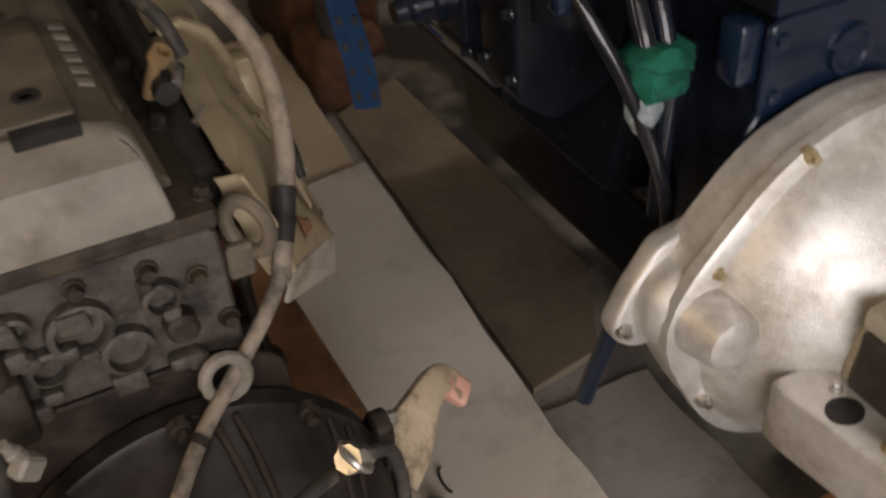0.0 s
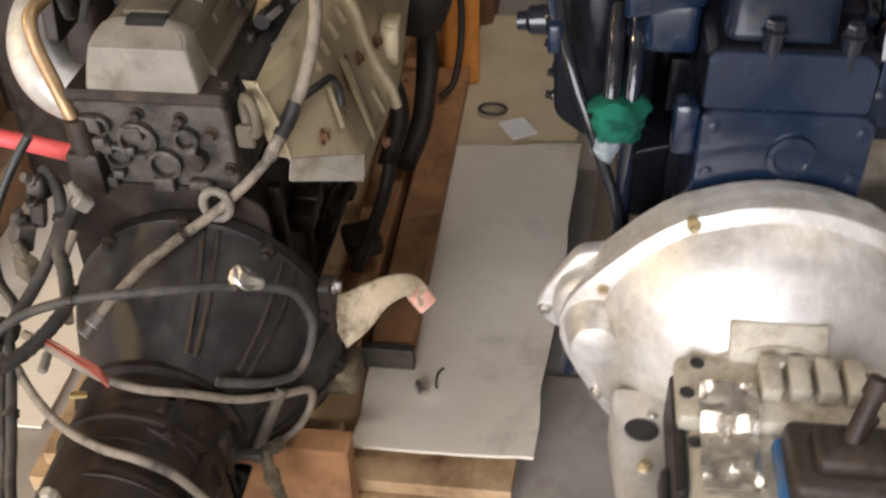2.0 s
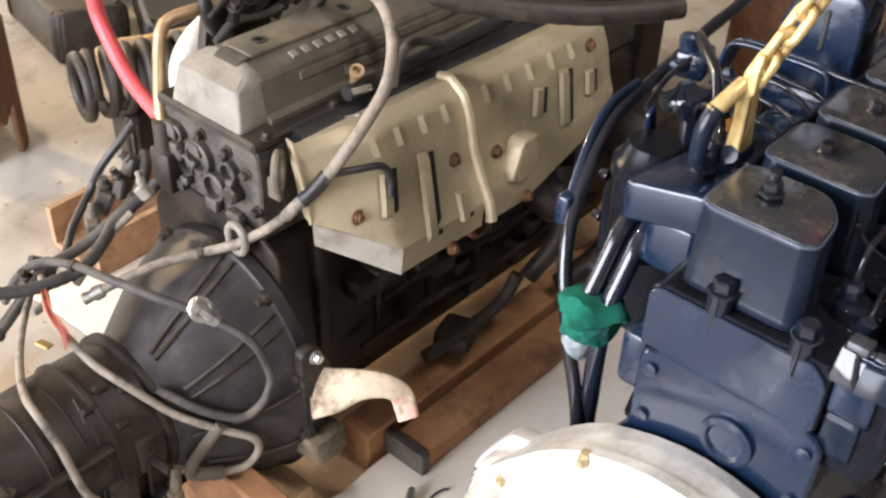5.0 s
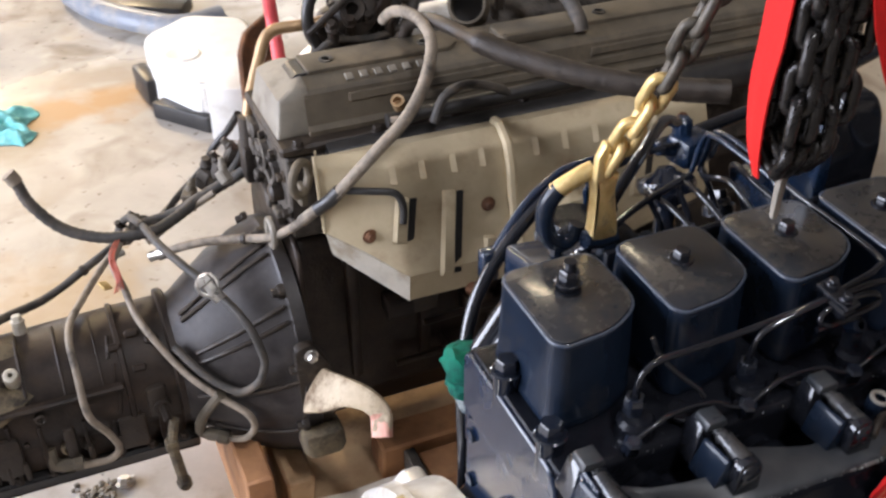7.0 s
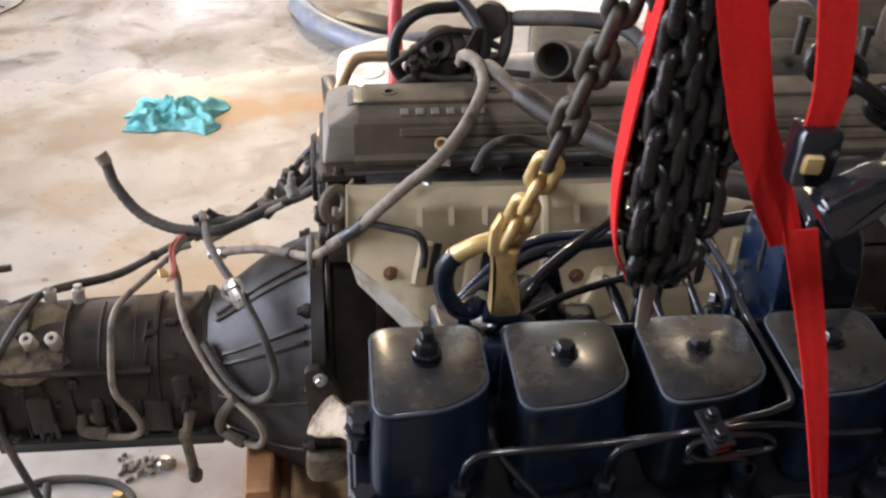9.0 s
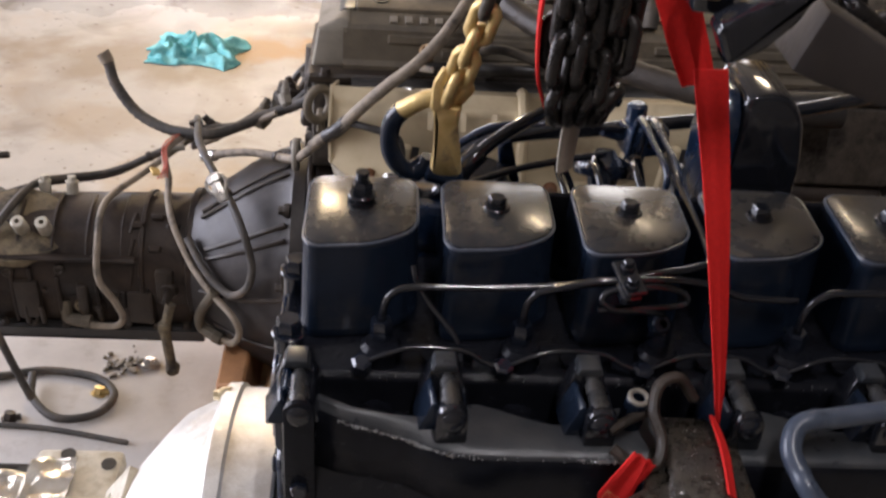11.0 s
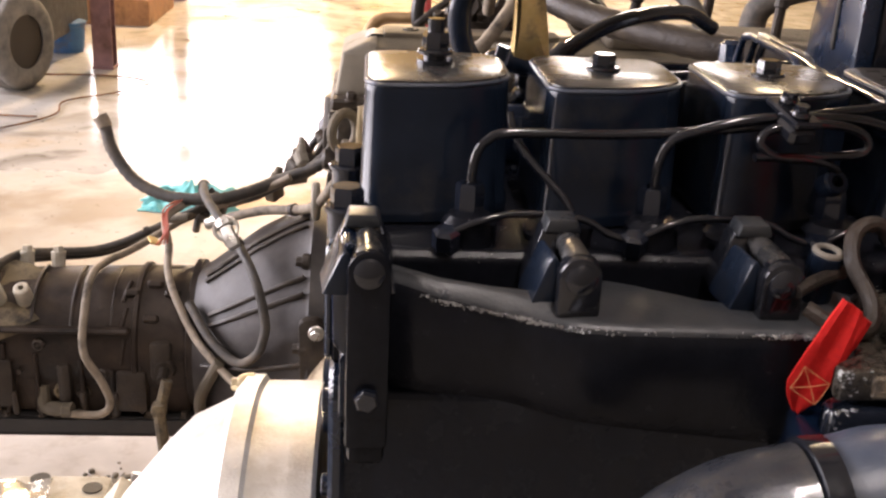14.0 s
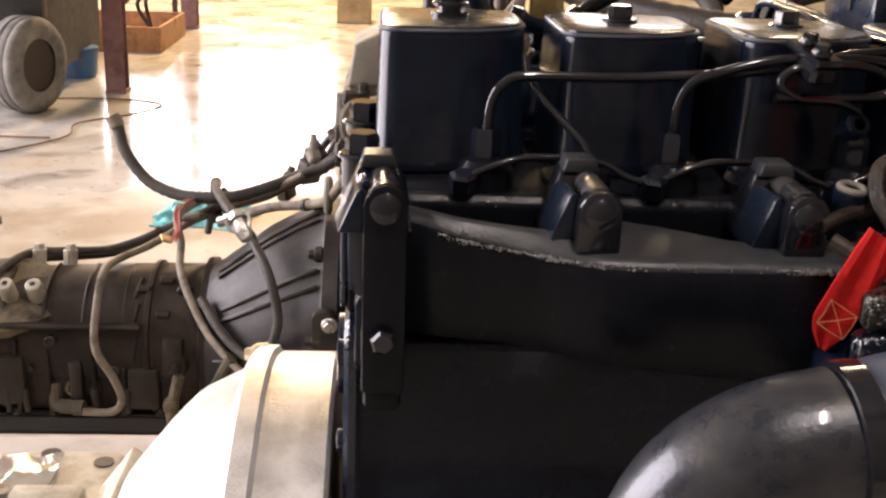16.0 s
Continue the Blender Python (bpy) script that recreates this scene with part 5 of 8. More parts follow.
# cylinder head, its pitted rear face and the block
t = prism(B(), rounded([(0.640, 0.515), (0.645, 0.652), (0.845, 0.652), (0.850, 0.515)], 0.008), "x", -0.090, XE - 0.03, 0.003, 1)
head = part("cylinder_head", t, HEAD_CAST, O, "dirty grey cylinder head")
random.seed(4)
for y, z, r in ((0.765, 0.600, 0.020), (0.735, 0.565, 0.017), (0.795, 0.575, 0.013), (0.70, 0.605, 0.012), (0.81, 0.62, 0.010)):
    part("core_boss", lathe(B(), [(0, r * 1.35), (0.010, r * 1.3), (0.012, r), (0.002, r * 0.95)], (-0.090, y, z), (-1, 0, 0), 20), HEAD_CAST, head)
for i in range(16):
    y, z = random.uniform(0.655, 0.835), random.uniform(0.525, 0.645)
    w = random.uniform(0.006, 0.014)
    part("rear_boss", wobble(box(B(), (-0.104, y - w, z - w * 0.8), (-0.088, y + w, z + w * 0.8), 0.004, 2), 0.002, 90), HEAD_CAST, head)
part("water_union", lathe(B(), [(0, 0.014), (0.018, 0.014), (0.022, 0.010)], (-0.088, 0.69, 0.575), (-1, 0, 0), 16), GREASE, head)
for y, z in ((0.668, 0.612), (0.705, 0.632), (0.650, 0.560), (0.76, 0.636)):
    part("rear_bolt", bolt(B(), (-0.090, y, z), (-1, 0, 0), 0.007, 0.008), GREASE, head)
t = prism(B(), rounded([(0.615, 0.20), (0.635, 0.50), (0.655, 0.515), (0.840, 0.515), (0.86, 0.49), (0.86, 0.20)], 0.012), "x", -0.088, XE - 0.04, 0.004, 1)
block = part("engine_block", t, CASE, O, "dark oily engine block")
for k in range(6):
    part("block_rib", box(B(), (-0.02 + 0.12 * k, 0.612, 0.24), (0.0 + 0.12 * k, 0.64, 0.48), 0.006), CASE, block)
part("oil_sump", prism(B(), rounded([(0.65, 0.136), (0.63, 0.20), (0.85, 0.20), (0.84, 0.136)], 0.015), "x", -0.06, XE - 0.06, 0.005), CASE, O)
part("rear_plate", prism(B(), rounded([(0.60, 0.21), (0.61, 0.50), (0.66, 0.53), (0.84, 0.53), (0.89, 0.48), (0.89, 0.21)], 0.02), "x", -0.096, -0.088, 0.002, 1), CASE, O)
ring = tube(B(), [(-0.078 + 0.016 * math.cos(a), 0.618 + 0.013 * math.cos(a), 0.633 + 0.025 * math.sin(a)) for a in (2 * math.pi * i / 20 for i in range(20))], 0.0068, 10, 0, True)
box(ring, (-0.082, 0.616, 0.585), (-0.070, 0.640, 0.618), 0.003, 1)
part("lifting_eye", ring, DUSTY, O, "pale steel lifting eye")

# exhaust ports and heat shield
t = B()
for k in range(6):
    tube(t, [(0.0 + 0.12 * k, 0.64, 0.575), (0.005 + 0.12 * k, 0.62, 0.57), (0.02 + 0.12 * k, 0.605, 0.55)], 0.018, 14)
tube(t, [(0.0, 0.608, 0.55), (0.30, 0.602, 0.545), (0.62, 0.600, 0.55)], 0.022, 14)
part("exhaust_manifold", t, RUST, O, "rusty exhaust manifold behind the shield")


def shield_point(x, s):
    """The shield's pressed section; s runs from its upper lip to its lower lip."""
    base = [(0.612, 0.668), (0.590, 0.672), (0.566, 0.655), (0.552, 0.625), (0.541, 0.575), (0.524, 0.535), (0.505, 0.502), (0.498, 0.470)]
    i = min(int(s * 7), 6)
    f = s * 7 - i
    y = base[i][0] * (1 - f) + base[i + 1][0] * f
    z = base[i][1] * (1 - f) + base[i + 1][1] * f
    return y - 0.045 * max(0.0, (x - 0.05)) + 0.45 * max(0.0, 0.04 - x) * min(1.0, s * 3), z + 0.06 * (x - 0.05) * 0.35


def shield_panel(x0, x1, cut):
    """One pressed panel; its lower edge rises towards the rear, with a bent band under it."""
    t = B()
    nx, ns = 30, 24
    grid = []
    for i in range(nx + 1):
        row = []
        x = x0 + (x1 - x0) * i / nx
        low = 0.857
        if cut:
            low = min(0.857, 0.625 + (x - x0) / 0.098 * 0.232)
        high = 0.0
        if not cut:
            low -= 0.20 * max(0.0, (x - x0 - 0.09) / (x1 - x0 - 0.09))
            high = 0.22 * max(0.0, (x - x1 + 0.05) / 0.05) ** 2
        for j in range(ns + 1):
            s = high + (low - high) * j / ns
            y, z = shield_point(x, s)
            row.append(t.verts.new((x, y, z)))
        if not cut or x > x0 + 0.098:
            row.append(t.verts.new((x, y + 0.003, z - 0.045)))
        else:
            row.append(None)
        grid.append(row)
    for i in range(nx):
        for j in range(ns + 1):
            q = (grid[i][j], grid[i + 1][j], grid[i + 1][j + 1], grid[i][j + 1])
            if all(q):
                t.faces.new(q)
    extra = bmesh.ops.extrude_face_region(t, geom=t.faces[:])
    bmesh.ops.translate(t, vec=(0, 0.003, -0.001), verts=[v for v in extra["geom"] if isinstance(v, bmesh.types.BMVert)])
    return t


shield = part("heat_shield", shield_panel(-0.058, 0.212, True), SHIELD, O, "tan pressed steel heat shield with louvres", 30)
part("shield_panel", shield_panel(0.222, 0.550, False), SHIELD, shield, "", 40)
t = B()
pts = []
for j in range(15):
    y, z = shield_point(0.217, j / 14)
    pts.append((0.217, y - 0.004, z + 0.001))
tube(t, pts, 0.0085, 8, 1)
part("shield_seam", t, SHIELD, shield)
# lower rear facet, bent down from the slanting edge
t = B()
y1, z1 = shield_point(-0.058, 0.625)
y2, z2 = shield_point(0.042, 0.857)
facet = [(-0.058, y1 - 0.001, z1), (0.042, y2 - 0.001, z2), (0.042, y2 + 0.002, z2 - 0.046), (-0.048, y1 + 0.008, z1 - 0.044)]
vs = [t.verts.new(p) for p in facet] + [t.verts.new((p[0] + 0.002, p[1] + 0.003, p[2] + 0.002)) for p in facet]
t.faces.new(vs[:4])
t.faces.new(vs[4:][::-1])
for i in range(4):
    t.faces.new((vs[i], vs[(i + 1) % 4], vs[4 + (i + 1) % 4], vs[4 + i]))
part("shield_end", t, SHIELD_PALE, shield, "pale bent end of the shield")
t = B()
for (xa, sa), (xb, sb) in (((-0.058, 0.10), (-0.058, 0.625)),):
    ya, za = shield_point(xa, sa)
    yb, zb = shield_point(xb, sb)
    tube(t, [(xa, ya + 0.002, za), (xa - 0.002, (ya + yb) / 2 - 0.004, (za + zb) / 2), (xb, yb + 0.002, zb)], 0.003, 6, 3)
part("rolled_edge", t, SHIELD, shield)
t = B()
rows = []
for k in range(9):
    y, z = shield_point(-0.058, 0.12 + 0.505 * k / 8)
    rows.append([t.verts.new((-0.058, y, z)), t.verts.new((-0.052, y + 0.022, z - 0.002)), t.verts.new((-0.049, y + 0.022, z - 0.002)), t.verts.new((-0.055, y, z))])
for a, b in zip(rows, rows[1:]):
    for i in range(4):
        t.faces.new((a[i], a[(i + 1) % 4], b[(i + 1) % 4], b[i]))
t.faces.new(rows[0][::-1])
t.faces.new(rows[-1])
part("end_flange", t, SHIELD, shield)


def louvre(xa, za, xb, zb, w):
    """A raised flat louvre with a dark slot beside it, from its upper to its lower end."""
    ya, yb = face_y(xa, za) - 0.001, face_y(xb, zb) - 0.001
    a, b = Vector((xa, ya, za)), Vector((xb, yb, zb))
    d = (b - a).normalized()
    out = Vector((0, -1, 0.08)).normalized()
    side = d.cross(out).normalized()
    if side.x < 0:
        side = -side
    t = B()
    rows = []
    for f, k in ((0.0, 0.0), (0.07, 1.0), (0.93, 1.0), (1.0, 0.0)):
        p = a + (b - a) * f
        rows.append([t.verts.new(p + side * (g * w) + out * (0.0048 * h * k)) for g, h in ((-0.55, 0.0), (-0.30, 1.0), (0.38, 1.0), (0.48, 0.0))])
    for q, r in zip(rows, rows[1:]):
        for i in range(3):
            t.faces.new((q[i], q[i + 1], r[i + 1], r[i]))
    t.faces.new([rows[0][0], rows[0][1], rows[0][2], rows[0][3]])
    t.faces.new([rows[-1][3], rows[-1][2], rows[-1][1], rows[-1][0]])
    part("louvre", t, SHIELD, shield, "", 25)
    t = B()
    quad = [a + side * (w * 0.50) + d * 0.002, a + side * (w * 0.98) + d * 0.001, b + side * (w * 0.98) - d * 0.006, b + side * (w * 0.50) - d * 0.004]
    vs = [t.verts.new(p + out * 0.0012) for p in quad] + [t.verts.new(p - out * 0.001) for p in quad]
    t.faces.new(vs[:4])
    t.faces.new(vs[4:][::-1])
    for i in range(4):
        t.faces.new((vs[i], vs[(i + 1) % 4], vs[4 + (i + 1) % 4], vs[4 + i]))
    part("louvre_slot", t, PLASTIC, shield, "dark open slot")


def face_y(x, z):
    """The shield's face at a height."""
    best = min((abs(shield_point(x, k / 80)[1] - z), shield_point(x, k / 80)[0]) for k in range(20, 81))
    return best[1]


for xa, za, xb, zb, w in ((0.050, 0.611, 0.037, 0.546, 0.022), (0.121, 0.609, 0.099, 0.492, 0.022), (0.174, 0.534, 0.167, 0.492, 0.020), (0.372, 0.622, 0.362, 0.578, 0.024), (0.435, 0.632, 0.418, 0.545, 0.024), (0.497, 0.612, 0.490, 0.572, 0.022)):
    louvre(xa, za, xb, zb, w)
for x in (0.042, 0.086, 0.133, 0.177, 0.262, 0.31, 0.36, 0.41, 0.46):
    y, z = shield_point(x, 0.40)
    y2, z2 = shield_point(x, 0.29)
    t = B()
    vs = [t.verts.new(p) for p in ((x - 0.007, y + 0.001, z), (x - 0.007, y2 + 0.001, z2), (x + 0.002, y - 0.0045, z + 0.001), (x + 0.002, y2 - 0.0035, z2 + 0.002), (x + 0.003, y + 0.001, z), (x + 0.003, y2 + 0.001, z2))]
    for q in ((0, 1, 3, 2), (2, 3, 5, 4), (0, 2, 4), (1, 5, 3)):
        t.faces.new([vs[i] for i in q])
    part("pressed_rib", t, SHIELD, shield, "", 20)
for x, z in ((-0.001, 0.556), (0.178, 0.577), (0.136, 0.462), (0.262, 0.56), (0.300, 0.48), (0.505, 0.648)):
    y = face_y(x, z)
    t = lathe(B(), [(0, 0.011), (0.002, 0.011)], (x, y - 0.001, z), (0, -1, 0.15), 16)
    part("shield_bolt", bolt(t, (x, y - 0.003, z), (0, -1, 0.15), 0.0062, 0.005), RUST, shield)
t = prism(B(), rounded([(0.262, 0.52), (0.285, 0.578), (0.325, 0.580), (0.335, 0.53), (0.300, 0.50)], 0.01), "y", 0.488, 0.522, 0.009, 2)
part("shield_hump", t, SHIELD, shield, "square pressed hump")
part("exhaust_outlet", lathe(B(), [(0, 0.034), (0.03, 0.034), (0.031, 0.026), (0.01, 0.026)], (0.235, 0.545, 0.455), (0.1, -1, -0.2), 22), RUST, O, "rusty exhaust outlet flange")

# rails and pipes between cover and shield
part("rail_pipe", tube(B(), [(0.06, 0.632, 0.690), (0.25, 0.628, 0.696), (0.40, 0.626, 0.700)], 0.011, 12), PLASTIC, O, "black rail pipe")
part("rail_pipe", tube(B(), [(-0.03, 0.64, 0.640), (0.3, 0.622, 0.650), (0.7, 0.618, 0.660)], 0.028, 14), PLASTIC, O)
part("breather_pipe", tube(B(), [(0.12, 0.60, 0.690), (0.14, 0.61, 0.722), (0.18, 0.622, 0.730), (0.23, 0.622, 0.715), (0.25, 0.625, 0.70)], 0.007, 10), RUBBER, O)
t = lathe(B(), [(0, 0.0100), (0.012, 0.0100), (0.012, 0.0065), (0.004, 0.0065)], (0.079, 0.631, 0.714), (-0.4, -0.5, 0.8), 18)
tube(t, [(0.079, 0.631, 0.714), (0.081, 0.638, 0.700), (0.082, 0.645, 0.68)], 0.006, 8)
part("glow_terminal", t, COPPER_TUBE, O, "brass terminal cap")
part("clip", tube(B(), [(0.062, 0.622, 0.696), (0.088, 0.612, 0.698)], 0.005, 8, 0), STEEL, O, "bright steel clip")
part("clip", tube(B(), [(0.045, 0.618, 0.662), (0.058, 0.604, 0.667)], 0.005, 8, 0), STEEL, O)

# bell housing and gearbox
CY, CZ = 0.715, 0.288


CASE_DY = 0.0


def ring_section(x, r, flat=1.0, dz=0.0):
    return [(x, CY + CASE_DY + r * math.sin(a) * flat, CZ + dz + r * math.cos(a)) for a in (2 * math.pi * i / 40 for i in range(40))]


t = B()
loops = []
for x, r in ((-0.098, 0.203), (-0.100, 0.207), (-0.120, 0.207), (-0.124, 0.202), (-0.155, 0.192), (-0.20, 0.168), (-0.245, 0.135), (-0.270, 0.116), (-0.285, 0.108)):
    loops.append([t.verts.new(p) for p in ring_section(x, r, 0.93)])
for a, b in zip(loops, loops[1:]):
    for i in range(40):
        t.faces.new((a[i], a[(i + 1) % 40], b[(i + 1) % 40], b[i]))
t.faces.new(loops[0])
t.faces.new(loops[-1][::-1])
bellb = part("bell_housing", t, GEARBOX, O, "oil-stained grey bell housing", 40)


def bell_radius(x):
    xs = ((-0.124, 0.203), (-0.155, 0.192), (-0.20, 0.168), (-0.245, 0.135), (-0.285, 0.108))
    for (a, ra), (b, rb) in zip(xs, xs[1:]):
        if b <= x <= a:
            return ra + (rb - ra) * (a - x) / (a - b)
    return 0.108


for ang, x1 in ((8, -0.27), (14, -0.27), (42, -0.26), (49, -0.26), (76, -0.27), (104, -0.25)):
    pts = []
    for i in range(9):
        x = -0.128 + (x1 + 0.128) * i / 8
        a = radians(-ang - 10 * i / 8)
        r = bell_radius(x) + 0.001
        pts.append((x, CY + 0.93 * r * math.sin(a), CZ + r * math.cos(a)))
    part("bell_rib", tube(B(), pts, 0.0038, 6, 1), GREASE, bellb, "", 60)
for ang in (-100, -70, -35, 0, 35, 70):
    a = radians(ang)
    p = (-0.122, CY + 0.93 * 0.203 * math.sin(a), CZ + 0.203 * math.cos(a))
    part("bell_bolt", bolt(lathe(B(), [(0, 0.012), (0.008, 0.011)], p, (-1, 0, 0), 12), (p[0] - 0.007, p[1], p[2]), (-1, 0, 0), 0.007, 0.008), GREASE, bellb)
CASE_DY = 0.015
t = B()
loops = []
for x, r, f in ((-0.280, 0.108, 1.0), (-0.284, 0.113, 1.0), (-0.294, 0.113, 1.0), (-0.297, 0.103, 1.0), (-0.362, 0.103, 1.0), (-0.364, 0.107, 1.0), (-0.370, 0.107, 1.0), (-0.372, 0.102, 1.0), (-0.46, 0.099, 1.02), (-0.56, 0.094, 1.05), (-0.62, 0.092, 1.05), (-0.63, 0.10, 1.05), (-0.65, 0.10, 1.05), (-0.66, 0.085, 1.0), (-0.95, 0.075, 1.0)):
    loops.append([t.verts.new(p) for p in ring_section(x, r, f, -0.002)])
for a, b in zip(loops, loops[1:]):
    for i in range(40):
        t.faces.new((a[i], a[(i + 1) % 40], b[(i + 1) % 40], b[i]))
t.faces.new(loops[0])
t.faces.new(loops[-1][::-1])
box(t, (-0.62, 0.636, 0.200), (-0.29, 0.825, 0.30), 0.012)
case = part("gearbox_case", t, CASE, O, "dark stained gearbox case", 40)
part("gearbox_pan", prism(B(), rounded([(0.642, 0.160), (0.636, 0.195), (0.622, 0.200), (0.838, 0.200), (0.83, 0.195), (0.82, 0.160)], 0.005), "x", -0.640, -0.275, 0.004, 2), PLASTIC, case, "black pressed oil pan")
for k in range(7):
    part("pan_bolt", bolt(B(), (-0.60 + 0.05 * k, 0.630, 0.201), (0, 0, 1), 0.006, 0.006), GREASE, case)
part("case_seam", box(B(), (-0.625, 0.624, 0.330), (-0.372, 0.640, 0.338), 0.003, 1), CASE, case)
for x0, x1, z0, z1 in ((-0.575, -0.535, 0.215, 0.29), (-0.475, -0.455, 0.22, 0.285), (-0.395, -0.350, 0.21, 0.275), (-0.345, -0.315, 0.26, 0.32)):
    part("case_boss", wobble(box(B(), (x0, 0.622, z0), (x1, 0.645, z1), 0.007, 2), 0.002, 50), GREASE, case)
for x0 in (-0.56, -0.535, -0.440, -0.395):
    part("pan_stud", lathe(B(), [(0, 0.005), (0.03, 0.005), (0.036, 0.003)], (x0, 0.628, 0.205), (0, -0.1, 1), 8), GREASE, case)
for x, z in ((-0.375, 0.372), (-0.345, 0.380), (-0.318, 0.372), (-0.345, 0.345)):
    y = CY + 0.015 - math.sqrt(max(0.0, 0.103 ** 2 - (z - 0.286) ** 2))
    part("case_rib", wobble(box(B(), (x - 0.011, y - 0.005, z - 0.006), (x + 0.011, y + 0.012, z + 0.006), 0.003, 1, (-35, 0, 0)), 0.001, 60), CASE, case)
random.seed(21)
for k in range(9):
    x = -0.615 + 0.036 * k + random.uniform(-0.006, 0.006)
    part("case_web", wobble(box(B(), (x - 0.003, 0.626, 0.206), (x + 0.003, 0.642, random.uniform(0.27, 0.325)), 0.0015, 1), 0.001, 60), CASE, case)
for k in range(12):
    x, z = -0.61 + 0.028 * k, random.uniform(0.225, 0.315)
    r = random.uniform(0.005, 0.011)
    if k % 3:
        part("case_plug", lathe(B(), [(0, r * 1.3), (0.008, r * 1.2), (0.010, r * 0.8), (0.007, r * 0.5)], (x, 0.637, z), (0, -1, 0.1), 14), (CASE, GREASE, CRUST)[k % 3], case)
    else:
        part("case_bolt", bolt(B(), (x, 0.637, z), (0, -1, 0.1), r * 0.8, 0.008), GREASE, case)
for k in range(5):
    a = radians(20 + 26 * k)
    part("case_rib", tube(B(), [(-0.38 - 0.001 * i, CY + 0.015 - 0.1005 * math.sin(a + 0.06 * i), CZ + 0.1005 * math.cos(a + 0.06 * i)) for i in range(7)], 0.003, 6, 1), CASE, case)
for k in range(4):
    x = -0.40 - 0.055 * k
    pts = [(x, CY + 0.015 - 0.0995 * math.sin(radians(g)), CZ - 0.002 + 0.0995 * math.cos(radians(g))) for g in range(-10, 66, 8)]
    part("case_hoop", tube(B(), pts, 0.0028, 6, 1), CASE, case)
t = lathe(B(), [(0, 0.015), (0.012, 0.017), (0.020, 0.013)], (-0.325, 0.640, 0.280), (0, -1, 0), 14)
tube(t, [(-0.325, 0.63, 0.280), (-0.322, 0.585, 0.281)], 0.007, 8, 0)
part("selector_shaft", t, GREASE, case)
for x in (-0.522, -0.560):
    t = lathe(B(), [(0, 0.0125), (0.048, 0.011), (0.050, 0.009), (0.050, 0.004), (0.035, 0.004)], (x, 0.700 - 0.02, 0.345), (0, -0.62, 1), 16)
    part("dowel_stud", t, ALU_DULL, case, "pale hollow stud on the gearbox top")
t = lathe(B(), [(0, 0.072), (0.014, 0.070), (0.020, 0.055)], (-0.575, 0.690, 0.348), (0, -0.5, 1), 26)
for v in t.verts:
    v.co.x = -0.575 + (v.co.x + 0.575) * 1.25
part("top_crust", wobble(t, 0.006, 28), CRUST, case, "caked mud on the gearbox tail")
t = wobble(box(B(), (-0.80, 0.63, 0.335), (-0.62, 0.78, 0.365), 0.02, 3), 0.008, 24)
part("tail_crust", t, CRUST, case, "caked mud on the gearbox tail")
for x in (-0.50, -0.545):
    part("top_bolt", bolt(lathe(B(), [(0, 0.010), (0.02, 0.010)], (x, 0.76, 0.378), (0, 0.2, 1), 10), (x, 0.765, 0.397), (0, 0.2, 1), 0.008, 0.008), ALU_DULL, case)
part("tail_bracket", tube(B(), [(-0.64, 0.74, 0.36), (-0.645, 0.76, 0.41), (-0.635, 0.77, 0.435), (-0.60, 0.775, 0.44)], 0.006, 8), GREASE, case, "bent greasy bracket")
t = tube(B(), [(-0.314, 0.585, 0.283), (-0.322, 0.580, 0.250)], 0.008, 10, 0)
box(t, (-0.335, 0.567, 0.232), (-0.315, 0.587, 0.252), 0.005)
tube(t, [(-0.325, 0.575, 0.238), (-0.318, 0.570, 0.165)], 0.0085, 10, 0)
lathe(t, [(0, 0.012), (0.012, 0.011), (0.016, 0.008)], (-0.318, 0.577, 0.160), (0.1, -1, 0), 14)
part("selector_lever", t, CRUST, case, "rusty selector lever hanging down")

# worm clips on the grey pipes and looms
for p, d, r in (((-0.290, 0.801, 0.497), (0.1, -1, 0.05), 0.0072), ((-0.219, 0.6175, 0.474), (0.45, -0.85, -0.3), 0.0072), ((-0.389, 0.858, 0.400), (-1, -0.35, -0.4), 0.0080), ((-0.142, 0.872, 0.503), (1, 0.1, 0.5), 0.0095), ((-0.150, 0.706, 0.494), (0.6, -0.7, 0.3), 0.0080)):
    part("hose_clip", lathe(B(), [(-0.004, r), (-0.004, r + 0.0012), (0.004, r + 0.0012), (0.004, r)], p, d, 16, False), GREASE, O, "thin steel hose clip")

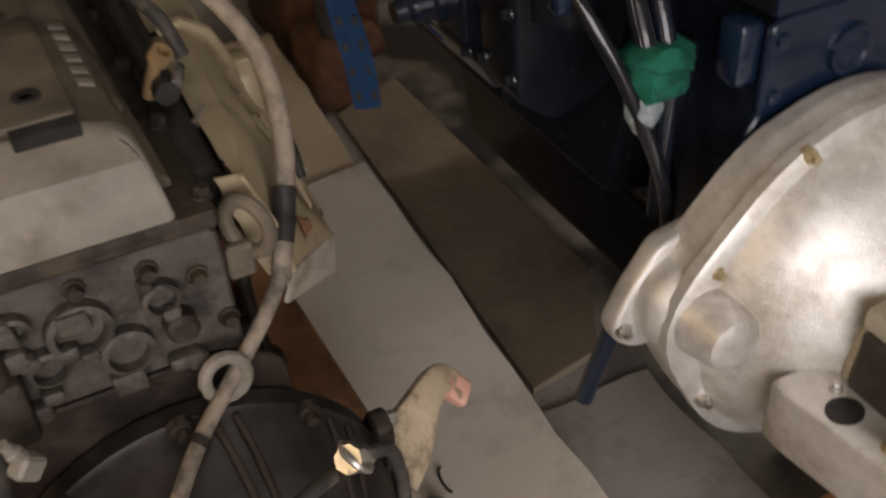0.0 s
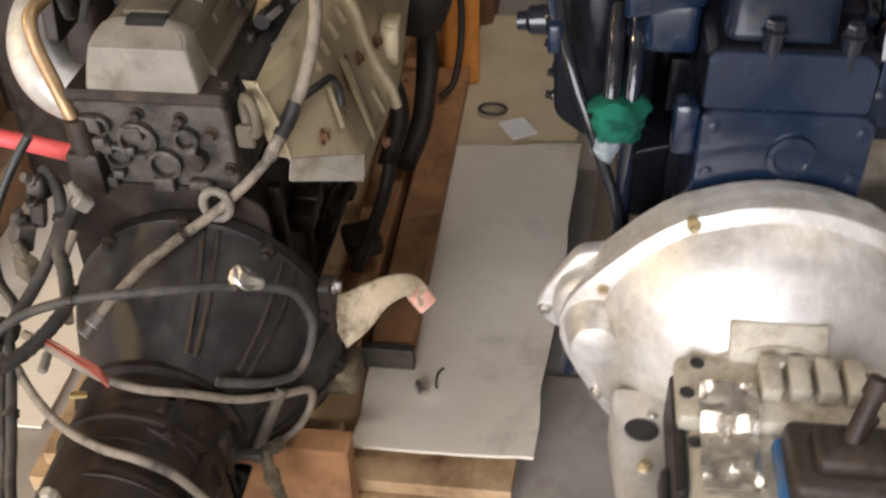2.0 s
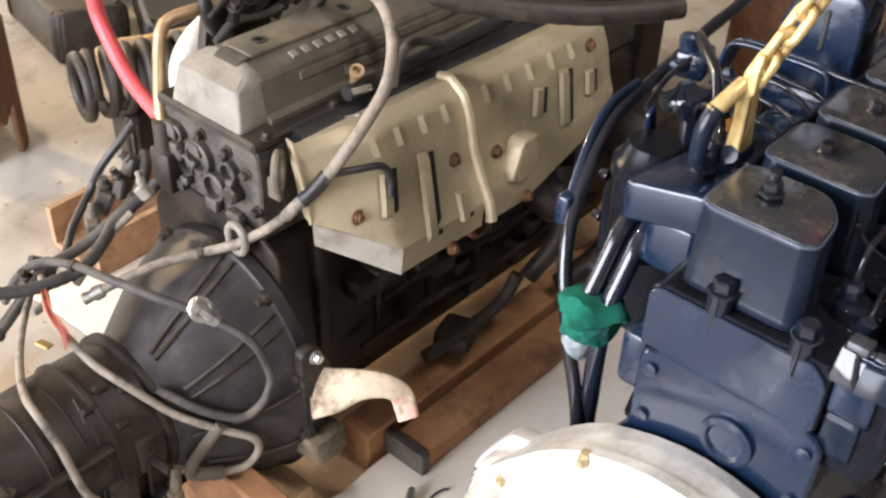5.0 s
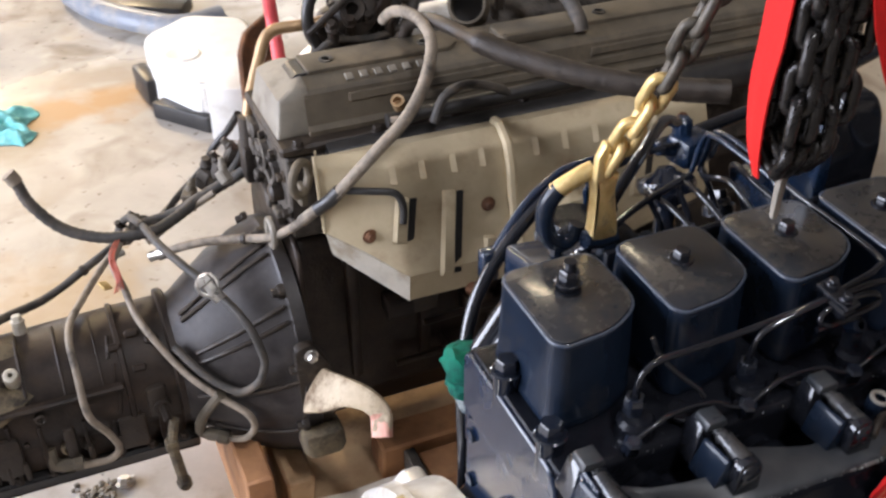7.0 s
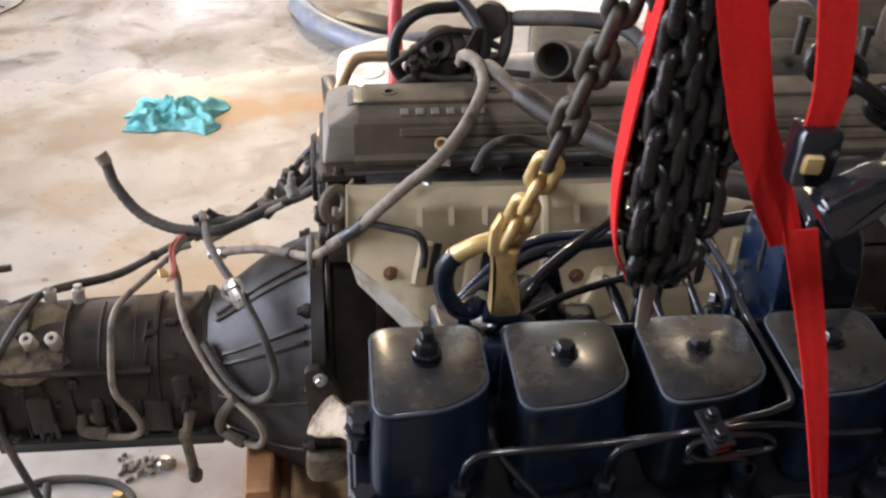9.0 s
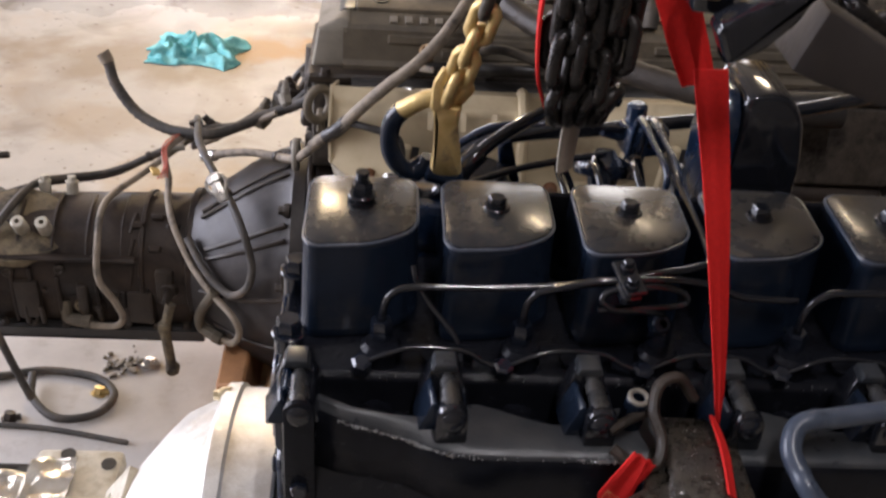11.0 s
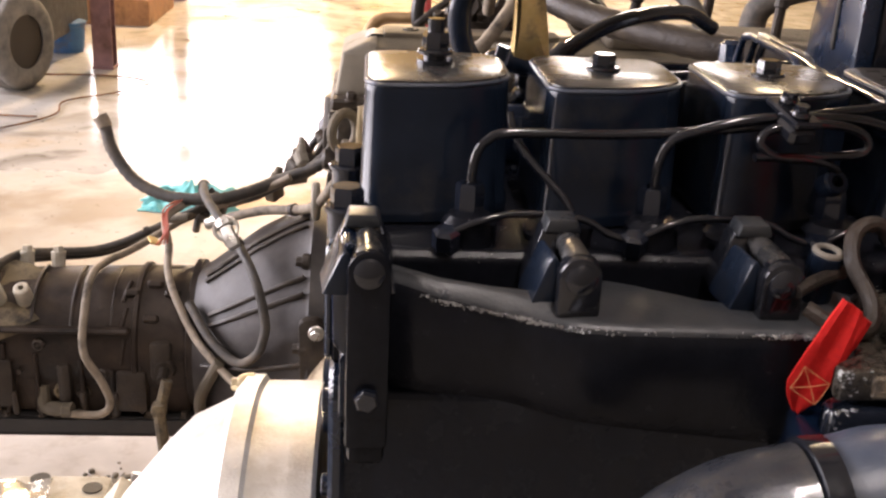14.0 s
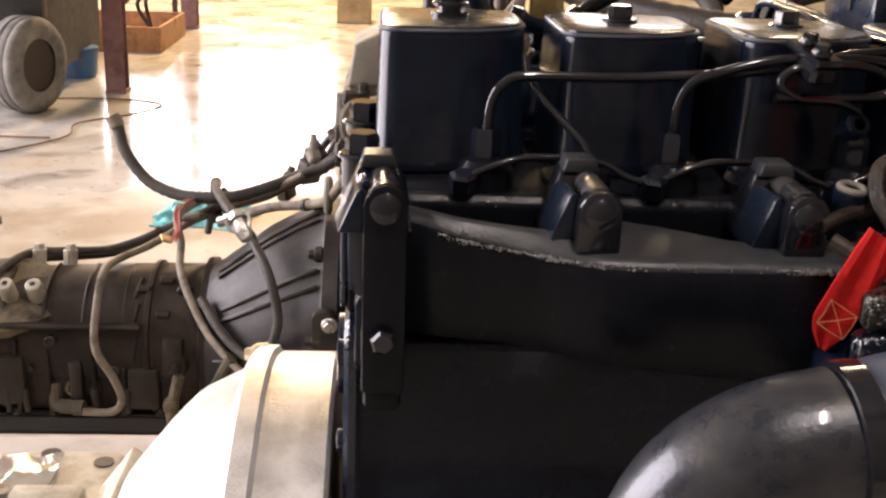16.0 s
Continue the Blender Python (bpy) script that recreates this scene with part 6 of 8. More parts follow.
# mounting bracket
t = prism(B(), rounded([(-0.128, 0.215), (-0.132, 0.40), (-0.105, 0.405), (-0.080, 0.36), (-0.075, 0.30), (-0.085, 0.215)], 0.010), "y", 0.528, 0.545, 0.003, 2)
box(t, (-0.128, 0.535, 0.30), (-0.095, 0.62, 0.37), 0.008)
mb = part("mount_bracket", t, GREASE, O, "dark greasy mount bracket plate")
for z in (0.235, 0.385):
    part("mount_bolt", bolt(B(), (-0.108, 0.528, z), (0, -1, 0), 0.008, 0.008), STEEL if z > 0.3 else GREASE, mb)
def ribbon(pts, widths, thick, flat_dir):
    """A bent bar, wide along flat_dir and rounded at its edges."""
    t = B()
    ps = smooth_path(pts, 7)
    n = len(ps)
    rings = []
    for i, p in enumerate(ps):
        f = i / (n - 1) * (len(widths) - 1)
        m = min(int(f), len(widths) - 2)
        w = widths[m] * (1 - f + m) + widths[m + 1] * (f - m)
        d = (ps[min(i + 1, n - 1)] - ps[max(i - 1, 0)]).normalized()
        a = Vector(flat_dir)
        a = (a - d * a.dot(d)).normalized()
        b = d.cross(a)
        rings.append([t.verts.new(p + a * (w / 2 * math.copysign(abs(math.cos(g)) ** 0.5, math.cos(g))) + b * (thick / 2 * math.copysign(abs(math.sin(g)) ** 0.5, math.sin(g)))) for g in (2 * math.pi * q / 16 for q in range(16))])
    for r1, r2 in zip(rings, rings[1:]):
        for q in range(16):
            t.faces.new((r1[q], r1[(q + 1) % 16], r2[(q + 1) % 16], r2[q]))
    t.faces.new(rings[0][::-1])
    t.faces.new(rings[-1])
    return t


mb_arm = part("mount_arm", ribbon([(-0.112, 0.532, 0.318), (-0.098, 0.505, 0.330), (-0.074, 0.474, 0.345), (-0.050, 0.446, 0.344), (-0.037, 0.428, 0.328), (-0.041, 0.414, 0.308)], [0.078, 0.066, 0.044, 0.034, 0.031, 0.030], 0.016, (0.55, 0.15, 0.8)), CREAM, O, "cream hooked mount arm")
part("mount_tip", ribbon([(-0.0372, 0.4300, 0.3300), (-0.038, 0.424, 0.320), (-0.043, 0.409, 0.301)], [0.0325, 0.032, 0.031], 0.0175, (0.55, 0.15, 0.8)), PINK, mb_arm, "pinkish primer tip")
t = wobble(box(B(), (-0.135, 0.50, 0.195), (-0.07, 0.56, 0.245), 0.012), 0.004, 40)
part("mount_block", t, CRUST, O, "dirt-caked mount block")

# brown pipe at the rear and the cluster behind the cover
part("rear_pipe", tube(B(), [(-0.095, 0.838, 0.60), (-0.092, 0.85, 0.64), (-0.060, 0.885, 0.70), (-0.045, 0.895, 0.728), (-0.025, 0.897, 0.740), (0.02, 0.893, 0.742), (0.06, 0.89, 0.745)], 0.0095, 12), COPPER_TUBE, O, "brown steel pipe rising behind the cover")
t = lathe(B(), [(0, 0.016), (0.05, 0.016)], (-0.10, 0.836, 0.58), (0.05, 0.05, 1), 14)
box(t, (-0.115, 0.815, 0.52), (-0.085, 0.86, 0.585), 0.006)
part("rear_union", t, GREASE, O)
random.seed(11)
pump = part("vacuum_pump", lathe(B(), [(0, 0.034), (0.012, 0.040), (0.040, 0.040), (0.046, 0.034), (0.050, 0.022), (0.062, 0.020), (0.062, 0.010), (0.040, 0.010)], (0.115, 0.915, 0.735), (-0.35, -0.75, 0.5), 26), GREASE, O, "greasy grey pump with an open centre")
for k in range(3):
    a = radians(40 + 120 * k)
    part("pump_bolt", bolt(B(), (0.100 + 0.033 * math.cos(a), 0.885 + 0.012 * math.sin(a), 0.757 + 0.028 * math.sin(a)), (-0.35, -0.75, 0.5), 0.006, 0.007), GREASE, pump)
part("plenum_end", tube(B(), [(0.40, 0.985, 0.665), (0.25, 0.985, 0.662), (0.13, 0.975, 0.652), (0.06, 0.955, 0.635), (0.025, 0.925, 0.610), (0.020, 0.885, 0.590), (0.03, 0.845, 0.58)], 0.040, 24), ALU, O, "bright rounded aluminium intake plenum", 60)
part("pump_bracket", prism(B(), rounded([(0.03, 0.66), (0.16, 0.66), (0.18, 0.74), (0.13, 0.775), (0.05, 0.75)], 0.012), "y", 0.905, 0.925, 0.004, 2), GREASE, O, "greasy cast pump bracket")
part("pump_hose", tube(B(), [(0.075, 0.90, 0.69), (0.040, 0.885, 0.705), (0.022, 0.878, 0.745), (0.032, 0.885, 0.79), (0.07, 0.90, 0.815), (0.13, 0.93, 0.81)], 0.010, 12), PLASTIC, O, "black rubber hose bent round the pump")
part("pump_hose", tube(B(), [(0.14, 0.875, 0.70), (0.165, 0.872, 0.745), (0.160, 0.89, 0.79), (0.13, 0.94, 0.82)], 0.012, 12), PLASTIC, O)
part("pump_hose", tube(B(), [(0.18, 0.875, 0.71), (0.20, 0.875, 0.76), (0.21, 0.92, 0.80)], 0.010, 12), RUBBER, O)
for k in range(5):
    x = 0.06 + 0.032 * k
    part("pump_stud", bolt(lathe(B(), [(0, 0.010), (0.03 + 0.008 * (k % 2), 0.008)], (x, 0.868 + 0.006 * (k % 3), 0.715), (-0.2, -0.5, 1), 10), (x - 0.007, 0.851 + 0.006 * (k % 3), 0.748), (-0.2, -0.5, 1), 0.008, 0.010), (GREASE, CASE)[k % 2], O)
part("pump_pipe", tube(B(), [(0.02, 0.87, 0.735), (0.055, 0.865, 0.765), (0.095, 0.87, 0.79), (0.145, 0.88, 0.785), (0.19, 0.88, 0.76)], 0.006, 8), GREASE, O)
part("pump_lever", prism(B(), rounded([(0.125, 0.745), (0.150, 0.80), (0.166, 0.80), (0.150, 0.74)], 0.006), "y", 0.862, 0.870, 0.002, 1), CASE, O)
part("tensioner", lathe(B(), [(0, 0.028), (0.01, 0.030), (0.016, 0.024), (0.022, 0.030), (0.03, 0.028)], (0.185, 0.925, 0.79), (-0.3, -0.9, 0.2), 24), GREASE, O, "greasy round tensioner")
part("side_cable", tube(B(), [(0.02, 0.86, 0.70), (0.06, 0.862, 0.722), (0.12, 0.862, 0.715), (0.18, 0.862, 0.725), (0.24, 0.86, 0.72)], 0.006, 8), RUBBER, O)
t = lathe(B(), [(0, 0.034), (0.07, 0.031), (0.072, 0.030), (0.072, 0.026), (0.01, 0.024)], (0.295, 0.865, 0.735), (-0.42, -0.76, 0.45), 26, False)
throttle = part("throttle_body", t, DUSTY, O, "dusty open intake mouth")
part("throttle_bore", lathe(B(), [(0.015, 0.0255), (0.02, 0.0255)], (0.295, 0.865, 0.735), (-0.42, -0.76, 0.45), 22), PLASTIC, throttle, "black bore")
t = prism(B(), rounded([(0.845, 0.60), (0.845, 0.70), (0.87, 0.735), (0.95, 0.745), (0.98, 0.70), (0.98, 0.60)], 0.02), "x", 0.30, XE, 0.006, 2)
part("intake_plenum", t, HEAD_CAST, O, "dirty brown grey intake plenum")
for k in range(6):
    x = 0.24 + 0.1 * k
    part("intake_runner", tube(B(), [(x + 0.06, 0.835, 0.60), (x + 0.06, 0.86, 0.66), (x + 0.06, 0.89, 0.69)], 0.024, 14), HEAD_CAST, O)
for k in range(5):
    x = 0.34 + 0.11 * k
    part("stud_post", lathe(B(), [(0, 0.008), (0.05, 0.008), (0.052, 0.011), (0.062, 0.010)], (x, 0.845, 0.735 + 0.02 * (k % 2)), (0.1, 0.1, 1), 10), GREASE, O)
part("vent_hose", tube(B(), [(0.22, 0.90, 0.80), (0.242, 0.88, 0.808), (0.297, 0.85, 0.818), (0.359, 0.82, 0.819), (0.391, 0.78, 0.808), (0.408, 0.74, 0.782), (0.412, 0.71, 0.759), (0.412, 0.70, 0.742)], 0.0125, 12), RUBBER, O, "black vent hose arching down to the cover")
part("front_cover", prism(B(), rounded([(0.62, 0.2), (0.62, 0.6), (0.70, 0.68), (0.83, 0.68), (0.88, 0.6), (0.88, 0.2)], 0.03), "x", XE - 0.04, XE + 0.04, 0.008), GREASE, O)
part("front_pulley", lathe(B(), [(0, 0.09), (0.01, 0.095), (0.02, 0.085), (0.03, 0.095), (0.04, 0.09)], (XE + 0.04, 0.745, 0.32), (1, 0, 0), 30), RUST, O)
alternator = part("alternator", lathe(B(), [(0, 0.04), (0.01, 0.058), (0.05, 0.062), (0.09, 0.058), (0.10, 0.03)], (0.64, 0.520, 0.42), (1, 0, 0), 26), CASE, O, "greasy dark alternator")
part("alternator_pulley", lathe(B(), [(0, 0.03), (0.008, 0.034), (0.014, 0.026), (0.02, 0.034), (0.028, 0.03)], (0.742, 0.520, 0.42), (1, 0, 0), 24), CASE, alternator)
for k in range(8):
    a = radians(45 * k)
    part("cooling_fin", box(B(), (0.655, 0.520 + 0.060 * math.cos(a) - 0.004, 0.42 + 0.060 * math.sin(a) - 0.004), (0.725, 0.520 + 0.060 * math.cos(a) + 0.004, 0.42 + 0.060 * math.sin(a) + 0.004), 0.002, 1), CASE, alternator)
part("oil_filter", lathe(B(), [(0, 0.034), (0.01, 0.040), (0.055, 0.040), (0.070, 0.030)], (0.49, 0.60, 0.36), (0, -1, -0.25), 24), CASE, O, "greasy dark oil filter")
part("lower_hose", tube(B(), [(0.80, 0.57, 0.44), (0.77, 0.525, 0.36), (0.70, 0.51, 0.28), (0.60, 0.51, 0.205), (0.50, 0.53, 0.17)], 0.022, 14), CASE, O, "thick dark coolant hose")
part("lower_hose", tube(B(), [(0.52, 0.57, 0.40), (0.48, 0.53, 0.30), (0.42, 0.55, 0.22)], 0.018, 12), CASE, O)
part("lower_hose", tube(B(), [(0.86, 0.54, 0.42), (0.90, 0.475, 0.36), (0.88, 0.460, 0.27), (0.83, 0.470, 0.17), (0.80, 0.50, 0.14)], 0.0075, 12), CASE, O)
part("front_bracket", prism(B(), rounded([(0.56, 0.30), (0.56, 0.46), (0.68, 0.46), (0.74, 0.36), (0.70, 0.28)], 0.02), "y", 0.57, 0.60, 0.006), GREASE, O)
t = wobble(box(B(), (0.21, 0.535, 0.165), (0.29, 0.60, 0.200), 0.010, 2, (0, 8, 20)), 0.003, 30)
tube(t, [(0.16, 0.56, 0.19), (0.24, 0.55, 0.20), (0.33, 0.54, 0.22), (0.36, 0.53, 0.27)], 0.012, 10)
random.seed(33)
for k in range(16):
    x, z = 0.06 + 0.045 * k + random.uniform(-0.012, 0.012), random.uniform(0.22, 0.46)
    w = random.uniform(0.012, 0.026)
    part("flank_boss", wobble(box(B(), (x - w, 0.590, z - w * 0.8), (x + w, 0.632, z + w * 0.8), 0.007, 2), 0.003, 45), (CASE, GREASE, CASE)[k % 3], block)
for k in range(3):
    z = 0.26 + 0.07 * k
    part("flank_pipe", tube(B(), [(0.05 + 0.05 * k, 0.598, z), (0.22, 0.590, z + 0.01), (0.40, 0.592, z - 0.01), (0.58, 0.585, z + 0.015)], 0.006, 8), CASE, block)
part("mount_foot", t, CASE, O, "dark mounting foot")

# hoses and cables over the gearbox
def hose(pts, r, material, label, name="hose", ring_h=0.0, steps=6, sides=12):
    return part(name, tube(B(), pts, r, sides, steps, False, ring_h), material, O, label, 60)


hA = hose([(-0.460, 0.909, 0.566), (-0.454, 0.905, 0.550), (-0.442, 0.89, 0.520), (-0.407, 0.868, 0.482), (-0.360, 0.845, 0.466), (-0.315, 0.828, 0.466), (-0.267, 0.822, 0.470), (-0.218, 0.842, 0.480), (-0.190, 0.858, 0.488), (-0.140, 0.858, 0.508), (-0.100, 0.850, 0.532)], 0.0086, RUBBER, "ribbed dark hose with an open end", "hose", 0.0012, 8)
part("hose_end_tie", tube(B(), [(-0.464, 0.910, 0.570), (-0.459, 0.908, 0.562), (-0.456, 0.906, 0.554)], 0.0118, 12, 2), HOSE_GREY, hA)
hose([(-0.330, 0.955, 0.37), (-0.315, 0.925, 0.425), (-0.303, 0.868, 0.474), (-0.290, 0.801, 0.497), (-0.279, 0.737, 0.503), (-0.255, 0.677, 0.495), (-0.219, 0.6175, 0.474), (-0.190, 0.562, 0.445), (-0.176, 0.545, 0.395), (-0.178, 0.543, 0.368), (-0.188, 0.548, 0.342), (-0.211, 0.558, 0.324), (-0.236, 0.576, 0.330), (-0.262, 0.600, 0.348), (-0.29, 0.64, 0.375)], 0.0063, RUBBER, "dusty rubber hose looped over the bell")
hose([(-0.300, 0.900, 0.435), (-0.355, 0.849, 0.410), (-0.395, 0.797, 0.396), (-0.425, 0.7365, 0.396), (-0.434, 0.690, 0.393), (-0.434, 0.648, 0.368), (-0.432, 0.612, 0.312), (-0.410, 0.610, 0.268), (-0.400, 0.612, 0.232), (-0.415, 0.613, 0.213), (-0.457, 0.618, 0.210)], 0.0057, HOSE_GREY, "grey steel cooler pipe", "cooler_pipe")
t = lathe(B(), [(0, 0.011), (0.012, 0.012), (0.014, 0.010), (0.022, 0.011), (0.034, 0.010)], (-0.455, 0.620, 0.215), (-1, 0.15, 0), 8)
tube(t, [(-0.487, 0.627, 0.213), (-0.497, 0.632, 0.218), (-0.499, 0.638, 0.245)], 0.010, 10, 4)
part("pipe_fitting", t, DUSTY, O, "pale elbow fitting")
hose([(-0.310, 0.862, 0.455), (-0.327, 0.826, 0.456), (-0.3455, 0.784, 0.448), (-0.337, 0.757, 0.416), (-0.332, 0.716, 0.397), (-0.316, 0.668, 0.378), (-0.285, 0.622, 0.340), (-0.258, 0.590, 0.320), (-0.234, 0.570, 0.303), (-0.209, 0.550, 0.286), (-0.201, 0.550, 0.256), (-0.214, 0.566, 0.222), (-0.240, 0.596, 0.205)], 0.0057, HOSE_GREY, "grey steel cooler pipe", "cooler_pipe")
t = lathe(B(), [(0, 0.011), (0.016, 0.012), (0.018, 0.010), (0.034, 0.011)], (-0.236, 0.592, 0.207), (-0.75, 0.5, 0.1), 8)
tube(t, [(-0.262, 0.608, 0.210), (-0.275, 0.614, 0.218), (-0.270, 0.602, 0.255), (-0.240, 0.575, 0.318)], 0.0085, 10, 4)
part("pipe_fitting", t, DUSTY, O, "pale elbow fitting")
t = lathe(B(), [(0, 0.012), (0.010, 0.013), (0.012, 0.009), (0.03, 0.011), (0.042, 0.008)], (-0.238, 0.612, 0.508), (0.5, -0.6, -0.75), 8)
part("pipe_fitting", t, STEEL, O, "bright hose coupling")
part("spring_clip", tube(B(), [(-0.232 + 0.015 * math.cos(a), 0.603 + 0.01 * math.sin(a), 0.500 + 0.012 * math.sin(a)) for a in (2 * math.pi * i / 12 for i in range(12))], 0.003, 6, 0, True), STEEL, O)
hose([(-0.290, 0.895, 0.440), (-0.344, 0.873, 0.418), (-0.389, 0.858, 0.400), (-0.426, 0.845, 0.386), (-0.467, 0.830, 0.378), (-0.520, 0.800, 0.385), (-0.560, 0.760, 0.394), (-0.585, 0.690, 0.385), (-0.615, 0.640, 0.34), (-0.62, 0.61, 0.27), (-0.60, 0.60, 0.18), (-0.57, 0.60, 0.06)], 0.0066, RUBBER, "black wiring loom along the gearbox", "wiring_loom")
hose([(-0.285, 0.908, 0.432), (-0.345, 0.888, 0.408), (-0.40, 0.868, 0.388), (-0.46, 0.845, 0.368), (-0.56, 0.80, 0.372), (-0.62, 0.77, 0.365)], 0.0060, RUBBER, "", "wiring_loom")
hose([(-0.268, 0.790, 0.445), (-0.235, 0.770, 0.462), (-0.195, 0.742, 0.480), (-0.150, 0.706, 0.494), (-0.119, 0.668, 0.512), (-0.098, 0.625, 0.548), (-0.082, 0.597, 0.578)], 0.0070, HOSE_GREY, "pale grey breather hose")
t = lathe(B(), [(0, 0.010), (0.014, 0.011), (0.016, 0.008), (0.03, 0.009)], (-0.262, 0.787, 0.447), (-0.75, 0.45, -0.35), 10)
part("hose_coupling", t, STEEL, O, "bright end coupling")
t = tube(B(), [(-0.119 + 0.002, 0.668 + 0.018 * math.cos(a), 0.520 + 0.022 * math.sin(a)) for a in (2 * math.pi * i / 14 for i in range(14))], 0.006, 8, 0, True)
part("hose_clip", t, DUSTY_LIGHT, O, "pale hose clip")
hF = hose([(-0.086, 0.600, 0.574), (-0.070, 0.590, 0.592), (-0.050, 0.578, 0.610), (-0.018, 0.560, 0.655), (0.02, 0.552, 0.697), (0.06, 0.557, 0.730), (0.093, 0.577, 0.760), (0.118, 0.607, 0.786), (0.134, 0.645, 0.802), (0.134, 0.685, 0.812), (0.126, 0.72, 0.812), (0.118, 0.755, 0.80), (0.12, 0.80, 0.77)], 0.0088, HOSE_GREY, "long grey breather hose arching over the engine")
part("hose_joint", tube(B(), [(-0.066, 0.588, 0.596), (-0.050, 0.578, 0.612), (-0.036, 0.571, 0.630)], 0.0102, 12, 3), PLASTIC, hF, "black rubber joint")
hose([(-0.036, 0.571, 0.630), (0.00, 0.550, 0.632), (0.035, 0.540, 0.626), (0.045, 0.533, 0.605), (0.043, 0.530, 0.58)], 0.0055, PLASTIC, "thin black branch hose")
for i in range(4):
    o = 0.0024 * (i - 1.5)
    hose([(-0.322 + o * 0.4, 0.838, 0.463 + o * 0.5), (-0.334 + o, 0.812, 0.462 + abs(o)), (-0.3455 + o, 0.784, 0.456 + abs(o)), (-0.342 + o, 0.765, 0.436 + o), (-0.346 + o * 2, 0.750 + o, 0.420)], 0.0013, RED_WIRE, "thin red wires bound along a pipe", "red_wire", 0.0, 4, 6)
part("wire_tag", wobble(box(B(), (-0.372, 0.772, 0.412), (-0.355, 0.792, 0.416), 0.0015, 1, (15, 20, 30)), 0.001, 60), CHAIN_GOLD, O, "yellowed paper tag")
part("blank_plug", lathe(B(), [(0, 0.0060), (0.022, 0.0065), (0.026, 0.005)], (-0.322, 0.832, 0.436), (-0.9, -0.1, -0.15), 10), DUSTY_LIGHT, O, "pale plastic blanking plug")
conduit = hose([(0.15, 0.80, 0.72), (0.148, 0.76, 0.775), (0.150, 0.68, 0.812), (0.168, 0.60, 0.818), (0.214, 0.535, 0.805), (0.298, 0.445, 0.795), (0.37, 0.39, 0.792), (0.435, 0.352, 0.792)], lambda f: 0.0095 + 0.0065 * min(1.0, max(0.0, f - 0.44) * 30), GREASE, "thick dusty conduit lying across the cover", "conduit", 0.0010, 10, 14)

hose([(-0.300, 0.900, 0.436), (-0.234, 0.887, 0.452), (-0.191, 0.875, 0.477), (-0.142, 0.872, 0.503), (-0.108, 0.886, 0.530), (-0.092, 0.908, 0.545)], 0.0085, RUBBER, "dusty black hose at the far side of the bell housing")
hose([(-0.099, 0.909, 0.600), (-0.113, 0.936, 0.560), (-0.140, 0.954, 0.520), (-0.157, 0.967, 0.480), (-0.210, 0.942, 0.450), (-0.252, 0.902, 0.440), (-0.300, 0.893, 0.432)], 0.0065, PLASTIC, "thin black cable bowed out beside the bell housing", "loose_cable")
hose([(-0.285, 0.815, 0.455), (-0.245, 0.832, 0.468), (-0.205, 0.850, 0.478), (-0.165, 0.846, 0.500)], 0.0060, HOSE_GREY, "dusty grey hose on the bell housing")
# grey harness connectors beside the bell housing
for k, (x, y, z, w, h) in enumerate(((-0.112, 0.908, 0.528, 0.016, 0.030), (-0.140, 0.902, 0.508, 0.014, 0.034), (-0.160, 0.922, 0.488, 0.018, 0.040), (-0.196, 0.906, 0.462, 0.015, 0.036), (-0.282, 0.905, 0.430, 0.015, 0.026), (-0.310, 0.902, 0.420, 0.014, 0.024), (-0.148, 0.832, 0.535, 0.012, 0.020))):
    t = box(B(), (x - w, y - w * 0.7, z - h / 2), (x + w, y + w * 0.7, z + h / 2), 0.003, 1, (10 * (k % 3), 25 - 12 * k, 20 * k))
    lathe(t, [(0, w * 0.55), (0.014, w * 0.6), (0.016, w * 0.45), (0.026, w * 0.4)], (x, y, z + h * 0.3), (-0.6 + 0.3 * (k % 4), 0.3 - 0.2 * (k % 3), 0.7), 10)
    part("connector_plug", t, (HEAD_CAST, GREASE, HEAD_CAST, DUSTY, HEAD_CAST, GREASE, DUSTY_LIGHT)[k], O, "grey plastic harness connector")

# ---- lifting gear ----
def link(bm, c, d, twist, length, width, r):
    """One oval chain link, its long axis along d."""
    d = Vector(d).normalized()
    s = d.orthogonal().normalized()
    s = (Matrix.Rotation(twist, 3, d) @ s).normalized()
    pts = []
    for i in range(16):
        a = 2 * math.pi * i / 16
        pts.append(Vector(c) + d * ((length / 2 - width / 2) * (1 if math.cos(a) > 0 else -1) + width / 2 * math.cos(a)) + s * (width / 2 * math.sin(a)))
    return tube(bm, pts, r, 8, 0, True)


def chain(name, a, b, material, label, r=0.0046, pitch=0.027, parent=None, tilt=0.3):
    a, b = Vector(a), Vector(b)
    d = (b - a).normalized()
    n = max(1, round((b - a).length / pitch))
    c = parent or thing(name, a, label, "chain")
    for i in range(n):
        p = a + (b - a) * ((i + 0.5) / n)
        part("link", link(B(), p, d, tilt + (math.pi / 2) * (i % 2), pitch * 1.42, r * 3.5, r), material, c, "", 60)
    return c


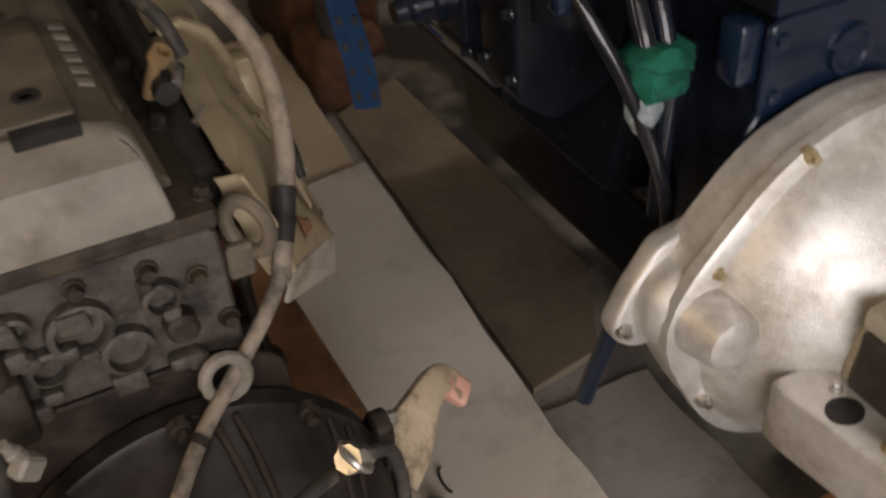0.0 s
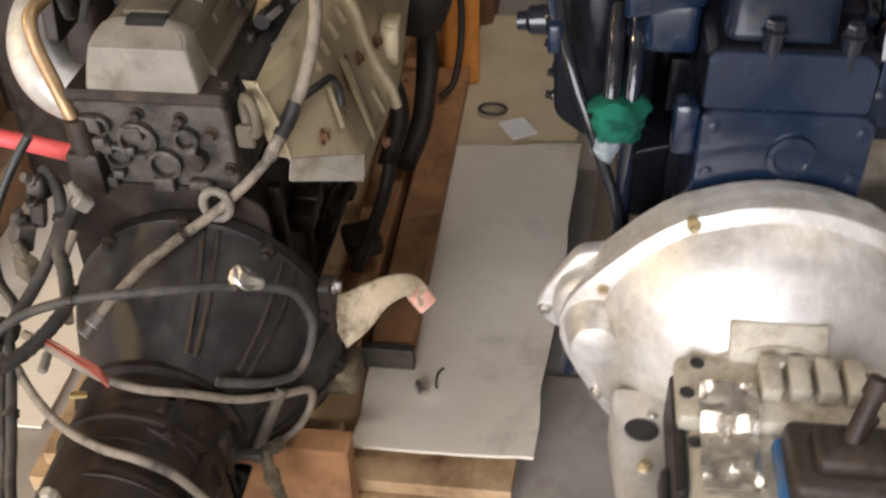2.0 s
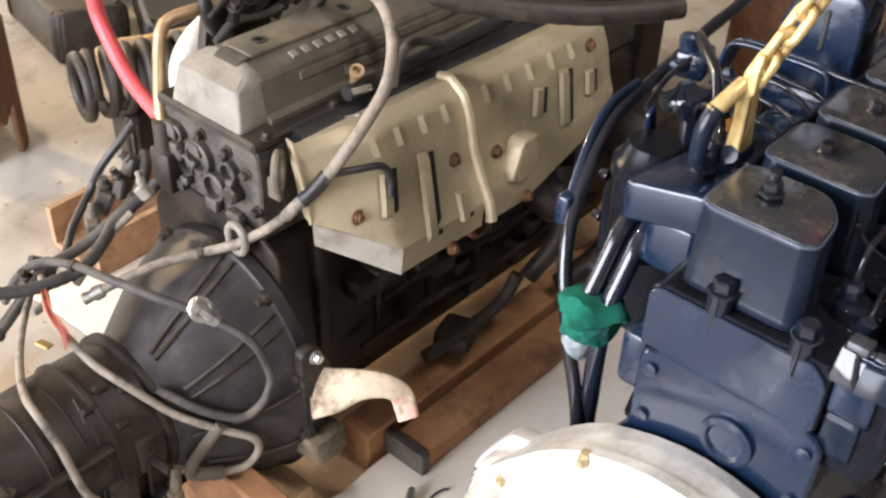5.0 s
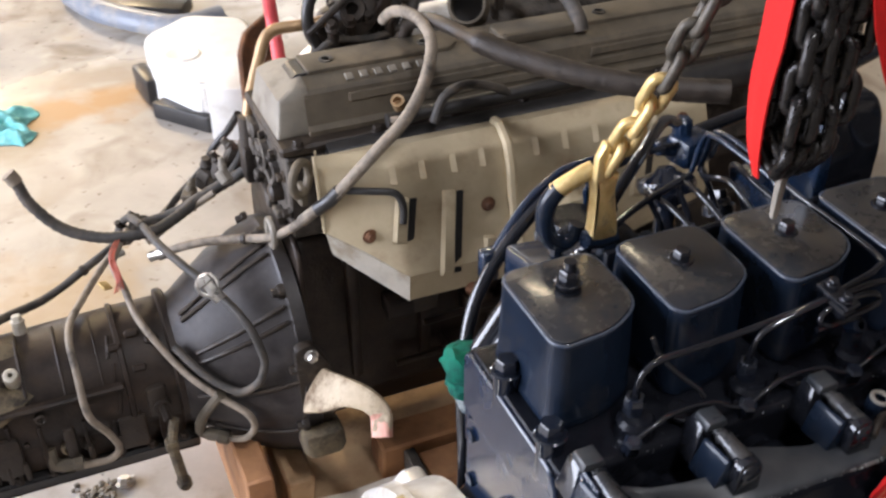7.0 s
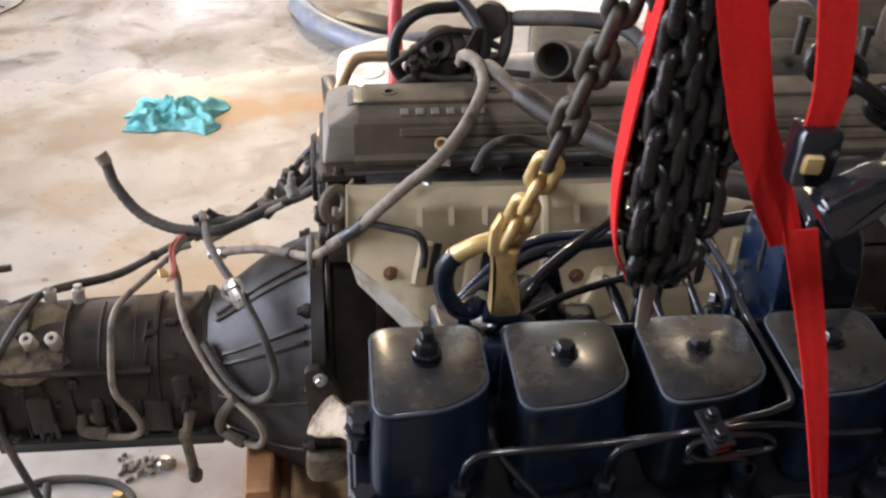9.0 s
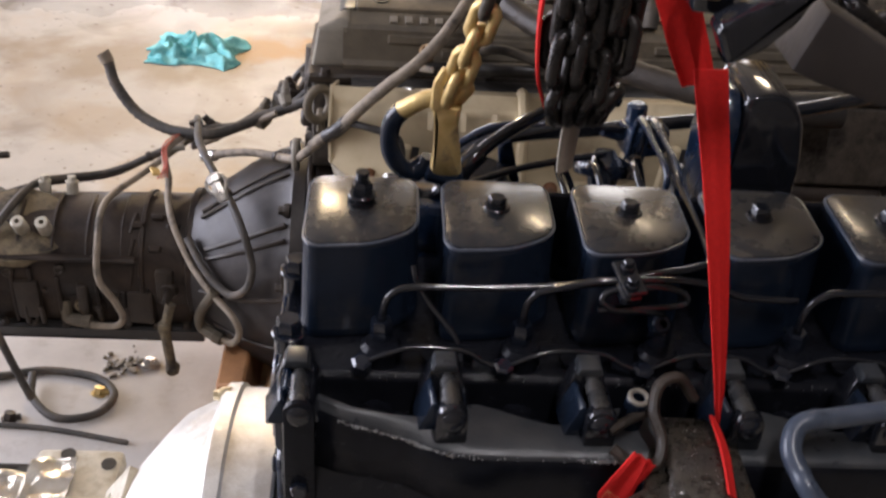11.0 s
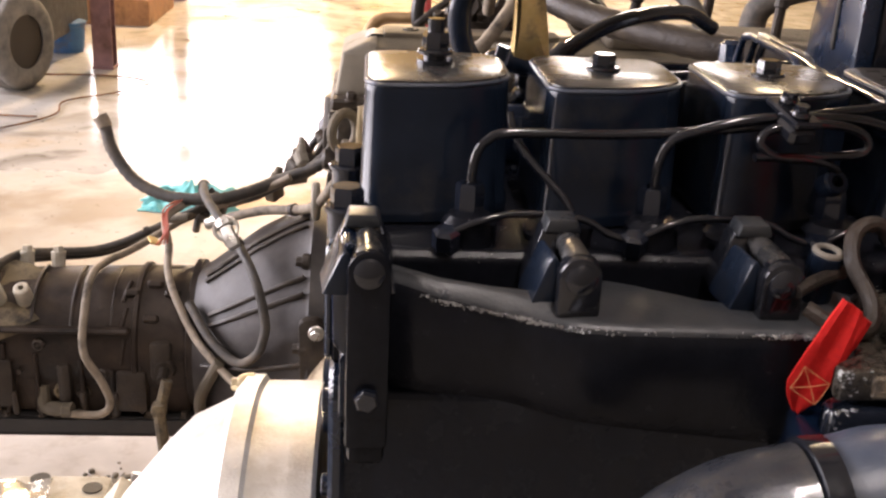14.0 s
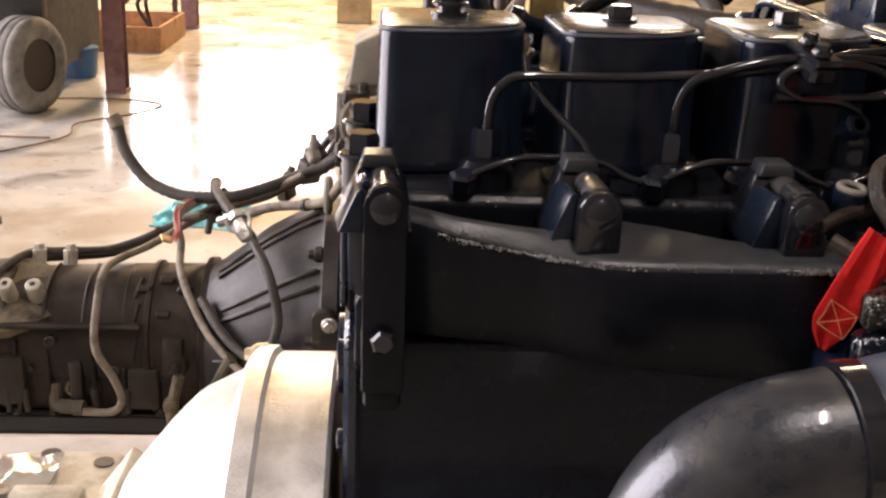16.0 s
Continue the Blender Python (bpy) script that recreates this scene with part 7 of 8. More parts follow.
sling = thing("lifting_chain", (0.03, 0.085, 0.84), "steel lifting chain, its lower links and grab hook yellow", "chain")
chain("", (0.076, 0.074, 0.912), (0.100, 0.035, 1.012), CHAIN_GOLD, "", 0.0054, 0.027, sling)
chain("", (0.100, 0.035, 1.012), (0.125, 0.000, 1.125), CHAIN_GREY, "", 0.0054, 0.027, sling)
chain("", (0.125, 0.000, 1.125), (0.19, -0.055, 1.41), CHAIN_GREY, "", 0.0054, 0.027, sling)
part("hook_shank", tube(B(), [(0.064, 0.078, 0.912), (0.052, 0.080, 0.906), (0.040, 0.084, 0.897), (0.030, 0.088, 0.888)], lambda f: 0.0080 + 0.0012 * f, 12), CHAIN_GOLD, sling, "worn yellow hook shank")
t = tube(B(), [(0.034, 0.086, 0.892), (0.028, 0.088, 0.884), (0.0235, 0.090, 0.872), (0.0230, 0.091, 0.858), (0.0255, 0.092, 0.844), (0.033, 0.093, 0.830), (0.046, 0.094, 0.822), (0.058, 0.094, 0.828), (0.062, 0.094, 0.840)], lambda f: 0.0094 - 0.004 * max(0.0, f - 0.7), 14)
part("hook", t, BLUE_TOP, sling, "steel hook overpainted slate blue")
t = prism(B(), rounded([(0.0615, 0.832), (0.0640, 0.858), (0.0640, 0.888), (0.0600, 0.906), (0.0880, 0.906), (0.0850, 0.888), (0.0900, 0.858), (0.0930, 0.832)], 0.003, 2), "y", 0.067, 0.083, 0.0035, 3)
prism(t, rounded([(0.0585, 0.903), (0.0600, 0.930), (0.0680, 0.946), (0.0750, 0.939), (0.0690, 0.925), (0.0690, 0.903)], 0.003, 2), "y", 0.063, 0.073, 0.0025, 2)
prism(t, rounded([(0.0790, 0.903), (0.0840, 0.918), (0.0950, 0.928), (0.1000, 0.919), (0.0900, 0.905)], 0.003, 2), "y", 0.076, 0.086, 0.0025, 2)
part("yoke", t, CHAIN_GOLD, sling, "worn yellow clevis yoke")
part("yoke_foot", tube(B(), [(0.060, 0.075, 0.834), (0.076, 0.075, 0.830), (0.094, 0.075, 0.832)], 0.0095, 12), BLUE_TOP, sling, "blue painted yoke pin")

HOIST = (0.20, -0.05, 1.42)
hoist = thing("hoist_block", HOIST, "black chain hoist block with hanging slack chain", "hoist")
part("hook_block", box(lathe(B(), [(0, 0.05), (0.05, 0.055), (0.10, 0.05)], (0.20, -0.10, 1.50), (0, 1, 0), 26), (0.165, -0.09, 1.40), (0.235, -0.01, 1.46), 0.012), CHAIN_DARK, hoist)
part("load_rope", tube(B(), [(0.20, -0.05, 1.54), (0.20, -0.05, 2.8), (0.20, -0.05, H)], 0.010, 8, 1), CHAIN_DARK, hoist)
random.seed(5)
for k in range(8):
    x, y = 0.147 + 0.014 * (k % 4), -0.078 + 0.034 * (k // 4)
    low = 0.988 + 0.014 * (k % 2) + 0.012 * abs(k % 4 - 1.5)
    chain("", (x, y, low), (x + 0.018 + 0.005 * (k % 4), y + 0.012, 1.42), CHAIN_DARK, "", 0.0056, 0.028, hoist, 0.5 * k)
for k in range(4):
    p = [(0.147 + 0.014 * k, -0.078, 0.992), (0.155 + 0.010 * k, -0.061, 0.968), (0.149 + 0.014 * k, -0.044, 0.992)]
    for i in range(2):
        a, b = Vector(p[i]), Vector(p[i + 1])
        part("link", link(B(), (a + b) / 2, b - a, 0.8 * i, 0.038, 0.020, 0.0056), CHAIN_DARK, hoist, "", 60)
t = tube(B(), [(0.168, -0.060, 0.976), (0.165, -0.060, 0.956), (0.164, -0.060, 0.932), (0.164, -0.060, 0.918)], lambda f: 0.0125 - 0.003 * f, 12, 5, False, 0, 0.4)
part("stop_tag", t, DUSTY_LIGHT, hoist, "flat grey steel tag")
chain("", (0.34, 0.10, 1.07), (0.56, 0.10, 0.93), CHAIN_DARK, "", 0.0075, 0.036, hoist, 0.6)

strap = thing("red_strap", (0.28, -0.18, 0.77), "red webbing ratchet strap hooked to the turbo flange", "strap")


def band(pts, widths, across, thick=0.0022, fold=0.0):
    """A strap of webbing along points."""
    t = B()
    ps = smooth_path(pts, 8)
    n = len(ps)
    rows = []
    for i, p in enumerate(ps):
        f = i / (n - 1) * (len(widths) - 1)
        k = min(int(f), len(widths) - 2)
        w = widths[k] * (1 - f + k) + widths[k + 1] * (f - k)
        a = across(i / (n - 1)) if callable(across) else Vector(across)
        d = (ps[min(i + 1, n - 1)] - ps[max(i - 1, 0)]).normalized()
        up = a.cross(d).normalized()
        row = []
        for j in range(7):
            g = j / 6 - 0.5
            row.append(t.verts.new(p + a * (w * g) + up * (fold * math.cos(g * 9.0) * (1 - i / n * 0.6))))
        rows.append((row, up))
    for (a, _), (b, _) in zip(rows, rows[1:]):
        for j in range(6):
            t.faces.new((a[j], a[j + 1], b[j + 1], b[j]))
    faces = t.faces[:]
    ex = bmesh.ops.extrude_face_region(t, geom=faces)
    vs = [v for v in ex["geom"] if isinstance(v, bmesh.types.BMVert)]
    bmesh.ops.translate(t, vec=rows[0][1] * thick, verts=vs)
    return t


part("webbing", band([(0.294, -0.180, 0.756), (0.286, -0.174, 0.81), (0.265, -0.150, 0.933), (0.251, -0.105, 1.030)], [0.003, 0.010, 0.019, 0.026], (1, 0.1, 0), 0.002, 0.0015), STRAP, strap)
part("webbing", band([(0.246, -0.100, 1.016), (0.236, -0.095, 1.040), (0.222, -0.090, 1.075), (0.203, -0.090, 1.122), (0.18, -0.080, 1.25), (0.20, -0.05, 1.42)], [0.024, 0.028, 0.030, 0.031, 0.034, 0.036], (1, 0.1, 0.25), 0.002, 0.002), STRAP, strap)
part("webbing", band([(0.233, -0.132, 1.118), (0.236, -0.128, 1.16), (0.225, -0.11, 1.26), (0.21, -0.06, 1.42)], [0.022, 0.024, 0.026, 0.028], (1, 0.1, 0.1), 0.002, 0.001), STRAP, strap)
part("strap_end", band([(0.2885, -0.181, 0.764), (0.2925, -0.190, 0.757), (0.2935, -0.215, 0.7535), (0.2935, -0.246, 0.741)], [0.005, 0.010, 0.011, 0.009], (0.75, 0.05, -0.65), 0.002, 0.001), STRAP, strap)
part("loose_tail", band([(0.170, -0.03, 1.30), (0.152, -0.040, 1.20), (0.141, -0.046, 1.133), (0.134, -0.052, 1.084), (0.132, -0.051, 1.037), (0.137, -0.050, 0.989), (0.153, -0.042, 0.948)], [0.036, 0.036, 0.034, 0.032, 0.028, 0.020, 0.008], (0.087, 0.996, 0.0), 0.002, 0.001), STRAP, strap)
t = tube(B(), [(0.276, -0.166, 0.768), (0.262, -0.160, 0.785), (0.246, -0.165, 0.782), (0.240, -0.180, 0.768), (0.246, -0.198, 0.752), (0.240, -0.214, 0.741), (0.222, -0.216, 0.742), (0.205, -0.206, 0.750)], 0.0048, 10)
part("s_hook", t, GREASE, strap, "dark steel S hook")
t = tube(B(), [(0.240, -0.170, 0.758), (0.222, -0.180, 0.757), (0.205, -0.190, 0.753)], 0.0042, 10)
part("s_hook", t, GREASE, strap)
W = Vector((0.81, -0.24, -0.48)).normalized()
part("tail_loop", band([(0.2225, -0.226, 0.760), (0.218, -0.226, 0.745), (0.2125, -0.224, 0.725), (0.2065, -0.219, 0.705), (0.2055, -0.215, 0.695), (0.2065, -0.213, 0.687)], [0.013, 0.018, 0.022, 0.021, 0.014, 0.005], tuple(W), 0.003, 0.0015), STRAP, strap)
part("tail_fold", band([(0.231, -0.222, 0.752), (0.224, -0.220, 0.737), (0.217, -0.214, 0.716), (0.211, -0.210, 0.700)], [0.012, 0.016, 0.014, 0.006], tuple(W), 0.002, 0.0015), STRAP, strap)
t = B()
c0 = Vector((0.2075, -0.2225, 0.707))
U = Vector((0.30, -0.20, 0.93)).normalized()
sq = [c0 + W * a + U * b for a, b in ((-0.009, -0.006), (0.008, -0.006), (0.008, 0.010), (-0.009, 0.010))]
for i, j in ((0, 1), (1, 2), (2, 3), (3, 0), (0, 2), (1, 3)):
    tube(t, [sq[i], (sq[i] + sq[j]) / 2 + Vector((0, -0.0012, 0)), sq[j]], 0.00025, 5, 2)
part("stitching", t, STITCH, strap, "ochre crossed box stitching")
t = box(B(), (0.219, -0.142, 1.084), (0.247, -0.118, 1.125), 0.004, 2, (0, 4, 0))
ratchet = part("ratchet", t, BLACK_GLOSS, strap, "black ratchet body")
part("ratchet_handle", prism(B(), rounded([(0.228, 1.086), (0.242, 1.096), (0.262, 1.107), (0.290, 1.113), (0.280, 1.092), (0.262, 1.072), (0.240, 1.060)], 0.005), "y", -0.172, -0.146, 0.004, 2), BLACK_GLOSS, strap, "gloss black ratchet handle")
t = box(B(), (0.222, -0.146, 1.096), (0.236, -0.1415, 1.110), 0.002, 1, (0, 4, 0))
part("ratchet_pawl", t, CHAIN_GOLD, strap, "yellow plated pawl")
t = prism(B(), [(0.302, 1.040), (0.319, 1.086), (0.40, 1.042), (0.70, 0.87), (0.70, 0.81), (0.40, 1.007), (0.325, 1.030)], "y", -0.125, -0.075, 0.004, 2)
arm = lone("engine_hoist", t, MATTE_BLACK, "matte brown-black steel engine hoist with a folded arm", "hoist")
part("arm_tail", box(B(), (0.68, -0.14, 0.74), (1.9, -0.06, 0.83), 0.006, 2, (0, 10, 0)), MATTE_BLACK, arm)
part("arm_column", box(B(), (1.80, -0.14, 0.0), (1.88, -0.06, 0.72), 0.006), MATTE_BLACK, arm)

# ---- green cloth and cables on the blue engine ----
t = lathe(B(), [(0, 0.022), (0.006, 0.030), (0.014, 0.031), (0.022, 0.036), (0.030, 0.033), (0.038, 0.040), (0.046, 0.034), (0.054, 0.026)], (-0.014, 0.163, 0.588), (0.12, 0, 1), 40)
wobble(wobble(t, 0.009, 40), 0.005, 95)
lone("green_rag", t, GREEN, "green cloth rag tied round the black pipes", "rag")
t = lathe(B(), [(0, 0.010), (0.02, 0.018), (0.03, 0.022), (0.045, 0.018)], (-0.012, 0.176, 0.545), (0.0, 0, 1), 18)
lone("plastic_bag", wobble(t, 0.004, 60), CLEAR_BAG, "clear crumpled plastic under the green rag", "plastic bag")
t = tube(B(), [(0.62, 0.30, 0.84), (0.486, 0.28, 0.816), (0.386, 0.28, 0.80), (0.272, 0.27, 0.789), (0.18, 0.26, 0.783), (0.13, 0.257, 0.770), (0.07, 0.245, 0.728), (0.018, 0.226, 0.672), (-0.010, 0.200, 0.61), (-0.020, 0.180, 0.558), (-0.03, 0.150, 0.47), (-0.04, 0.14, 0.36), (-0.05, 0.14, 0.23)], 0.0085, 12)
lone("black_cable", t, BLACK_GLOSS, "thick glossy black cable hanging beside the engine", "cable", sharp=60)
t = tube(B(), [(0.200, 0.268, 0.792), (0.145, 0.268, 0.786), (0.105, 0.264, 0.764), (0.075, 0.256, 0.738), (0.050, 0.248, 0.712)], 0.0060, 12)
box(t, (0.030, 0.238, 0.676), (0.052, 0.256, 0.716), 0.004)
lone("blue_plug_lead", t, BLUE, "blue lead with a square plug", "cable", sharp=60)
t = band([(0.74, 0.215, 0.44), (0.72, 0.205, 0.36), (0.70, 0.198, 0.29), (0.69, 0.195, 0.22)], [0.045, 0.052, 0.052, 0.048], (0.3, 0.9, 0), 0.004, 0.004)
cloth = lone("blue_cloth", t, BLUE_CLOTH, "blue cloth strip with dark square spots between the engines", "cloth")
for i in range(5):
    for j in (-1, 1):
        f = i / 4
        c = Vector((0.730 - 0.036 * f + 0.004 * j - 0.0035, 0.211 - 0.015 * f + 0.012 * j, 0.415 - 0.17 * f))
        part("spot", box(B(), c - Vector((0.0035, 0.005, 0.008)), c + Vector((0.0015, 0.005, 0.008)), 0.001, 1, (0, 12, -18)), MATTE_BLACK, cloth)
t = box(B(), (0.965, 0.44, 0.073), (1.03, 0.52, 0.33), 0.004, 1, (0, 0, 24))
lone("orange_carton", t, ORANGE, "orange carton standing behind the old engine", "box")
# ---- small things lying about ----
def rag(name, at, size, material, label, seed):
    t = B()
    n = 44
    grid = []
    for i in range(n):
        row = []
        for j in range(n):
            u, v = i / (n - 1) - 0.5, j / (n - 1) - 0.5
            p = Vector((u * 4.6 + seed, v * 4.6, seed))
            edge = 1.0 + 0.28 * noise.noise(Vector((u * 3 + seed, v * 3, 5.0)))
            h = max(0.0, noise.noise(p * 1.7) * 0.6 + 0.32 * abs(noise.noise(p * 2.2)) + 0.05 * noise.noise(p * 6.0) + 0.15) * (1 - min(1.0, (abs(u) * 2) ** 4)) * (1 - min(1.0, (abs(v) * 2) ** 4))
            row.append(t.verts.new((at[0] + (u * size[0] + 0.12 * size[0] * noise.noise(p)) * edge, at[1] + (v * size[1] + 0.15 * size[1] * noise.noise(p + Vector((9, 3, 1)))) * edge, at[2] + 0.004 + h * size[2])))
        grid.append(row)
    for i in range(n - 1):
        for j in range(n - 1):
            t.faces.new((grid[i][j], grid[i + 1][j], grid[i + 1][j + 1], grid[i][j + 1]))
    ex = bmesh.ops.extrude_face_region(t, geom=t.faces[:])
    bmesh.ops.translate(t, vec=(0, 0, -0.003), verts=[v for v in ex["geom"] if isinstance(v, bmesh.types.BMVert)])
    return lone(name, t, material, label, "rag", sharp=70)


rag("teal_rag", (-0.545, 2.22, 0.0), (0.25, 0.20, 0.085), TEAL, "crumpled teal cloth rag on the concrete floor", 1.3)


def floor_cable(name, pts, r, material, label):
    return lone(name, tube(B(), pts, r, 8), material, label, "cable", sharp=60)


floor_cable("drive_cable", [(-1.0, 0.70, 0.016), (-0.75, 0.69, 0.016), (-0.66, 0.707, 0.016), (-0.585, 0.726, 0.016), (-0.489, 0.707, 0.018), (-0.448, 0.662, 0.018), (-0.468, 0.612, 0.017), (-0.533, 0.600, 0.016), (-0.586, 0.645, 0.022), (-0.60, 0.70, 0.03)], 0.0075, RUBBER, "black cable looped on the cardboard")
floor_cable("thin_rod", [(-0.70, 0.585, 0.014), (-0.55, 0.575, 0.015), (-0.40, 0.545, 0.014)], 0.005, RUBBER, "thin grey cable on the cardboard")
t = B()
random.seed(8)
for i in range(60):
    c = Vector((-0.445 + random.gauss(0, 0.022), 0.756 + random.gauss(0, 0.014), 0.012))
    w = random.uniform(0.0015, 0.006)
    box(t, c - Vector((w, w * 0.8, w * 0.7)), c + Vector((w, w * 0.8, w * 0.7)), w * 0.4, 1, (random.uniform(-30, 30), 0, random.uniform(0, 90)))
lone("dirt_crumbs", t, DUSTY_LIGHT, "crumbled dirt fallen on the cardboard", "dirt", kind="stuff")
for x, y, m in ((-0.405, 0.756, STEEL), (-0.478, 0.672, CHAIN_GOLD), (-0.615, 0.60, GREASE)):
    t = bolt(B(), (x, y, 0.009), (0.2, 0.3, 1), 0.011, 0.012)
    lathe(t, [(0, 0.006), (0.02, 0.006)], (x, y, 0.012), (1, 0.2, 0.1), 8)
    lone("loose_bolt", t, m, "loose bolt lying on the cardboard", "bolt", "loose bolts")
t = lathe(B(), [(0, 0.008), (0.022, 0.007), (0.026, 0.004)], (-0.02, 0.425, 0.092), (0.8, 0.5, 0.15), 10)
lone("loose_screw", t, STEEL, "bright screw lying on the pale cardboard", "screw")
t = tube(B(), [(0.02 + 0.025 * math.cos(a), 0.40 + 0.01 * math.sin(a), 0.086) for a in (0.3 * i for i in range(9))], 0.002, 5, 2)
lone("wire_scrap", t, RUBBER, "scrap of black wire on the cardboard", "wire")
t = tube(B(), [(0.86 + 0.022 * math.cos(a), 0.39 + 0.03 * math.sin(a), 0.082) for a in (2 * math.pi * i / 14 for i in range(14))], 0.004, 6, 0, True)
lone("rubber_ring", t, PLASTIC, "black rubber ring lying on the cardboard", "ring")
t = box(B(), (0.76, 0.30, 0.0735), (0.83, 0.36, 0.079), 0.001, 1, (0, 0, 30))
lone("paper_label", t, WHITE, "small white paper on the cardboard", "paper")

# ---- beyond the old engine ----
t = prism(B(), [(0.03, 1.335), (1.10, 1.375), (1.10, 1.575), (0.03, 1.515)], "z", 0.0, 0.012, 0.003, 1)
prism(t, [(0.03, 1.335), (1.10, 1.375), (1.10, 1.390), (0.03, 1.350)], "z", 0.012, 0.10)
prism(t, [(0.03, 1.500), (1.10, 1.560), (1.10, 1.575), (0.03, 1.515)], "z", 0.012, 0.10)
lone("channel_beam", t, RUST_LIGHT, "rusty steel channel lying beside the old engine", "beam")
t = wobble(prism(B(), rounded([(0.30, 1.60), (1.25, 1.64), (1.25, 1.86), (0.62, 1.86), (0.34, 1.74)], 0.04), "z", 0.0, 0.16, 0.02, 2), 0.008, 10)
lone("axle_casting", t, GREASE, "greasy black axle casting behind the rusty channel", "casting")
t = tube(B(), [(0.36, 1.74, 0.27), (0.60, 1.60, 0.285), (0.95, 1.46, 0.29)], 0.022, 14)
lone("steel_tube", t, COPPER_TUBE, "brown steel tube lying across the dark castings", "tube")
for x, y, w, h in ((0.66, 1.60, 0.10, 0.27), (0.95, 1.52, 0.09, 0.27)):
    c = thing("casting_block", (x, y, 0), "greasy black casting under the brown tube", "casting", "castings behind the channel")
    part("body", wobble(box(B(), (x - w, y - w * 0.7, 0.0), (x + w, y + w * 0.7, h - 0.004), 0.025, 3), 0.008, 12), GREASE, c)
    part("boss", lathe(B(), [(0, 0.045), (0.03, 0.043), (0.034, 0.030), (0.02, 0.028)], (x - w * 0.9, y - 0.02, h * 0.55), (-1, -0.3, 0.3), 20), GREASE, c)
t = prism(B(), [(0.52, 2.02), (1.25, 1.86), (1.26, 1.92), (0.53, 2.09)], "z", 0.0, 0.10, 0.006, 1)
lone("timber_beam", t, WOOD, "pale timber lying among the spare parts", "timber")
t = wobble(prism(B(), rounded([(0.70, 2.10), (0.92, 1.98), (1.08, 2.20), (0.84, 2.36)], 0.03), "z", 0.0, 0.11, 0.02, 2), 0.006, 12)
lone("black_tray", t, PLASTIC, "black plastic tray among the spare parts", "tray")
t = tube(B(), [(0.78, 2.72, 0.05), (0.90, 2.52, 0.06), (1.08, 2.38, 0.06), (1.3, 2.34, 0.06)], 0.06, 14, 6, False, 0, 0.7)
lone("bumper_cover", t, GREY_BLUE, "grey plastic bumper cover on the floor", "bumper")
t = wobble(prism(B(), rounded([(0.50, 2.22), (0.68, 2.14), (0.80, 2.5), (0.58, 2.62)], 0.03), "z", 0.0, 0.16, 0.02, 2), 0.01, 10)
lone("dark_casting", t, GREASE, "greasy dark casting on the floor", "casting")
t = B()
turns = 16
axis0, axis1 = Vector((0.255, 1.66, 0.245)), Vector((0.535, 1.575, 0.245))
along = (axis1 - axis0).normalized()
across = along.cross(Vector((0, 0, 1))).normalized()
coil = []
for i in range(7 * turns + 1):
    a = 2 * math.pi * i / turns
    coil.append(axis0.lerp(axis1, i / (7 * turns)) + (across * math.cos(a) + Vector((0, 0, 1)) * math.sin(a)) * 0.068)
tube(t, coil, 0.0145, 10, 2)
spring = thing("coil_spring", tuple(axis0), "heavy dark greasy coil spring lying on the castings", "spring")
part("coil", t, GREASE, spring)
for c, s in ((axis0, -1), (axis1, 1)):
    ring = [c + along * (0.012 * s) + (across * math.cos(a) + Vector((0, 0, 1)) * math.sin(a)) * 0.068 for a in (2 * math.pi * i / 20 for i in range(20))]
    part("end_turn", tube(B(), ring, 0.0135, 10, 0, True), GREASE, spring, "flat ground end turn")
white = thing("white_appliance", (0.03, 1.75, 0.0), "white moulded housing with black edges on the floor", "housing")
part("casing", wobble(prism(B(), rounded([(-0.07, 2.16), (0.02, 1.99), (0.24, 2.06), (0.26, 2.42), (0.10, 2.52), (-0.06, 2.40)], 0.05, 6), "z", 0.0, 0.13, 0.02, 3), 0.004, 9), WHITE, white)
part("white_panel", box(B(), (0.06, 1.90, 0.0), (0.155, 2.10, 0.155), 0.006, 2, (0, 0, -22)), WHITE, white, "plain white sheet metal side")
part("dished_top", lathe(B(), [(0, 0.055), (0.004, 0.05), (0.0045, 0.04), (0.001, 0.03)], (0.02, 2.22, 0.130), (0, 0, 1), 22), WHITE, white)
part("side_recess", wobble(box(B(), (-0.105, 2.18, 0.0), (-0.06, 2.32, 0.085), 0.012, 2, (0, 0, 8)), 0.004, 14), PLASTIC, white, "black moulded end of the white housing")
part("front_recess", wobble(prism(B(), rounded([(-0.10, 2.12), (0.03, 1.965), (0.045, 1.99), (-0.05, 2.15)], 0.012), "z", 0.0, 0.05, 0.006, 2), 0.004, 14), PLASTIC, white, "black moulded edge of the white housing")
t = prism(B(), rounded([(0.06, 0.16), (0.06, 0.30), (0.10, 0.34), (0.26, 0.34), (0.26, 0.0), (0.20, 0.0), (0.19, 0.14), (0.10, 0.13)], 0.012), "y", 1.86, 1.875, 0.003, 1)
bmesh.ops.rotate(t, verts=t.verts[:], cent=(0.16, 1.867, 0.0), matrix=Matrix.Rotation(radians(50), 3, "Z"))
lone("angle_plate", t, RUST, "rusty brown bracket plate standing behind the old engine", "plate")
tr = thing("plastic_trim", (0.05, 2.85, 0.0), "long grey-blue plastic bumper trim on the floor", "trim")
part("trim_shell", tube(B(), [(-0.20, 3.06, 0.04), (-0.14, 2.86, 0.05), (-0.03, 2.71, 0.05), (0.09, 2.61, 0.05), (0.23, 2.64, 0.05)], 0.04, 14, 6, False, 0, 0.7), GREY_BLUE, tr)
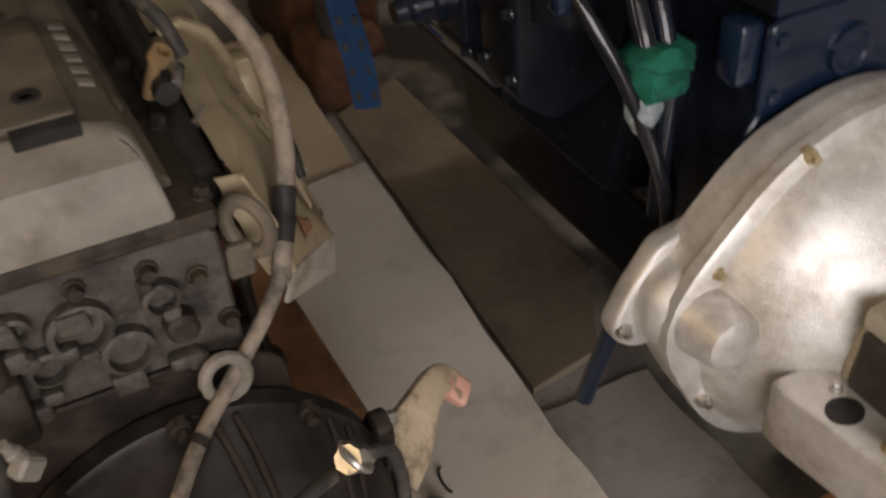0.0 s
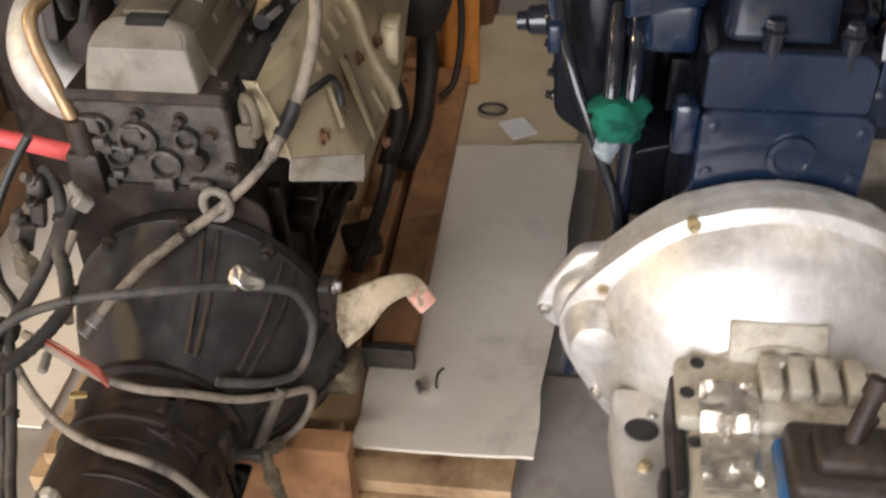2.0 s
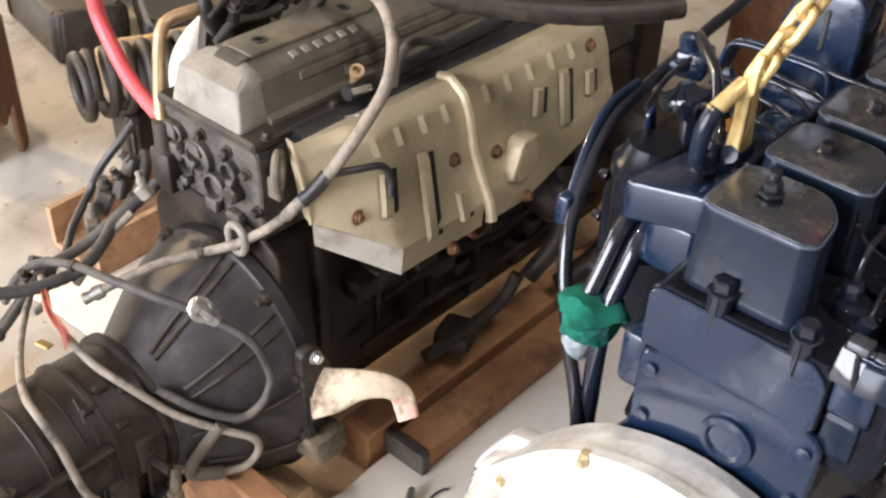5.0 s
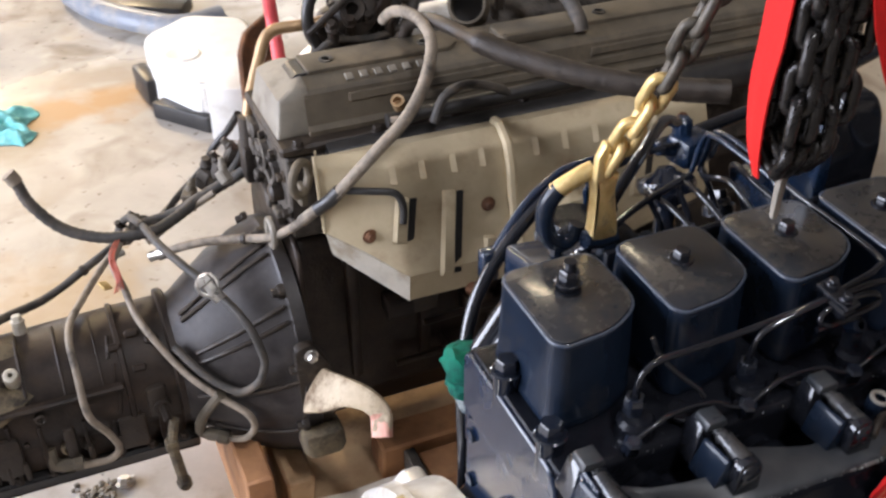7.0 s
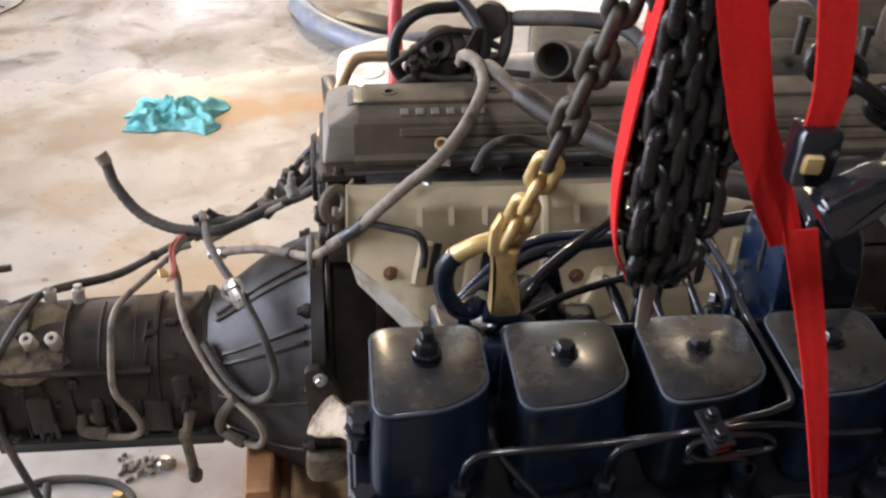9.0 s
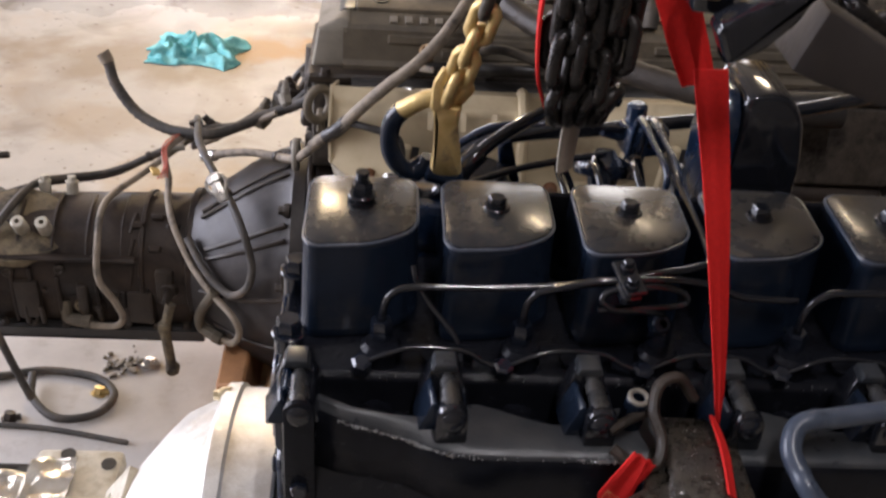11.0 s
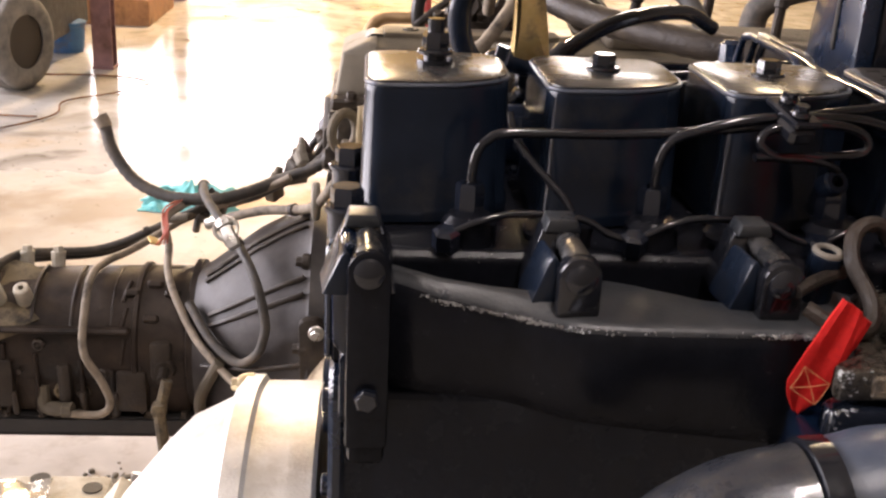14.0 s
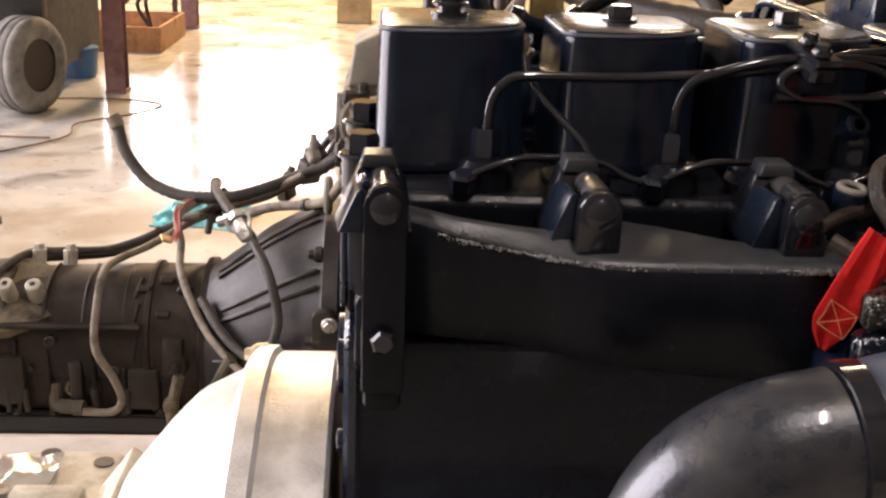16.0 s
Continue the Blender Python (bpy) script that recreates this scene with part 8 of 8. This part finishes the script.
part("trim_insert", box(B(), (-0.06, 2.78, 0.01), (0.16, 2.90, 0.06), 0.012, 2, (0, 0, -32)), PLASTIC, tr)
t = tube(B(), [(0.06, 1.32, 0.86), (0.05, 1.25, 0.74), (0.045, 1.22, 0.674), (0.046, 1.21, 0.62), (0.043, 1.18, 0.581), (0.033, 1.12, 0.54), (0.022, 1.04, 0.516), (0.013, 0.98, 0.511), (-0.03, 0.90, 0.53), (-0.07, 0.855, 0.56)], 0.013, 14)
part("coolant_hose", t, RED_HOSE, O, "bright red rubber hose", 60)

# ---- far part of the workshop ----
def column(x, y, w):
    c = thing("steel_column", (x, y, 0), "red oxide painted steel column on its base plate", "column", "roof columns")
    part("flange", box(B(), (x - w / 2, y - 0.045, 0.014), (x + w / 2, y - 0.035, H), 0.002, 1), RED_OXIDE, c)
    part("flange", box(B(), (x - w / 2, y + 0.035, 0.014), (x + w / 2, y + 0.045, H), 0.002, 1), RED_OXIDE, c)
    part("web", box(B(), (x - 0.006, y - 0.035, 0.014), (x + 0.006, y + 0.035, H)), RED_OXIDE, c)
    part("base_plate", box(B(), (x - w * 0.54, y - 0.05, 0.0), (x + w * 0.54, y + 0.05, 0.014), 0.002, 1), RED_OXIDE, c)


column(-1.228, 4.10, 0.085)
column(-1.29, 6.35, 0.10)
truck = thing("trailer", (-1.75, 3.75, 0.0), "dark trailer chassis on a worn spare wheel", "trailer")


def wheel(cx, cy, cz):
    prof = [(-0.062, 0.105), (-0.070, 0.125), (-0.072, 0.150), (-0.060, 0.180), (-0.045, 0.190), (-0.030, 0.186), (-0.026, 0.191), (-0.010, 0.192), (-0.006, 0.186), (0.006, 0.186), (0.010, 0.192), (0.026, 0.191), (0.030, 0.186), (0.045, 0.190), (0.060, 0.180), (0.072, 0.150), (0.070, 0.125), (0.062, 0.105)]
    w = part("tyre", lathe(B(), prof, (cx, cy, cz), (1, -0.35, 0), 44, False), TYRE, truck, "worn grey ribbed tyre", 50)
    part("rim", lathe(B(), [(-0.05, 0.106), (-0.04, 0.10), (-0.02, 0.06), (-0.03, 0.03), (0.03, 0.03), (0.035, 0.06), (0.05, 0.10), (0.055, 0.106)], (cx, cy, cz), (1, -0.35, 0), 36), GREASE, truck, "dark dirty rim")
    return w


wheel(-1.465, 3.62, 0.192)
part("chassis", box(B(), (-3.2, 3.72, 0.36), (-1.42, 3.80, 0.47), 0.008), PLASTIC, truck)
part("chassis", box(B(), (-3.2, 4.6, 0.36), (-1.55, 4.68, 0.47), 0.008), PLASTIC, truck)
part("axle", tube(B(), [(-2.9, 4.12, 0.2), (-1.46, 3.62, 0.2)], 0.035, 12, 0), GREASE, truck)
part("leg", box(B(), (-1.72, 3.74, 0.0), (-1.66, 3.80, 0.37), 0.004, 1), PLASTIC, truck)
part("leg", box(B(), (-3.1, 4.6, 0.0), (-3.04, 4.66, 0.37), 0.004, 1), PLASTIC, truck)
part("deck", box(B(), (-3.2, 3.65, 0.472), (-1.40, 4.75, 0.62), 0.01), MATTE_BLACK, truck)
# Panels added to block west light from the floor beside the trailer.
part("shade_panel", box(B(), (-1.475, 3.86, 0.10), (-1.455, 4.74, 0.47), 0.004, 1), MATTE_BLACK, truck)
part("shade_panel", box(B(), (-3.1, 4.69, 0.10), (-1.48, 4.71, 0.47), 0.004, 1), PLASTIC, truck)
t = lathe(B(), [(0, 0.08), (0.02, 0.086), (0.12, 0.094), (0.125, 0.100), (0.14, 0.100)], (-1.50, 4.47, 0.0), (0, 0, 1), 28)
lone("blue_bucket", t, BLUE_CRATE, "blue plastic bucket under the trailer", "bucket")


def crate(x0, y0, x1, y1, h):
    c = thing("timber_crate", ((x0 + x1) / 2, (y0 + y1) / 2, 0), "low open timber crate on the workshop floor", "crate", "crates")
    for k, (lo, hi) in enumerate((((x0, y0, 0), (x1, y0 + 0.02, h)), ((x0, y1 - 0.02, 0), (x1, y1, h)), ((x0, y0 + 0.02, 0), (x0 + 0.02, y1 - 0.02, h)), ((x1 - 0.02, y0 + 0.02, 0), (x1, y1 - 0.02, h)))):
        part("side_board", box(B(), lo, hi, 0.003, 1), WOOD_DARK, c)
    part("base_board", box(B(), (x0 + 0.02, y0 + 0.02, 0.0), (x1 - 0.02, y1 - 0.02, 0.02)), WOOD_DARK, c)
    random.seed(int(x0 * 100))
    for k in range(5):
        x, y = random.uniform(x0 + 0.1, x1 - 0.1), random.uniform(y0 + 0.1, y1 - 0.1)
        part("scrap_iron", tube(B(), [(x, y, 0.03), (x + random.uniform(-0.1, 0.1), y, h + 0.06), (x + random.uniform(-0.1, 0.1), y + 0.05, h + 0.14)], 0.012, 8), GREASE, c)


crate(-1.98, 5.25, -1.26, 6.0, 0.14)
crate(-2.6, 5.6, -1.95, 6.4, 0.12)
t = box(B(), (-0.37, 6.85, 0.0), (-0.13, 7.05, 0.22), 0.004, 1)
lone("brown_carton", t, CARD_BROWN, "brown cardboard carton on the floor", "box")
st = thing("work_stand", (-1.75, 6.9, 0), "dark iron work stand by the far column", "stand")
for x in (-2.1, -1.45):
    for y in (6.7, 7.1):
        part("leg", tube(B(), [(x, y, 0), (x, y, 0.55)], 0.02, 8, 0), GREASE, st)
part("top", box(B(), (-2.15, 6.65, 0.55), (-1.4, 7.15, 0.59), 0.004, 1), GREASE, st)
part("brace", tube(B(), [(-2.1, 6.7, 0.2), (-1.45, 6.7, 0.2)], 0.014, 8, 0), GREASE, st)
floor_cable("extension_lead", [(-2.6, 2.55, 0.007), (-2.0, 2.62, 0.007), (-1.55, 2.72, 0.007), (-1.33, 2.95, 0.007), (-1.20, 3.18, 0.007), (-1.22, 3.40, 0.007), (-1.05, 3.60, 0.007), (-0.98, 3.80, 0.007), (-1.2, 3.9, 0.007), (-1.6, 3.85, 0.007)], 0.0036, RUST, "brown extension lead on the floor")
floor_cable("extension_lead", [(-2.6, 3.15, 0.007), (-2.0, 3.12, 0.007), (-1.60, 3.15, 0.007), (-1.25, 3.14, 0.007)], 0.0034, RUST, "brown extension lead on the floor")
# dark parts standing behind the old engine
def scrap_part(x, y, w, h, material, label):
    random.seed(int(abs(x * 977 + y * 131)))
    c = thing("spare_part", (x, y, 0), label, "spare part", "spare parts behind the engines")
    part("body", wobble(box(B(), (x - w, y - w * 0.7, 0), (x + w, y + w * 0.7, h), 0.03, 3), 0.012, 9), material, c)
    part("boss", lathe(B(), [(0, w * 0.5), (0.06, w * 0.5), (0.065, w * 0.35), (0.03, w * 0.3)], (x, y - w * 0.66, h * 0.6), (0.2, -1, 0.2), 22), material, c)
    part("pipe", tube(B(), [(x - w * 0.5, y, h * 0.97), (x - w * 0.4, y, h + 0.08), (x + w * 0.3, y - 0.05, h + 0.12), (x + w * 0.8, y - 0.1, h + 0.02)], 0.025, 12), RUBBER, c)
    return c


scrap_part(1.42, 0.02, 0.16, 0.34, RUST, "rusty brown casting on the floor between the engines")
scrap_part(1.12, 0.10, 0.08, 0.16, RUST, "small rusty casting on the floor beside the stained board")
scrap_part(0.75, 1.25, 0.17, 0.66, GREASE, "greasy dark casting standing behind the old engine")
scrap_part(1.15, 1.10, 0.16, 0.72, GREASE, "dark gear case standing behind the old engine")
scrap_part(1.45, 0.55, 0.18, 0.60, RUST, "rusty casting in front of the old engine")
scrap_part(1.30, 1.75, 0.20, 0.58, DUSTY, "dusty alloy casting behind the engines")
t = prism(B(), rounded([(1.02, 0.72), (1.30, 0.66), (1.30, 0.74), (1.05, 0.79)], 0.01), "y", 0.60, 0.63, 0.004)
lone("orange_guard", t, ORANGE, "orange painted guard plate at the engine front", "guard")
